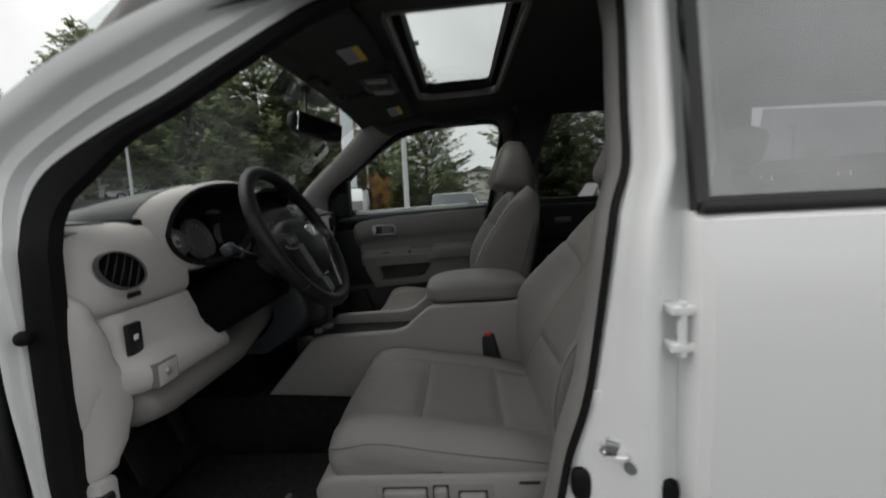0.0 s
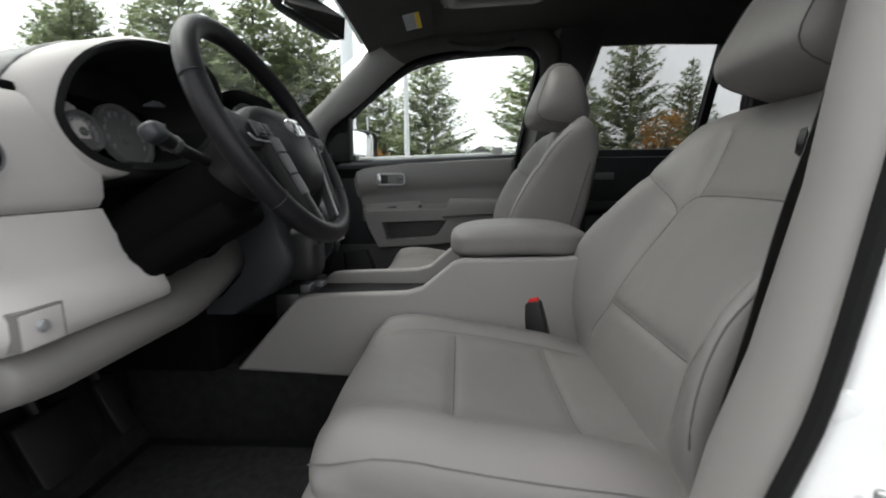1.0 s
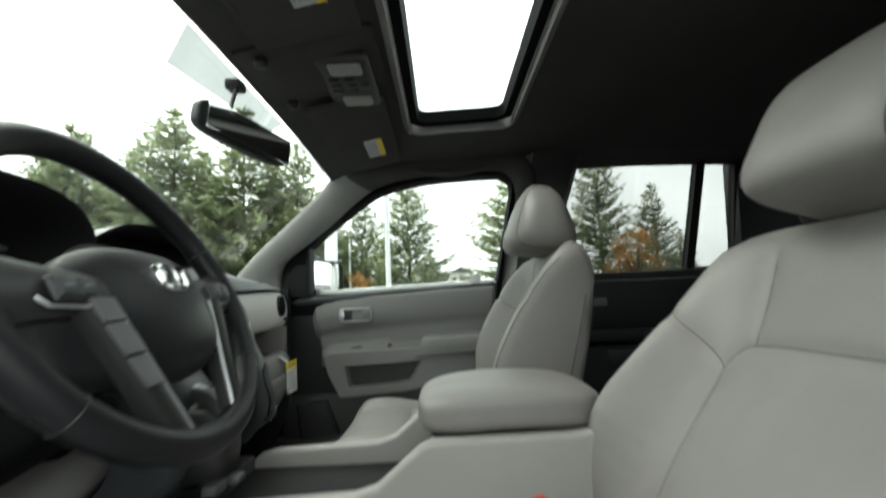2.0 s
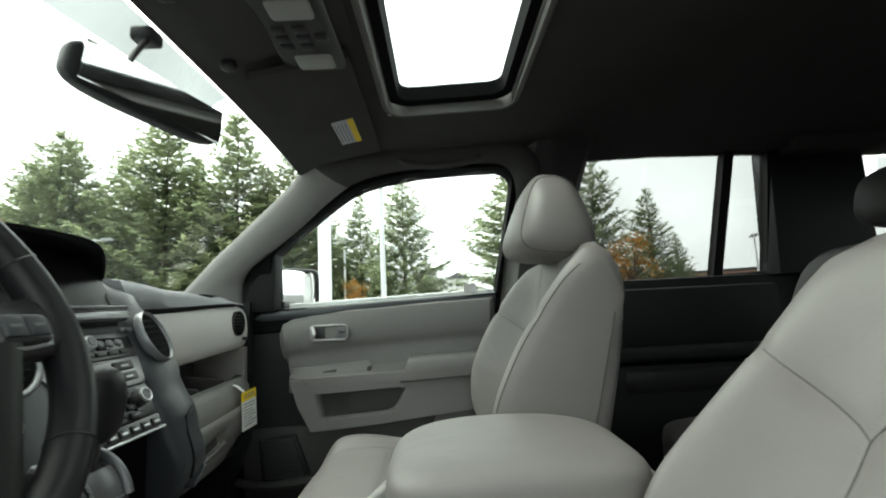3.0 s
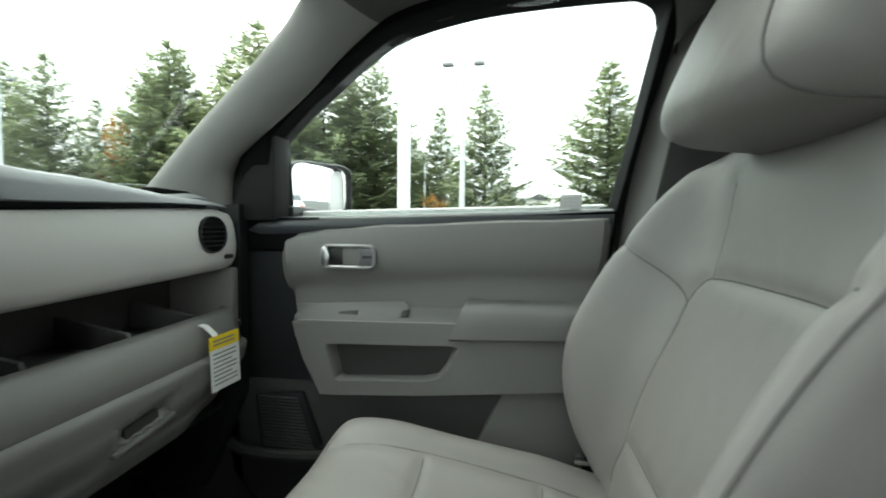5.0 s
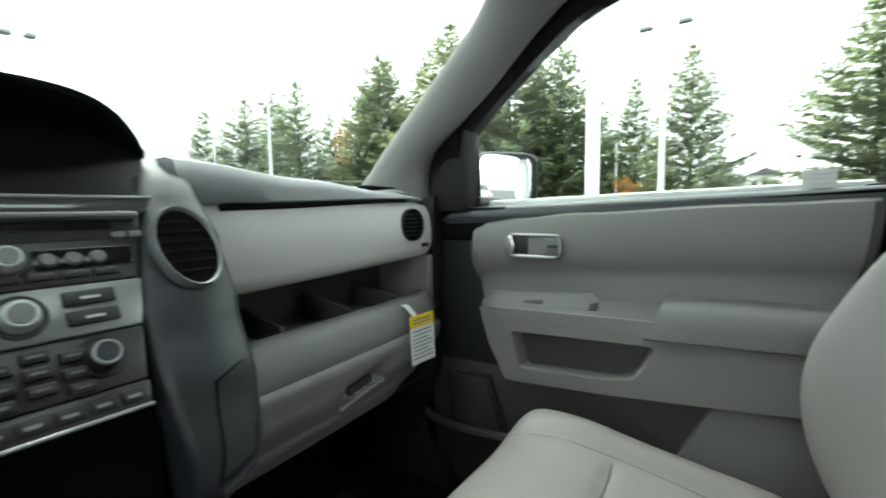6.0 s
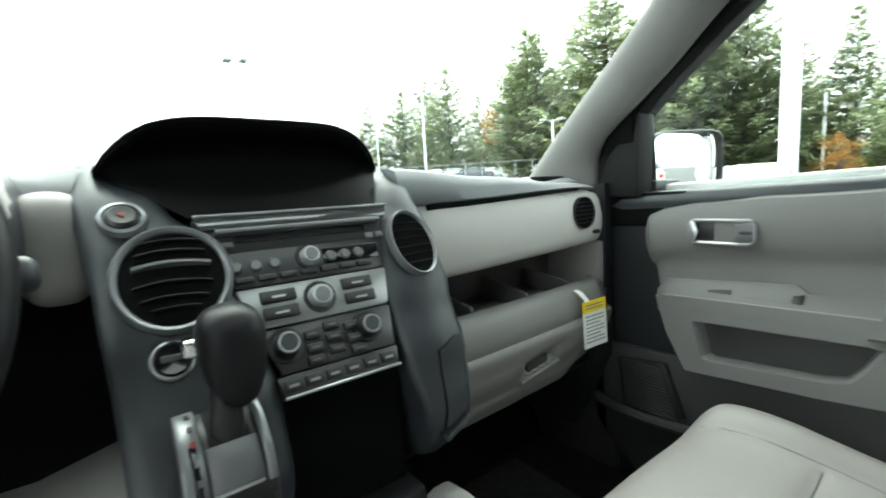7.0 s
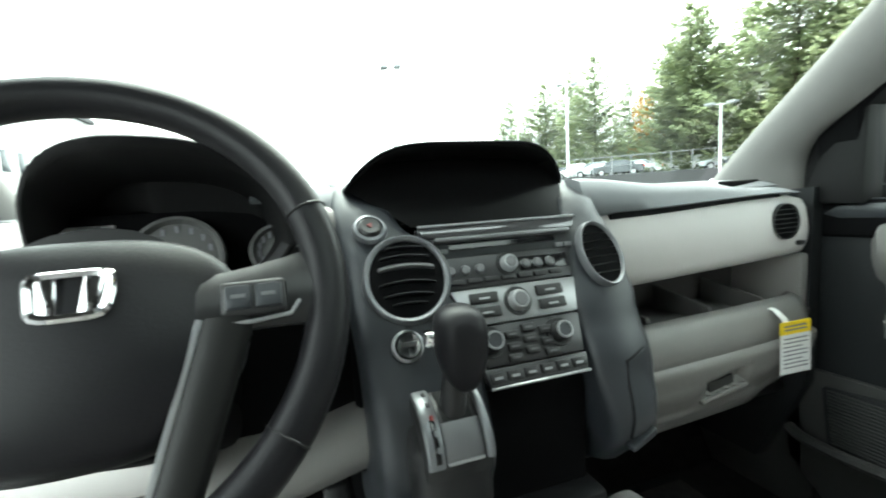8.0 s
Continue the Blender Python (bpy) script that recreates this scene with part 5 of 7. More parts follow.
def stack_disc(profile, y, z, n=26):
    return lathe(profile, on_stack(y, z), (0.887, 0, 0.461), n)


# hood
def hood_edge(s):
    """Rear edge of the display hood, s from the driver's end to the passenger's: flat on top, falling at the corners."""
    y = lerp(-0.183, 0.149, s)
    k = abs((y + 0.017) / 0.166)
    return Vector((-0.655 - 0.040 * k ** 4, y, 1.3295 - 0.053 * k ** 4.8))


rows = []
for v in range(7):
    t = v / 6
    row = []
    for i in range(33):
        e = hood_edge(i / 32)
        base = Vector((e.x, e.y, e.z))
        far = Vector((-1.00, e.y * 1.15, lerp(1.225, e.z, 0.25)))
        p = base.lerp(far, t)
        p.z += 0.012 * math.sin(math.pi * t) * (1 - abs(2 * i / 32 - 1) ** 3)
        row.append(p)
    rows.append(row)
hood = loft(rows, closed=False, cap=False)
part("hood", hood, DARK_PLASTIC, stack, "charcoal display hood", angle=60)
inner = []
for t, drop in ((0.0, 0.0), (0.03, 0.006), (0.5, 0.012), (1.0, 0.03)):
    inner.append([hood_edge(i / 32) * (1) + Vector((-0.12 * t, 0, -drop - 0.002)) for i in range(33)])
part("hood_lining", loft(inner, closed=False, cap=False), SCREEN_BLACK, stack, angle=60)
bm = bmesh.new()
scr = [bm.verts.new((lerp(-0.668, -0.735, (hood_edge(i / 32).z - 1.22) / 0.11), hood_edge(i / 32).y, hood_edge(i / 32).z - 0.003)) for i in range(33)]
bot = [bm.verts.new((-0.658, lerp(-0.106, 0.124, i / 32), 1.2195)) for i in range(33)]
for i in range(32):
    bm.faces.new((scr[i], scr[i + 1], bot[i + 1], bot[i]))
part("display", bm, SCREEN_BLACK, stack, "dark hooded display, switched off")


# horns: the bands that frame the stack and run down to the console
def horn(side, y_in, y_out):
    rows = []
    for i in range(22):
        z = lerp(1.284, 0.84, i / 21)
        x = curve_at([(0.84, -0.65), (0.90, -0.562), (0.94, -0.530), (0.965, -0.527), (1.03, -0.545), (1.10, -0.578), (1.17, -0.616), (1.23, -0.660), (1.284, -0.735)], z)
        a, b = curve_at(y_in, z), curve_at(y_out, z)
        m = (a + b) / 2
        row = []
        for u, o in ((0.0, -0.10), (0.0, -0.012), (0.04, -0.003), (0.14, 0.003), (0.5, 0.007), (0.86, 0.003), (0.96, -0.004), (1.0, -0.014), (1.0, -0.10)):
            row.append(Vector((x + o, side * lerp(a, b, u), z)))
        rows.append(row)
    return loft(rows)


horn_r = part("horn", horn(1, [(0.84, 0.128), (0.95, 0.104), (1.04, 0.090), (1.12, 0.088), (1.2, 0.108), (1.24, 0.125), (1.284, 0.150)], [(0.84, 0.155), (0.95, 0.178), (1.04, 0.188), (1.17, 0.195), (1.23, 0.192), (1.284, 0.168)]), DARK_PLASTIC, stack, "charcoal band beside the radio", angle=60)
horn_l = part("horn", horn(-1, [(0.84, 0.05), (0.95, 0.055), (1.04, 0.055), (1.12, 0.062), (1.18, 0.085), (1.24, 0.130), (1.284, 0.175)], [(0.84, 0.19), (0.95, 0.188), (1.04, 0.190), (1.17, 0.196), (1.23, 0.205), (1.284, 0.200)]), DARK_PLASTIC, stack, "charcoal band with start button and vent", angle=60)
vent(horn_r, (-0.602, 0.145, 1.168), (0.87, 0.12, 0.46), (0, 0, 1), 0.031, 0.043, VENT_RING, 6, 0.0048)
vent(horn_l, (-0.600, -0.131, 1.164), (0.87, -0.10, 0.46), (0, 0, 1), 0.044, 0.047, VENT_RING, 0, 0.0085, cup=0.016)
V_OUT = Vector((0.87, -0.10, 0.46)).normalized()
V_RIGHT = Vector((0, 0, 1)).cross(V_OUT).normalized()
V_UP = V_OUT.cross(V_RIGHT).normalized()
for s, thick in ((0.72, 0.0010), (0.48, 0.0011), (0.20, 0.0030), (-0.22, 0.0011), (-0.55, 0.0010), (-0.80, 0.0009)):
    w = math.sqrt(1 - s * s) * 0.80
    rail = []
    for k in range(11):
        q = lerp(-1, 1, k / 10) * w
        c = Vector((-0.600, -0.131, 1.164)) + V_RIGHT * (0.042 * q) + V_UP * (0.045 * s + 0.006 * (1 - q * q)) + V_OUT * (0.0015 + 0.0035 * (1 - q * q))
        rail.append([c + V_UP * thick, c + V_OUT * 0.003 + V_UP * thick * 0.4, c + V_OUT * 0.003 - V_UP * thick * 0.4, c - V_OUT * 0.004 - V_UP * thick])
    part("vent_blade", loft(rail), SATIN if thick > 0.002 else BLACK_PLASTIC, horn_l)
hz = part("hazard_switch", lathe([(0, 0.006), (0.011, 0.007), (0.014, 0.004), (0.0145, -0.004), (0, -0.004)], (-0.640, -0.164, 1.2235), (0.75, 0, 0.65), 24), BLACK_PLASTIC, horn_l, "black hazard switch in a silver ring")
part("ring", lathe([(0.015, 0.0), (0.016, 0.004), (0.0195, 0.003), (0.0215, -0.003), (0.015, -0.003)], (-0.640, -0.164, 1.2235), (0.75, 0, 0.65), 28), VENT_RING, hz)
part("triangle", lathe([(0, 0.0078), (0.0042, 0.0078), (0.0042, 0.006), (0, 0.006)], (-0.640, -0.164, 1.2235), (0.75, 0, 0.65), 3), DIM_RED, hz)
sb = part("start_button", lathe([(0, 0.004), (0.0130, 0.006), (0.0145, 0.004), (0.015, -0.004), (0, -0.004)], (-0.568, -0.143, 1.094), (0.9, 0, 0.43), 26), BLACK_GLOSS, horn_l, "black start button in a silver ring")
part("ring", lathe([(0.0150, 0.0), (0.0158, 0.004), (0.0176, 0.003), (0.0186, -0.003), (0.0150, -0.003)], (-0.568, -0.143, 1.094), (0.9, 0, 0.43), 28), SILVER, sb)
part("print", box(-0.5625, -0.5610, -0.152, -0.134, 1.0955, 1.1005, 0.0), SATIN, sb)
# small lid low on the passenger-side horn
HORN_X = [(0.94, -0.530), (0.965, -0.527), (1.03, -0.545), (1.10, -0.578)]


def lid_patch(grow, out):
    def f(u, v):
        z = lerp(0.950 - grow, 1.042 + grow, v) + 0.014 * (u - 0.5)
        y = lerp(lerp(0.127, 0.135, v) - grow, lerp(0.161, 0.172, v) + grow, u)
        return (curve_at(HORN_X, z) + out - 0.0055 * max(0, (y - 0.138) / 0.034) ** 2, y, z)
    return sheet(f, 4, 8, 0.003)


part("lid_gap", lid_patch(0.0022, 0.0072), VOID, horn_r)
part("lid", lid_patch(0.0, 0.0082), DARK_PLASTIC, horn_r)
part("lid_pull", prism([(0.124, 0.926), (0.160, 0.943), (0.160, 0.952), (0.124, 0.934)], "x", -0.535, -0.5165, 0.002), DARK_PLASTIC, horn_r)

# face plates and controls
def plate(y0t, y1t, y0b, y1b, zt, zb, out, material, name, label=""):
    bm = bmesh.new()
    a = [on_stack(y0t, zt, out), on_stack(y1t, zt, out), on_stack(y1b, zb, out), on_stack(y0b, zb, out)]
    b = [on_stack(y0t, zt, out - 0.02), on_stack(y1t, zt, out - 0.02), on_stack(y1b, zb, out - 0.02), on_stack(y0b, zb, out - 0.02)]
    va, vb = [bm.verts.new(p) for p in a], [bm.verts.new(p) for p in b]
    bm.faces.new(va)
    bm.faces.new(vb[::-1])
    for i in range(4):
        bm.faces.new((va[i], vb[i], vb[(i + 1) % 4], va[(i + 1) % 4]))
    bmesh.ops.recalc_face_normals(bm, faces=bm.faces)
    bevelled(bm, 0.0025, 2)
    return part(name, bm, material, stack, label)


plate(-0.106, 0.128, -0.100, 0.120, 1.219, 1.204, 0.004, SHEEN, "gloss_strip", "glossy grey strip under the display")
part("gloss_edge", stack_box(-0.105, 0.128, 1.2175, 1.2200, 0.003, 0.006, 0.001, 1), SILVER, stack)
plate(-0.098, 0.112, -0.080, 0.096, 1.203, 1.142, 0.002, PEWTER, "radio", "charcoal radio panel with disc slot")
plate(-0.080, 0.098, -0.064, 0.088, 1.141, 1.100, 0.003, PEWTER_PALE, "control_plate", "satin silver control plate")
plate(-0.066, 0.088, -0.052, 0.080, 1.099, 1.055, 0.002, PEWTER, "climate_panel", "charcoal climate panel")
plate(-0.060, 0.081, -0.055, 0.077, 1.054, 1.034, 0.004, PEWTER, "seat_heat_bar", "grey lower button bar")
part("silver_edge", stack_box(-0.056, 0.078, 1.0325, 1.0355, 0.002, 0.008, 0.001, 1), SILVER, stack)
part("disc_surround", stack_box(-0.092, 0.108, 1.1785, 1.1985, 0.0, 0.0032, 0.002), SOFT_BLACK, stack)
part("preset_surround", stack_box(0.022, 0.096, 1.1545, 1.1725, 0.0, 0.0030, 0.002), BLACK_GLOSS, stack, "gloss black field round the preset keys")
part("radio_brow", stack_box(-0.088, 0.108, 1.1965, 1.2015, 0.0, 0.012, 0.002), SATIN, stack)
part("disc_slot", stack_box(-0.070, 0.085, 1.1875, 1.1945, 0.0, 0.0045, 0.001, 1), BLACK_GLOSS, stack)
part("eject_button", stack_box(-0.090, -0.072, 1.184, 1.1895, 0.0, 0.006, 0.001), SATIN, stack)
for y in (0.088, 0.102):
    part("disc_button", stack_box(y - 0.005, y + 0.006, 1.1785 + (0.095 - y) * 0.0, 1.1845, 0.0, 0.006, 0.001), SATIN, stack)


def knob(y, z, r, material=SILVER, h=0.014, ringed=False):
    k = part("knob", stack_disc([(0, h), (r * 0.70, h), (r * 0.82, h - 0.002), (r * 0.92, 0.004), (r * 1.0, 0.003), (r * 1.05, 0.0), (0, 0)], y, z), material, stack, "round knob with a dark centre")
    part("cap", stack_disc([(0, h + 0.0012), (r * 0.56, h + 0.0012), (r * 0.60, h - 0.001), (0, h - 0.001)], y, z), DARK_PLASTIC if ringed else SATIN, k)
    if ringed:
        part("ring", stack_disc([(r * 0.58, h + 0.0006), (r * 0.62, h + 0.002), (r * 0.72, h + 0.002), (r * 0.76, h - 0.001), (r * 0.58, h - 0.001)], y, z), SILVER, k)
    part("collar", stack_disc([(r * 1.02, 0.004), (r * 1.22, 0.0045), (r * 1.30, 0.001), (r * 1.02, 0.0)], y, z), BLACK_PLASTIC, k)
    return k


knob(0.006, 1.165, 0.0125)
knob(0.006, 1.121, 0.0150)
knob(0.051, 1.080, 0.0145, BLACK_PLASTIC, 0.018, True)
knob(-0.043, 1.081, 0.0150, BLACK_PLASTIC, 0.018, True)
for y in (-0.074, -0.054, -0.034, 0.032, 0.050, 0.068):
    z = 1.163
    part("preset_button", stack_disc([(0, 0.006), (0.005, 0.006), (0.007, 0.003), (0.0072, 0.0), (0, 0)], y, z, 16), SATIN, stack)
for i in range(7):
    y = lerp(-0.078, 0.062, i / 6)
    part("radio_button", stack_box(y, y + 0.019, 1.1465, 1.1525, 0.001, 0.006, 0.0015), BLACK_PLASTIC, stack)
for y0, y1 in ((-0.058, -0.020), (0.034, 0.072)):
    for z in (1.107, 1.123):
        part("control_button", stack_box(y0, y1, z, z + 0.012, 0.002, 0.0075, 0.002), BLACK_PLASTIC, stack)
for y, z in ((-0.014, 1.085), (0.032, 1.085), (-0.014, 1.072), (0.032, 1.072), (0.009, 1.090), (0.009, 1.078), (0.009, 1.066), (-0.016, 1.0605), (0.034, 1.0605)):
    part("climate_button", stack_box(y - 0.009, y + 0.009, z - 0.004, z + 0.0045, 0.001, 0.007, 0.0015), BLACK_PLASTIC, stack)
    part("print", stack_box(y - 0.005, y + 0.005, z - 0.0006, z + 0.0012, 0.0068, 0.0074, 0.0, 1), SATIN, stack)
for i in range(6):
    y = lerp(-0.054, 0.056, i / 5)
    part("bar_button", stack_box(y, y + 0.019, 1.039, 1.0495, 0.003, 0.0065, 0.0015), BLACK_PLASTIC, stack)
# lettering too small to read: pale bars on the keys
for y0, z in ((-0.046, 1.111), (-0.046, 1.127), (0.046, 1.111), (0.046, 1.127)):
    part("print", stack_box(y0, y0 + 0.014, z, z + 0.002, 0.0072, 0.0079, 0.0, 1), SILVER, stack)
for i, y in enumerate((-0.05, -0.028, -0.006, 0.016, 0.038, 0.06)):
    part("print", stack_box(y, y + 0.010, 1.0425, 1.0450, 0.0062, 0.0069, 0.0, 1), SILVER, stack)
# Solid black blocks stand for the shade in the open bin and behind it.
part("bin", box(-0.80, -0.575, -0.07, 0.10, 0.80, 1.03, 0.01), PITCH, stack, "solid black block for the shaded open bin under the controls")
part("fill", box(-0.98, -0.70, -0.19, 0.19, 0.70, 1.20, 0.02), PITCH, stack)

# gear lever on the driver's edge of the stack
lever = thing("gear_lever", (-0.50, -0.115, 1.02), "black gear lever in a silver gate on the dash", "gear lever")
gate_m = Matrix.Translation((-0.501, -0.119, 1.034)) @ Matrix.Rotation(radians(40), 4, "Y")


def gate_arc(y0, y1, a0, a1, out, depth=0.010, n=12, r=0.056):
    """A strip bent round the drum of the shift gate."""
    rings = []
    for i in range(n + 1):
        a = radians(lerp(a0, a1, i / n))
        rings.append([Vector((R0 * math.sin(a), y, R0 * math.cos(a) - r + 0.006)) for R0, y in ((r + out - depth, y0), (r + out - 0.0015, y0), (r + out, y0 + 0.0015), (r + out, y1 - 0.0015), (r + out - 0.0015, y1), (r + out - depth, y1))])
    bm = loft(rings)
    bm.transform(gate_m)
    return bm


part("housing", pillow((-0.535, -0.119, 0.965), (0.11, 0.085, 0.12), 4, 8), BLACK_PLASTIC, lever, angle=60)
part("gate", gate_arc(-0.0345, 0.0345, -40, 58, 0.0, 0.020), BLACK_PLASTIC, lever, "black shift gate drum", angle=50)
part("gate_cover", gate_arc(-0.0155, 0.0250, 4, 40, 0.0025), SATIN, lever, "grey sliding gate cover", angle=50)
part("cover_edge", gate_arc(-0.0145, 0.0240, 40, 42.5, 0.0040), SILVER, lever, angle=50)
part("slot", gate_arc(-0.0125, 0.0205, -38, 6, 0.0008), VOID, lever, angle=50)
part("gate_rail", gate_arc(0.0260, 0.0335, -38, 42, 0.0075), VENT_RING, lever, "silver rail", angle=50)
scale = part("gate_scale", gate_arc(-0.0340, -0.0170, -38, 43, 0.0050), VENT_RING, lever, "silver gear scale", angle=50)
part("scale_window", gate_arc(-0.0275, -0.0200, 0, 38, 0.0056), BLACK_GLOSS, scale, angle=50)
for i in range(5):
    part("gear_mark", gate_arc(-0.0250, -0.0205, -32 + i * 14, -27 + i * 14, 0.0062, n=2), (BLACK_PLASTIC, BLACK_PLASTIC, DIM_RED, SATIN, SATIN)[i], scale)
part("shaft", tube([(-0.508, -0.116, 1.035), (-0.506, -0.110, 1.09)], [0.014, 0.012], 12), BLACK_PLASTIC, lever)
part("grip", pillow((-0.507, -0.103, 1.105), (0.056, 0.052, 0.088), 2.5, 8, lambda q: (q.x * (1 + 4.5 * q.z) - 0.10 * q.z, q.y * (1 + 5.0 * q.z), q.z)), WHEEL_LEATHER, lever, angle=60)
part("release", box(-0.524, -0.508, -0.139, -0.121, 1.108, 1.124, 0.004, 3), CHROME, lever, "chrome release button")

# price tag hanging from the shelf lip
tag = thing("price_tag", (-0.65, 0.62, 0.9), "yellow and white paper tag hung on the glove box shelf", "tag")
tm = Matrix.Translation((-0.644, 0.618, 0.945)) @ Matrix.Rotation(radians(-8), 4, "Z") @ Matrix.Rotation(radians(3), 4, "X")


def tag_box(y0, y1, z0, z1, x0, x1):
    bm = box(x0, x1, y0, y1, z0, z1, 0.0)
    bm.transform(tm)
    return bm


part("card", tag_box(-0.034, 0.034, -0.055, 0.022, -0.001, 0.001), PAPER, tag)
part("head", tag_box(-0.034, 0.034, 0.022, 0.046, -0.0012, 0.0012), YELLOW, tag)
part("loop", loft([[Vector(p) + Vector((0, o, 0)) for o in (-0.008, 0.008)] for p in ((-0.700, 0.602, 1.0), (-0.690, 0.602, 1.0105), (-0.672, 0.603, 1.006), (-0.655, 0.604, 0.992), (-0.646, 0.606, 0.965))], closed=False), PAPER, tag)
for i in range(8):
    part("print", tag_box(-0.028, 0.026 - 0.012 * (i % 3 == 2), 0.012 - i * 0.008, 0.0145 - i * 0.008, 0.0011, 0.0014), INK, tag)
for z in (0.036, 0.029):
    part("print", tag_box(-0.026, 0.024, z, z + 0.003, 0.0013, 0.0016), INK, tag)

# ---- steering wheel and column ----
wheel = thing("steering_wheel", (-0.45, -0.392, 1.195), "black leather steering wheel with silver spokes", "steering wheel")
WM = Matrix.Translation((-0.4537, -0.402, 1.196)) @ Matrix.Rotation(radians(-28.5), 4, "Y") @ Matrix.Rotation(radians(0), 4, "X")


def wm(bm):
    """Wheel space: x towards the driver, y to the passenger, z up the wheel."""
    bm.transform(WM)
    return bm


RIM = 0.1713
part("rim", wm(tube([(0.006, RIM * math.sin(2 * math.pi * k / 72), RIM * math.cos(2 * math.pi * k / 72)) for k in range(72)], 0.0158, 12, loop=True, up=(1, 0, 0))), WHEEL_LEATHER, wheel, angle=80)
for a in (70, -70, 128, -128):
    s, c = math.sin(radians(a)), math.cos(radians(a))
    ring = [Vector((0.006 + 0.0162 * math.cos(2 * math.pi * q / 16), (RIM + 0.0162 * math.sin(2 * math.pi * q / 16)) * s, (RIM + 0.0162 * math.sin(2 * math.pi * q / 16)) * c)) for q in range(16)]
    part("seam", wm(tube(ring, 0.0008, 5, loop=True)), BLACK_PLASTIC, wheel)
WM = WM @ Matrix.Translation((0, 0.010, -0.012))
part("hub_cover", wm(pillow((-0.006, 0, -0.0145), (0.075, 0.205, 0.150), 3.0, 10, lambda q: (q.x - 0.6 * (q.y ** 2 + q.z ** 2), q.y * (1 - 2.6 * max(0, -q.z - 0.01)), q.z))), WHEEL_LEATHER, wheel, "dark padded hub cover", angle=60)
part("hub_back", wm(lathe([(0, -0.10), (0.05, -0.10), (0.075, -0.04), (0.08, -0.015), (0, -0.01)], (0, 0, 0), (1, 0, 0))), BLACK_PLASTIC, wheel)
for sy in (1, -1):
    rows = []
    for s in (0.0, 0.2, 0.4, 0.6, 0.8, 1.0):
        y = lerp(0.075, 0.167, s)
        h, zc = lerp(0.022, 0.034, s ** 2), lerp(0.000, 0.012, s)
        x = lerp(0.012, 0.004, s)
        rows.append([Vector((x + a, sy * y, zc + b * h)) for a, b in ((-0.012, -0.9), (0.004, -1.0), (0.010, -0.6), (0.011, 0.0), (0.008, 0.6), (0.002, 0.95), (-0.014, 0.8))])
    sp = part("spoke", wm(loft(rows)), BLACK_PLASTIC, wheel, angle=60)
    part("button_pad", wm(box(0.018, 0.026, min(sy * 0.090, sy * 0.132), max(sy * 0.090, sy * 0.132), -0.013, 0.012, 0.007, 3)), BLACK_PLASTIC, sp, "black button pad")
    for y0, y1 in ((0.093, 0.110), (0.112, 0.129)):
        part("button", wm(box(0.024, 0.0285, min(sy * y0, sy * y1), max(sy * y0, sy * y1), -0.009, 0.008, 0.003, 2)), DARK_PLASTIC, sp)
        part("print", wm(box(0.0283, 0.0289, min(sy * (y0 + 0.004), sy * (y1 - 0.004)), max(sy * (y0 + 0.004), sy * (y1 - 0.004)), -0.0015, 0.001, 0.0)), SATIN, sp)
    rows = []
    for s in (0.0, 0.15, 0.35, 0.55, 0.75, 0.9, 1.0):
        p = Vector((lerp(0.020, 0.004, s), sy * lerp(0.093, 0.044, s), lerp(-0.012, -0.166, s)))
        w = lerp(0.017, 0.013, s)
        rows.append([p + Vector((a, sy * b * w, 0)) for a, b in ((-0.012, -1.0), (0.000, -1.0), (0.005, -0.7), (0.006, 0.0), (0.004, 0.75), (-0.002, 1.0), (-0.012, 1.0))])
    low = part("lower_spoke", wm(loft(rows)), SPOKE_GREY, wheel, "satin grey lower spoke", angle=60)
    part("bright_edge", wm(tube([r[1].lerp(r[2], 0.35) + Vector((0.0015, 0, 0)) for r in rows], 0.0026, 6)), SILVER, low, "bright spoke edge")
    if sy < 0:
        for k in range(3):
            a, b = rows[k].copy(), rows[k + 1].copy()
            ends = [[p + Vector((0.0035, 0, 0)) for p in (a[2], a[3], a[4])], [p + Vector((0.0035, 0, 0.003)) for p in (b[2], b[3], b[4])]]
            part("phone_key", wm(loft([[e[0], e[1], e[2], e[2] - Vector((0.004, 0, 0)), e[0] - Vector((0.004, 0, 0))] for e in ends])), SATIN, low, "satin grey key")
    part("trim_line", wm(tube([(0.0235, sy * 0.086, -0.0165), (0.0225, sy * 0.110, -0.0170), (0.0190, sy * 0.134, -0.0135), (0.0165, sy * 0.140, -0.004)], 0.0015, 6)), SILVER, sp, "bright line under the buttons")
# plain chrome badge: a rounded frame with two bars
BX = 0.0305
badge_rings = []
for o, x in ((0.0, BX - 0.004), (0.0, BX + 0.002), (-0.002, BX + 0.004), (-0.005, BX + 0.003), (-0.006, BX - 0.004)):
    ring = []
    for q in range(32):
        a = 2 * math.pi * q / 32
        c, s = math.cos(a), math.sin(a)
        k = (abs(c) ** 5 + abs(s) ** 5) ** 0.2
        ring.append(Vector((x, 0.010 + (0.0233 + o) * c / k * (1 + 0.10 * s), 0.011 + (0.0165 + o) * s / k)))
    badge_rings.append(ring)
badge = part("badge", wm(loft(badge_rings, cap=False, loop=True)), CHROME, wheel, "plain chrome badge frame with bars")
for sy in (1, -1):
    part("bar", wm(prism([(0.010 + sy * 0.0185, 0.0255), (0.010 + sy * 0.0075, 0.0255), (0.010 + sy * 0.0050, -0.0035), (0.010 + sy * 0.0145, -0.0035)], "x", BX - 0.003, BX + 0.0030, 0.001)), CHROME, badge)
column = thing("steering_column", (-0.62, -0.395, 1.1), "black steering column cover with stalks", "steering column")
cw = []
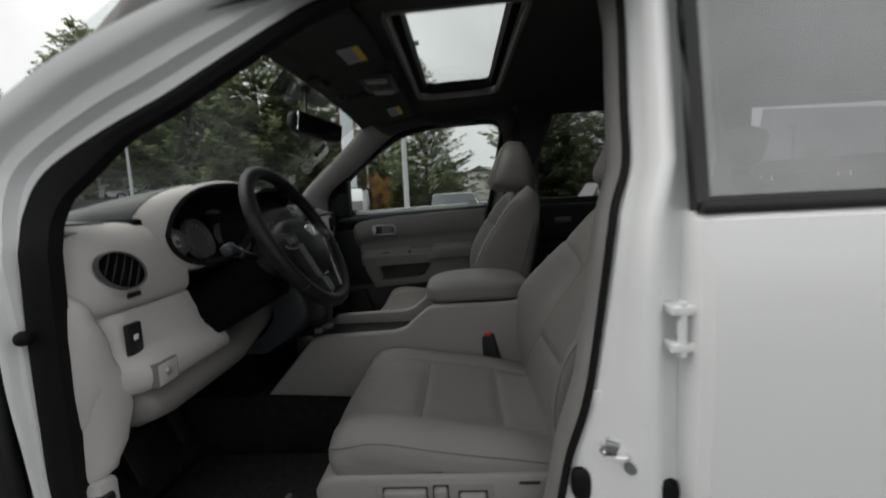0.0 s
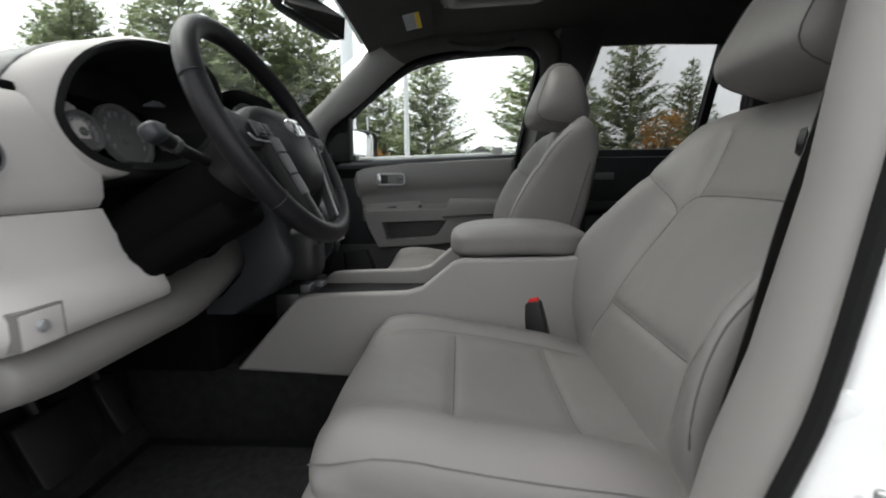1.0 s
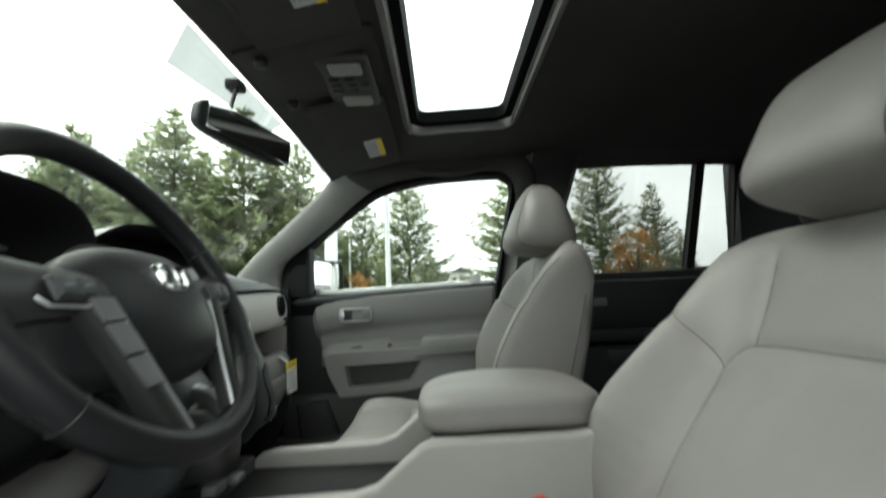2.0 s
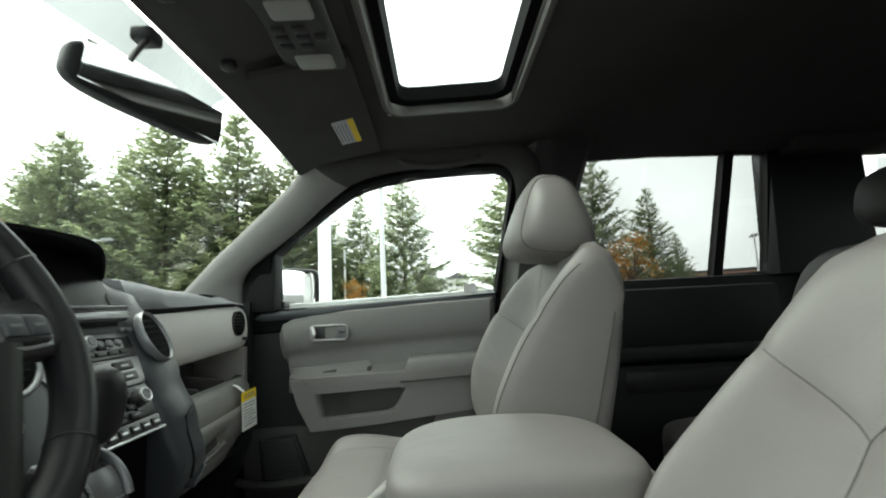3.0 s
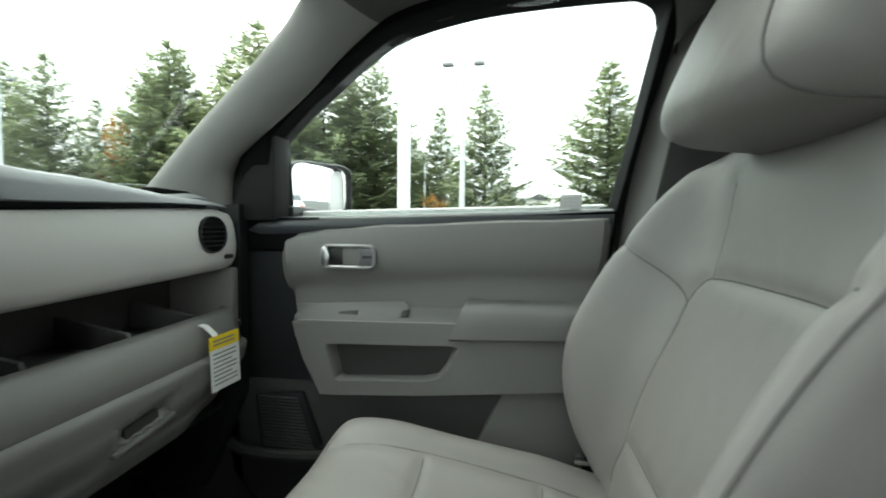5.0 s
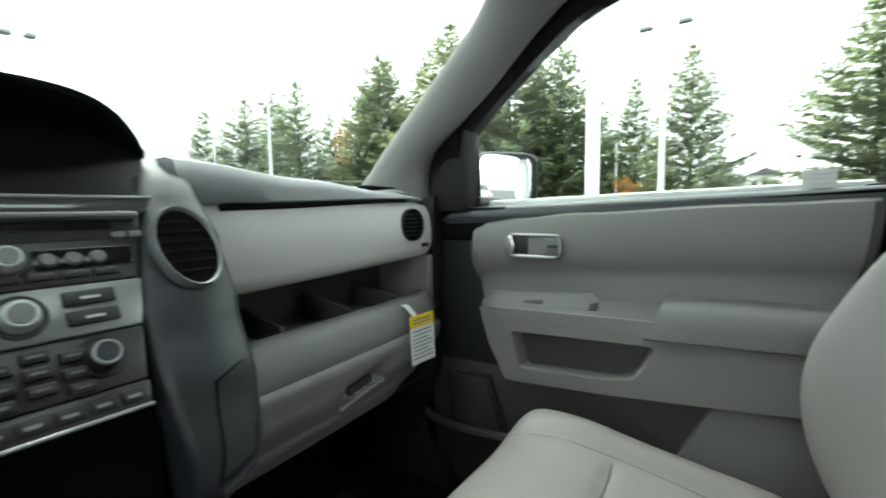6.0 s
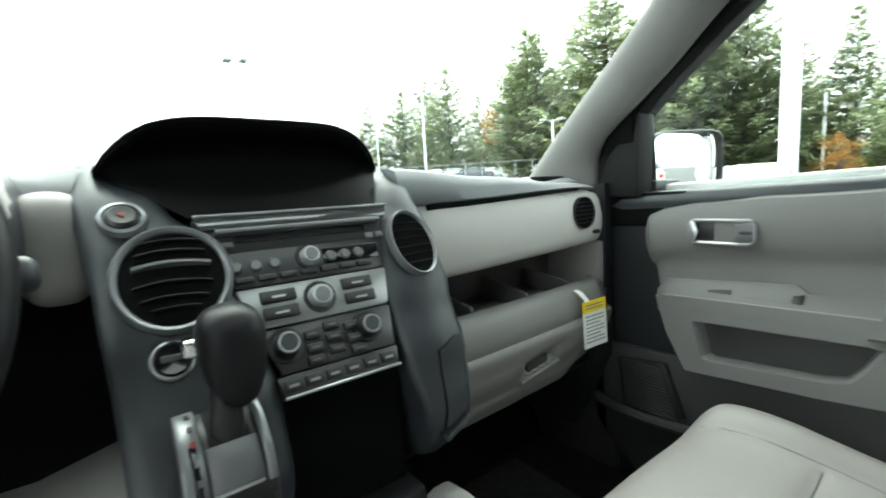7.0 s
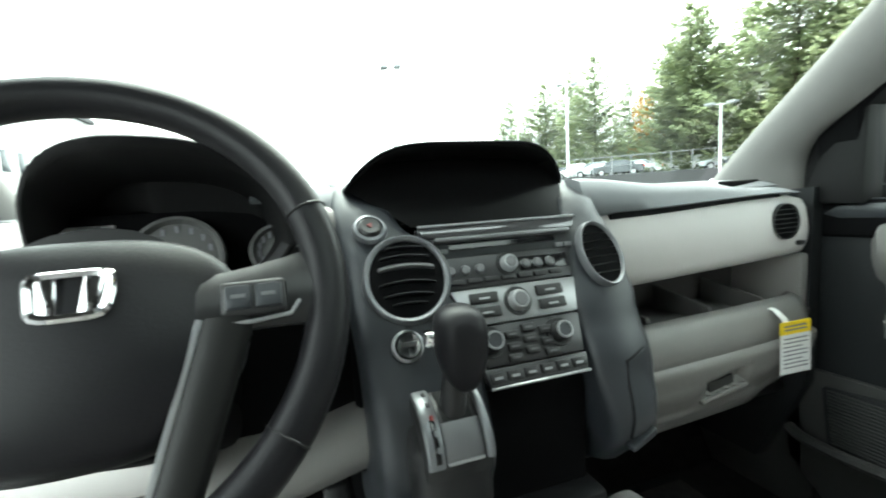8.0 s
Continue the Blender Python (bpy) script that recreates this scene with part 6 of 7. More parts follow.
for x, w, h in ((-0.080, 0.045, 0.045), (-0.11, 0.058, 0.056), (-0.20, 0.062, 0.060), (-0.30, 0.060, 0.058)):
    cw.append([Vector((x, -0.0 + w * math.cos(2 * math.pi * q / 20), -0.014 + h * math.sin(2 * math.pi * q / 20))) for q in range(20)])
part("cover", wm(loft(cw)), PITCH, column, angle=60)
for sy, word in ((-1, "lamp stalk with a grey end"), (1, "wiper stalk")):
    stalk = part("stalk", wm(tube([(-0.095, sy * 0.045, 0.020), (-0.090, sy * 0.10, 0.032), (-0.080, sy * 0.150, 0.044)], [0.008, 0.009, 0.012], 10)), BLACK_PLASTIC, column, "black " + word)
    part("stalk_end", wm(pillow((-0.079, sy * 0.160, 0.047), (0.026, 0.03, 0.026), 3, 5)), DARK_PLASTIC, stalk)
    part("stalk_ring", wm(tube([(-0.086, sy * 0.118, 0.037), (-0.084, sy * 0.130, 0.0395)], 0.0118, 10)), SATIN, stalk)
part("shroud", wm(box(-0.30, -0.10, -0.06, 0.06, -0.085, -0.03, 0.02, 3)), PITCH, column)

# pedals
for name, y, w in (("brake_pedal", -0.36, 0.06), ("throttle_pedal", -0.22, 0.025)):
    pd = whole(name, prism([(-0.93, 0.60), (-0.90, 0.58), (-0.95, 0.70), (-0.97, 0.70)], "y", y - w, y + w, 0.006), BLACK_PLASTIC, f"black rubber {name.replace('_', ' ')}", "pedal")
    part("pedal_arm", tube([(-0.95, y, 0.66), (-1.03, y, 0.86), (-1.04, y, 0.95)], 0.010, 8), BLACK_PLASTIC, pd)


# ---- centre console ----
console = thing("centre_console", (-0.2, 0, 0.6), "grey centre console with padded armrest lid", "centre console")
SIDE = [(-0.690, 0.690), (-0.535, 0.866), (-0.500, 0.872), (-0.285, 0.880), (-0.250, 0.890), (-0.180, 0.948), (-0.160, 0.955), (0.062, 0.958), (0.095, 0.962), (0.125, 0.974), (0.165, 0.970), (0.19, 0.90), (0.20, 0.62), (-0.10, 0.66)]
for y0, y1 in ((-0.148, -0.118), (0.105, 0.135)):
    part("side_panel", prism(SIDE, "y", y0, y1, 0.009, 3), LIGHT_PLASTIC, console, "light grey side panel", angle=35)
part("well", box(-0.56, -0.16, -0.119, 0.106, 0.70, 0.840, 0.006), VOID, console, "black cup holder well")
part("well_front", box(-0.60, -0.54, -0.119, 0.106, 0.70, 0.868, 0.01), BLACK_PLASTIC, console)
part("box_body", box(-0.165, 0.185, -0.119, 0.106, 0.62, 0.950, 0.008), LIGHT_PLASTIC, console)
part("lid_gap", box(-0.160, 0.090, -0.122, 0.109, 0.944, 0.953, 0.003), BLACK_PLASTIC, console)


def lid_shape(q):
    t = (q.x + 0.155) / 0.31
    return (q.x, q.y * (1 - 0.05 * t), q.z + 0.010 * math.sin(math.pi * min(1, max(0, t))) + 0.012 * (1 - t) * 0)


part("armrest_lid", pillow((-0.027, -0.006, 0.979), (0.322, 0.258, 0.076), 4.0, 14, lid_shape), LEATHER, console, "padded grey leather armrest lid", angle=80)
whole("console_fitting", box(-0.545, -0.52, -0.10, -0.06, 0.866, 0.885, 0.004), SATIN, "small grey fitting at the front of the console tray", "console fitting")
whole("console_fitting", box(-0.53, -0.505, -0.05, -0.02, 0.866, 0.880, 0.004), SATIN, "smaller grey fitting at the front of the console tray", "console fitting")


# ---- seats ----
def rounded(rings):
    """Closes a padded form's two sides with soft, slightly domed ends."""
    def shrink(ring, other, k, push):
        c = sum(ring, Vector()) / len(ring)
        out = (c - sum(other, Vector()) / len(other)).normalized()
        return [c + (p - c) * k + out * push for p in ring]
    a, b = rings[0], rings[-1]
    return [shrink(a, rings[1], k, d) for k, d in ((0.10, 0.007), (0.55, 0.006), (0.90, 0.003))] + rings + [shrink(b, rings[-2], k, d) for k, d in ((0.90, 0.003), (0.55, 0.006), (0.10, 0.007))]


def groove(u, y, lines, across_first=False):
    """Depth of the sewn channels at places (u, y): soft padding falling to a narrow seam."""
    best = np.full(len(u), 9.0)
    for line in lines:
        pts = np.array([(b, a) for a, b in line] if across_first else line)
        if np.abs(pts[:, 1] - y).min() > 0.05 and (y < pts[:, 1].min() - 0.05 or y > pts[:, 1].max() + 0.05):
            continue
        a, b = pts[:-1], pts[1:]
        d = b - a
        q = np.stack([u, np.full(len(u), y)], 1)[:, None, :] - a
        t = np.clip((q * d).sum(-1) / np.maximum((d * d).sum(-1), 1e-9), 0, 1)
        best = np.minimum(best, np.hypot(*np.moveaxis(q - t[..., None] * d, -1, 0)).min(1))
    return 0.0042 * np.exp(-(best / 0.013) ** 2) + 0.0026 * np.exp(-(best / 0.0045) ** 2)


def side_steps(W, n):
    """Places from one side to the other, closer together towards the sides."""
    return [W * math.sin(lerp(-1, 1, i / n) * math.pi / 2) ** 1 * 0.5 + W * lerp(-1, 1, i / n) * 0.5 for i in range(n + 1)]


def seat(name, at, recline, width, label, powered, lift=0.0, sink=0.0, side=0.108, deep=0.0):
    """A padded front seat. at: the crease between cushion and back, in the middle."""
    st = thing(name, (at[0] - 0.2, at[1], 0.5), label, "car seat", "front seats")
    W = width / 2
    O = Vector(at)

    # cushion: profile (x, z) from the crease forward, carried across
    def cushion_ring(y):
        e = min(1.0, max(0.0, (abs(y) - (W - 0.045)) / 0.045))
        rnd = 1 - math.sqrt(max(0, 1 - e * e))
        b = math.exp(-((abs(y) - (W - 0.06)) / 0.05) ** 2)
        ring = []
        for x, z, top in ((0.10, -0.02, 1), (0.02, -0.004, 1), (-0.06, 0.000, 1), (-0.13, 0.006, 1), (-0.20, 0.016, 1), (-0.26, 0.026, 1), (-0.32, 0.034, 1), (-0.37, 0.036, 1), (-0.410, 0.028, 1), (-0.436, 0.008, 0.6), (-0.446, -0.014, 0.2),
                          (-0.446, -0.034, 0), (-0.438, -0.048, 0), (-0.40, -0.054, 0), (-0.2, -0.054, 0), (0.08, -0.050, 0)):
            zz = z + top * (0.030 * b * min(1, max(0, (-x + 0.02) / 0.1)) - 0.034 * rnd - sink)
            xx = x + 0.02 * rnd * (x < -0.40) + 0.018 * (abs(y) / W) ** 2 * (x < -0.3)
            ring.append(O + Vector((xx, y, zz)))
        return ring

    # seam lines on the cushion, as (x, y) from the crease
    inner = W - 0.105
    cross = [[(x, lerp(-inner, inner, k / 12)) for k in range(13)] for x in (-0.255, -0.075)]
    long_seams = [[(lerp(-0.405, 0.0, k / 14), sy * (inner + 0.012 * math.sin(math.pi * k / 14))) for k in range(15)] for sy in (1, -1)]
    lines = cross + long_seams
    NX = 96

    def cushion_row(y):
        nodes = smooth_path(cushion_ring(y)[:12], 10)
        at_s = np.linspace(0, len(nodes) - 1, NX)
        xs, zs = (np.interp(at_s, range(len(nodes)), [p[k] for p in nodes]) for k in (0, 2))
        return xs, zs - groove(xs - O.x, y, lines)

    rings = []
    for y in side_steps(W, 96):
        xs, zs = cushion_row(y)
        rings.append([Vector((a, O.y + y, c)) for a, c in zip(xs, zs)] + cushion_ring(y)[12:])
    cu = part("cushion", loft(rounded(rings)), LEATHER, st, "grey leather cushion", angle=80)

    def cush_top(x, y, o=0.0004):
        xs, zs = cushion_row(y)
        top = xs[:70][::-1]
        return Vector((O.x + x, O.y + y, float(np.interp(O.x + x, top, zs[:70][::-1])) + o))

    for line in cross + long_seams:
        part("seam", tube([cush_top(x, y) for x, y in line], 0.0010, 6), STITCH, cu)
    for sy in (1, -1):
        side_line = [cush_top(lerp(-0.425, 0.05, k / 18), sy * W * 0.965, 0.0002) for k in range(19)]
        part("seam", tube(side_line, 0.0012, 6), STITCH, cu)

    # plastic base with switches
    prof = ((0.10, -0.046), (-0.20, -0.044), (-0.40, -0.044), (-0.436, -0.052), (-0.452, -0.075), (-0.450, -0.12), (-0.435, -0.165), (-0.40, -0.19), (-0.15, -0.20), (0.12, -0.19))
    mid = Vector((-0.16, 0, -0.115))
    base = part("base_cover", loft([[O + Vector((lerp(mid.x, x, k), y, lerp(mid.z, z, k))) for x, z in prof] for y, k in ((-W - 0.010, 0.93), (-W - 0.007, 0.975), (-W + 0.002, 1.0), (W - 0.002, 1.0), (W + 0.007, 0.975), (W + 0.010, 0.93))]), LIGHT_PLASTIC, st, "grey plastic seat base", angle=50)
    if powered:
        yo = O.y - W - 0.010
        part("switch_bezel", box(O.x - 0.335, O.x - 0.105, yo - 0.0012, yo + 0.01, O.z - 0.118, O.z - 0.056, 0.012, 3), LIGHT_PLASTIC, base)
        for xa, xb, za, zb in ((-0.316, -0.235, -0.101, -0.067), (-0.220, -0.195, -0.106, -0.064), (-0.172, -0.122, -0.106, -0.076)):
            part("switch_gap", box(O.x + xa - 0.004, O.x + xb + 0.004, yo - 0.0020, yo + 0.004, O.z + za - 0.004, O.z + zb + 0.004, 0.004, 2), DARK_PLASTIC, base)
            part("seat_switch", box(O.x + xa, O.x + xb, yo - 0.014, yo + 0.004, O.z + za, O.z + zb, 0.006, 3), LIGHT_PLASTIC, base, "grey seat switch")
        part("tilt_slot", box(O.x - 0.06, O.x - 0.02, yo - 0.0015, yo + 0.01, O.z - 0.064, O.z - 0.057, 0.002), DARK_PLASTIC, base)
    for sy in (1, -1):
        part("rail", box(O.x - 0.40, O.x + 0.14, O.y + sy * (W - 0.05) - 0.02, O.y + sy * (W - 0.05) + 0.02, 0.495, O.z - 0.18, 0.004), BLACK_PLASTIC, st)
    part("hinge_cover", pillow((O.x + 0.095, O.y - W + 0.002, O.z - 0.035), (0.11, 0.030, 0.11), 3, 6), LIGHT_PLASTIC, st)

    # back: s up the back, d forward of its plane
    R = Matrix.Rotation(radians(recline), 3, "Y")

    def back_place(d, y, s):
        return O + Vector((0.02, 0, 0)) + R @ Vector((d, y, s))

    H = 0.525

    FRONT_NODES = smooth_path([(s, f, 0) for s, f in ((-0.06, 0.02), (0.02, 0.0), (0.08, -0.008), (0.15, -0.010), (0.23, -0.004), (0.31, 0.008), (0.39, 0.014), (0.46, 0.014), (0.52, 0.010), (0.56, 0.010))], 6)
    RAW = np.linspace(-0.06, 0.56, 110)
    FLAT = np.interp(RAW, [p.x for p in FRONT_NODES], [p.y for p in FRONT_NODES])
    # seam lines on the back, as (y, height up the back)
    pw = 0.118
    top_line = [(lerp(-pw, pw, k / 12), 0.352 - 0.004 * abs(2 * k / 12 - 1) ** 4) for k in range(13)]
    back_lines = [top_line, [(lerp(-0.142, 0.142, k / 12), 0.098) for k in range(13)]]
    for sy in (1, -1):
        shoulder = [(sy * pw, 0.349), (sy * (pw + 0.014), 0.343), (sy * (pw + 0.026), 0.330), (sy * 0.152, 0.308)]
        flank = [(sy * curve_at([(0.02, 0.172), (0.098, 0.150), (0.22, 0.150), (0.308, 0.152)], s), s) for s in [lerp(0.02, 0.308, k / 14) for k in range(15)]]
        yoke = [(sy * lerp(0.152, W * 0.93, k / 8), 0.308 + 0.055 * (k / 8) ** 0.8) for k in range(9)]
        upper = [(sy * lerp(pw, pw + 0.012, k / 8), lerp(0.350, 0.475, k / 8)) for k in range(9)]
        back_lines += [shoulder, flank, yoke, upper]

    def back_row(y):
        """Depth and height of the front face across one upright slice."""
        k = abs(y) / W
        top = H - 0.012 * max(0, (k - 0.5) / 0.5) ** 2 - 0.034 * max(0, (k - 0.78) / 0.22) ** 3
        wing = math.exp(-((k - 0.95) / 0.20) ** 2)
        e = max(0.0, (k - 0.93) / 0.07)
        rnd = 1 - math.sqrt(max(0, 1 - e * e))
        bol = side * wing * np.sin(math.pi * np.clip((RAW + 0.02) / 0.61, 0, 1)) ** 0.8
        if powered:
            bol = bol * (1.0 - 0.45 * np.clip((RAW - 0.20) / 0.36, 0, None) - (0.30 if y < 0 else 0.0))
        up = np.where(RAW > 0, RAW * top / 0.585, RAW)
        return FLAT - bol + 0.014 * rnd + groove(up, y, back_lines, True), up, top, rnd

    def back_ring(y):
        d, up, top, rnd = back_row(y)
        ring = list(zip(d, up)) + [(0.020, top + 0.002), (0.040 + deep * 0.5, top - 0.008), (0.056 + deep * 0.8, top - 0.026), (0.066 + deep, top - 0.050)]
        for s, b in ((0.44, 0.076), (0.36, 0.082), (0.25, 0.084), (0.10, 0.086), (-0.06, 0.084)):
            ring.append((b + deep - 0.020 * rnd, s * top / 0.585 if s > 0 else s))
        return [back_place(a, y, b) for a, b in ring]

    bk = part("backrest", loft(rounded([back_ring(y) for y in side_steps(W, 120)])), LEATHER, st, "grey leather backrest", angle=80)

    def back_front(y, s, o=0.0004):
        d, up, top, rnd = back_row(y)
        return back_place(float(np.interp(s, up, d)) - o, y, s)

    for line in back_lines:
        part("seam", tube([back_front(y, s) for y, s in line], 0.0010, 6), STITCH, bk)
    for sy in (1, -1):
        part("seam", tube(back_ring(sy * W * 0.975)[16:113:3], 0.0014, 6), STITCH, bk)
        part("rear_seam", tube([back_place(0.052 + deep, sy * (W + 0.0035), lerp(0.02, 0.40, k / 12)) for k in range(13)], 0.0018, 6), STITCH, bk)
    part("back_shell", loft([[back_place(d + deep, y, s) for d, s in ((0.082, 0.02), (0.090, 0.06), (0.094, 0.21), (0.090, 0.35), (0.078, 0.42), (0.06, 0.34), (0.06, 0.05))] for y in (-W + 0.035, -W + 0.05, 0, W - 0.05, W - 0.035)]), MID_PLASTIC, st, "dark grey back shell", angle=50)

    # head restraint on two posts: broad below, narrow above
    HX, HY, HZ, P = 0.084, (0.116 if powered else 0.142), (0.091 if powered else 0.100), (4.6 if powered else 3.6)
    taper, slim = (0.14, 0.44) if powered else (0.50, 0.78)

    def head_shape(q):
        t = min(1, max(0, (q.z + HZ) / (2 * HZ)))
        return Vector((q.x * (1.30 - slim * t) + 0.010 - 0.004 * t, q.y * (1.06 - taper * t ** 2.2), q.z - 0.006 * (abs(q.y) / HY) ** 3))

    hr = pillow((0, 0, 0), (2 * HX, 2 * HY, 2 * HZ), P, 12, head_shape)
    hm = Matrix.Translation(back_place(-0.020 if powered else -0.042, 0, H + 0.068 + lift)) @ Matrix.Rotation(radians(recline - 10), 4, "Y")
    hr.transform(hm)
    hd = part("headrest", hr, LEATHER, st, "grey leather headrest", angle=80)
    for sy in (1, -1):
        pts = []
        rest = (1 - 0.78 ** P) ** (1 / P)
        for k in range(41):
            a = 2 * math.pi * k / 41
            c, sn = math.cos(a), math.sin(a)
            n = (abs(c) ** P + abs(sn) ** P) ** (1 / P)
            pts.append(hm @ head_shape(Vector((HX * rest * c / n * 1.004, sy * 0.78 * HY, HZ * rest * sn / n * 1.004))))
        part("seam", tube(pts, 0.0014, 6, loop=True, up=(0, 1, 0)), STITCH, hd)
        part("post", tube([back_place(0.055, sy * 0.06, H - 0.03), back_place(0.045, sy * 0.06, H + 0.04)], 0.006, 8), SATIN, st)
    return st


seat("driver_seat", (0.080, -0.378, 0.795), 27.5, 0.515, "grey leather driver seat with power switches", True, 0.02, 0.022, 0.095)
seat("passenger_seat", (0.005, 0.390, 0.800), 15, 0.515, "grey leather front passenger seat", False, deep=0.008)

# belt buckles
for at, tip, word in (((0.012, -0.150, 0.775), (-0.006, -0.141, 0.852), "driver"), ((0.02, 0.16, 0.76), (-0.02, 0.15, 0.846), "passenger")):
    b = thing("belt_buckle", at, f"black seat belt buckle with red button beside the {word} seat", "belt buckle", "belt buckles")
    d = (Vector(tip) - Vector(at)).normalized()
    m = Matrix.Translation(at) @ d.to_track_quat("Z", "X").to_matrix().to_4x4()
    bm = box(-0.024, 0.024, -0.013, 0.013, 0.0, 0.088, 0.006, 3)
    bm.transform(m)
    part("body", bm, BLACK_PLASTIC, b)
    bm = box(-0.020, 0.020, -0.010, 0.010, 0.082, 0.0945, 0.003, 2)
    bm.transform(m)
    part("button", bm, RED, b, "red release button")
b = thing("belt_tongue", (0.03, 0.655, 0.72), "silver seat belt tongue beside the passenger seat", "seat belt")
part("tongue", box(-0.012, 0.022, 0.640, 0.664, 0.795, 0.803, 0.002), CHROME, b)
part("strap", loft([[Vector(p) + Vector((o, 0, 0)) for o in (-0.022, 0.022)] for p in ((0.02, 0.655, 0.80), (0.05, 0.672, 0.70), (0.07, 0.69, 0.55))], closed=False), BLACK_PLASTIC, b)


# driver's shoulder belt
belt = thing("seat_belt", (0.25, -0.66, 0.6), "dark grey driver seat belt hanging beside the seat", "seat belt")
strap = []
for p in smooth_path([(0.235, -0.632, 1.40), (0.193, -0.636, 1.20), (0.166, -0.638, 1.09), (0.146, -0.639, 0.98), (0.122, -0.641, 0.86), (0.09, -0.646, 0.65)], 6):
    strap.append([p + Vector(o) for o in ((-0.017, -0.009, 0), (0.017, 0.009, 0), (0.017, 0.0105, 0), (-0.017, -0.0075, 0))])
part("strap", loft(strap), MID_PLASTIC, belt)
part("stop_button", lathe([(0, 0.006), (0.012, 0.005), (0.015, 0.0), (0, -0.004)], (0.176, -0.630, 1.165), (-0.7, 0.5, 0.1), 16), BLACK_PLASTIC, belt, "black stop button")
part("anchor", pillow((0.240, -0.640, 1.42), (0.06, 0.025, 0.08), 3, 5), MID_PLASTIC, belt)

# second row, in the leather colour darkened for shade
def bench():
    s = thing("bench_seat", (0.8, 0, 0.5), "grey leather second row seat, colour darkened for shade", "car seat")
    part("cushion", pillow((0.72, 0.0, 0.785), (0.58, 1.38, 0.17), 5, 12), LEATHER_SHADED, s, angle=80)
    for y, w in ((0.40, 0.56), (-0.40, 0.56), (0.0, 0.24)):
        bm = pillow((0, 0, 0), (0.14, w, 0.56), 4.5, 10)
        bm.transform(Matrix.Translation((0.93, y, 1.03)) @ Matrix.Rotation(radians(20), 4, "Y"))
        part("backrest", bm, LEATHER_SHADED, s, angle=80)
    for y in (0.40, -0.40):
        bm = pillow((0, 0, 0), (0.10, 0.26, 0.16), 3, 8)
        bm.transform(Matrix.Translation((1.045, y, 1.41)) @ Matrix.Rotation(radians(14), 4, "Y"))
        part("headrest", bm, LEATHER_SHADED, s, angle=80)
    part("base", box(0.54, 1.00, -0.60, 0.60, 0.50, 0.70, 0.02), BLACK_PLASTIC, s)


bench()

# ---- overhead ----
mirror = thing("rear_view_mirror", (-0.51, -0.03, 1.5), "black rear-view mirror on a windscreen stalk", "rear-view mirror")
hm = Matrix.Translation((-0.505, -0.028, 1.508)) @ Matrix.Rotation(radians(-24), 4, "Z") @ Matrix.Rotation(radians(-6), 4, "X") @ Matrix.Rotation(radians(3), 4, "Y")
bm = pillow((-0.012, 0.006, 0.004), (0.042, 0.222, 0.066), 4.0, 10)
bm.transform(hm)
part("housing", bm, SOFT_BLACK, mirror, angle=80)
bm = box(0.006, 0.0105, -0.092, 0.104, -0.022, 0.030, 0.0)
bm.transform(hm)
part("mirror_face", bm, MIRROR, mirror)
part("stalk", tube(smooth_path([(-0.522, -0.060, 1.530), (-0.540, -0.02, 1.580), (-0.552, 0.03, 1.640)], 4), 0.0045, 8), BLACK_PLASTIC, mirror)
part("foot", box(-0.575, -0.540, 0.015, 0.050, 1.632, 1.655, 0.006), BLACK_PLASTIC, mirror)


def visor(y0, y1, word):
    v = thing("sun_visor", (-0.4, (y0 + y1) / 2, 1.62), f"grey folded sun visor over the {word}", "sun visor", "sun visors")

    def f(u, w):
        x, y = lerp(-0.442, -0.258, u), lerp(y0, y1, w)
        return (x, y, roof_z(x, y) - 0.016 - 0.006 * math.sin(math.pi * u))
    part("flap", sheet(f, 10, 12, 0.014), HEADLINER_SHADED, v, angle=60)
    lab = part("label", sheet(lambda u, w: Vector(f(lerp(0.52, 0.80, u), lerp(0.52, 0.80, w))) + Vector((0, 0, -0.0155)), 3, 3, 0.0005), LABEL, v, "white warning label")
    part("label_head", sheet(lambda u, w: Vector(f(lerp(0.72, 0.80, u), lerp(0.52, 0.80, w))) + Vector((0, 0, -0.0165)), 3, 3, 0.0005), YELLOW, lab)
    for k in range(4):
        part("print", sheet(lambda u, w: Vector(f(lerp(0.545 + k * 0.043, 0.557 + k * 0.043, u), lerp(0.55, 0.77, w))) + Vector((0, 0, -0.0165)), 1, 2, 0.0003), INK, lab)
    part("rod", tube([Vector(f(0.06, 0.02)) + Vector((0, 0, -0.004)), Vector(f(0.06, 0.98)) + Vector((0, 0, -0.004))], 0.006, 8), HEADLINER_SHADED, v)


visor(0.13, 0.575, "passenger")
visor(-0.575, -0.13, "driver")
LENS = mat("frosted_lamp_lens", (0.30, 0.30, 0.29), 0.4, vary=0.05, bump=0)
over = thing("overhead_console", (-0.38, 0, 1.66), "grey overhead console with map lamps", "overhead console")
part("shell", sheet(lambda u, w: (lerp(-0.50, -0.245, u), lerp(-0.105, 0.115, w), roof_z(lerp(-0.50, -0.245, u), 0) - 0.020 * math.sin(math.pi * u) ** 0.5 * math.sin(math.pi * w) ** 0.4), 10, 10, 0.01), HEADLINER_SHADED, over, angle=60)
bezel = part("bezel", box(-0.372, -0.262, -0.058, 0.150, 1.640, 1.660, 0.010, 3), MID_PLASTIC, over, "dark lamp surround")
for y in (-0.024, 0.114):
    part("map_lamp", box(-0.345, -0.278, y - 0.021, y + 0.021, 1.634, 1.652, 0.007, 3), LENS, over, "pale map lamp lens")
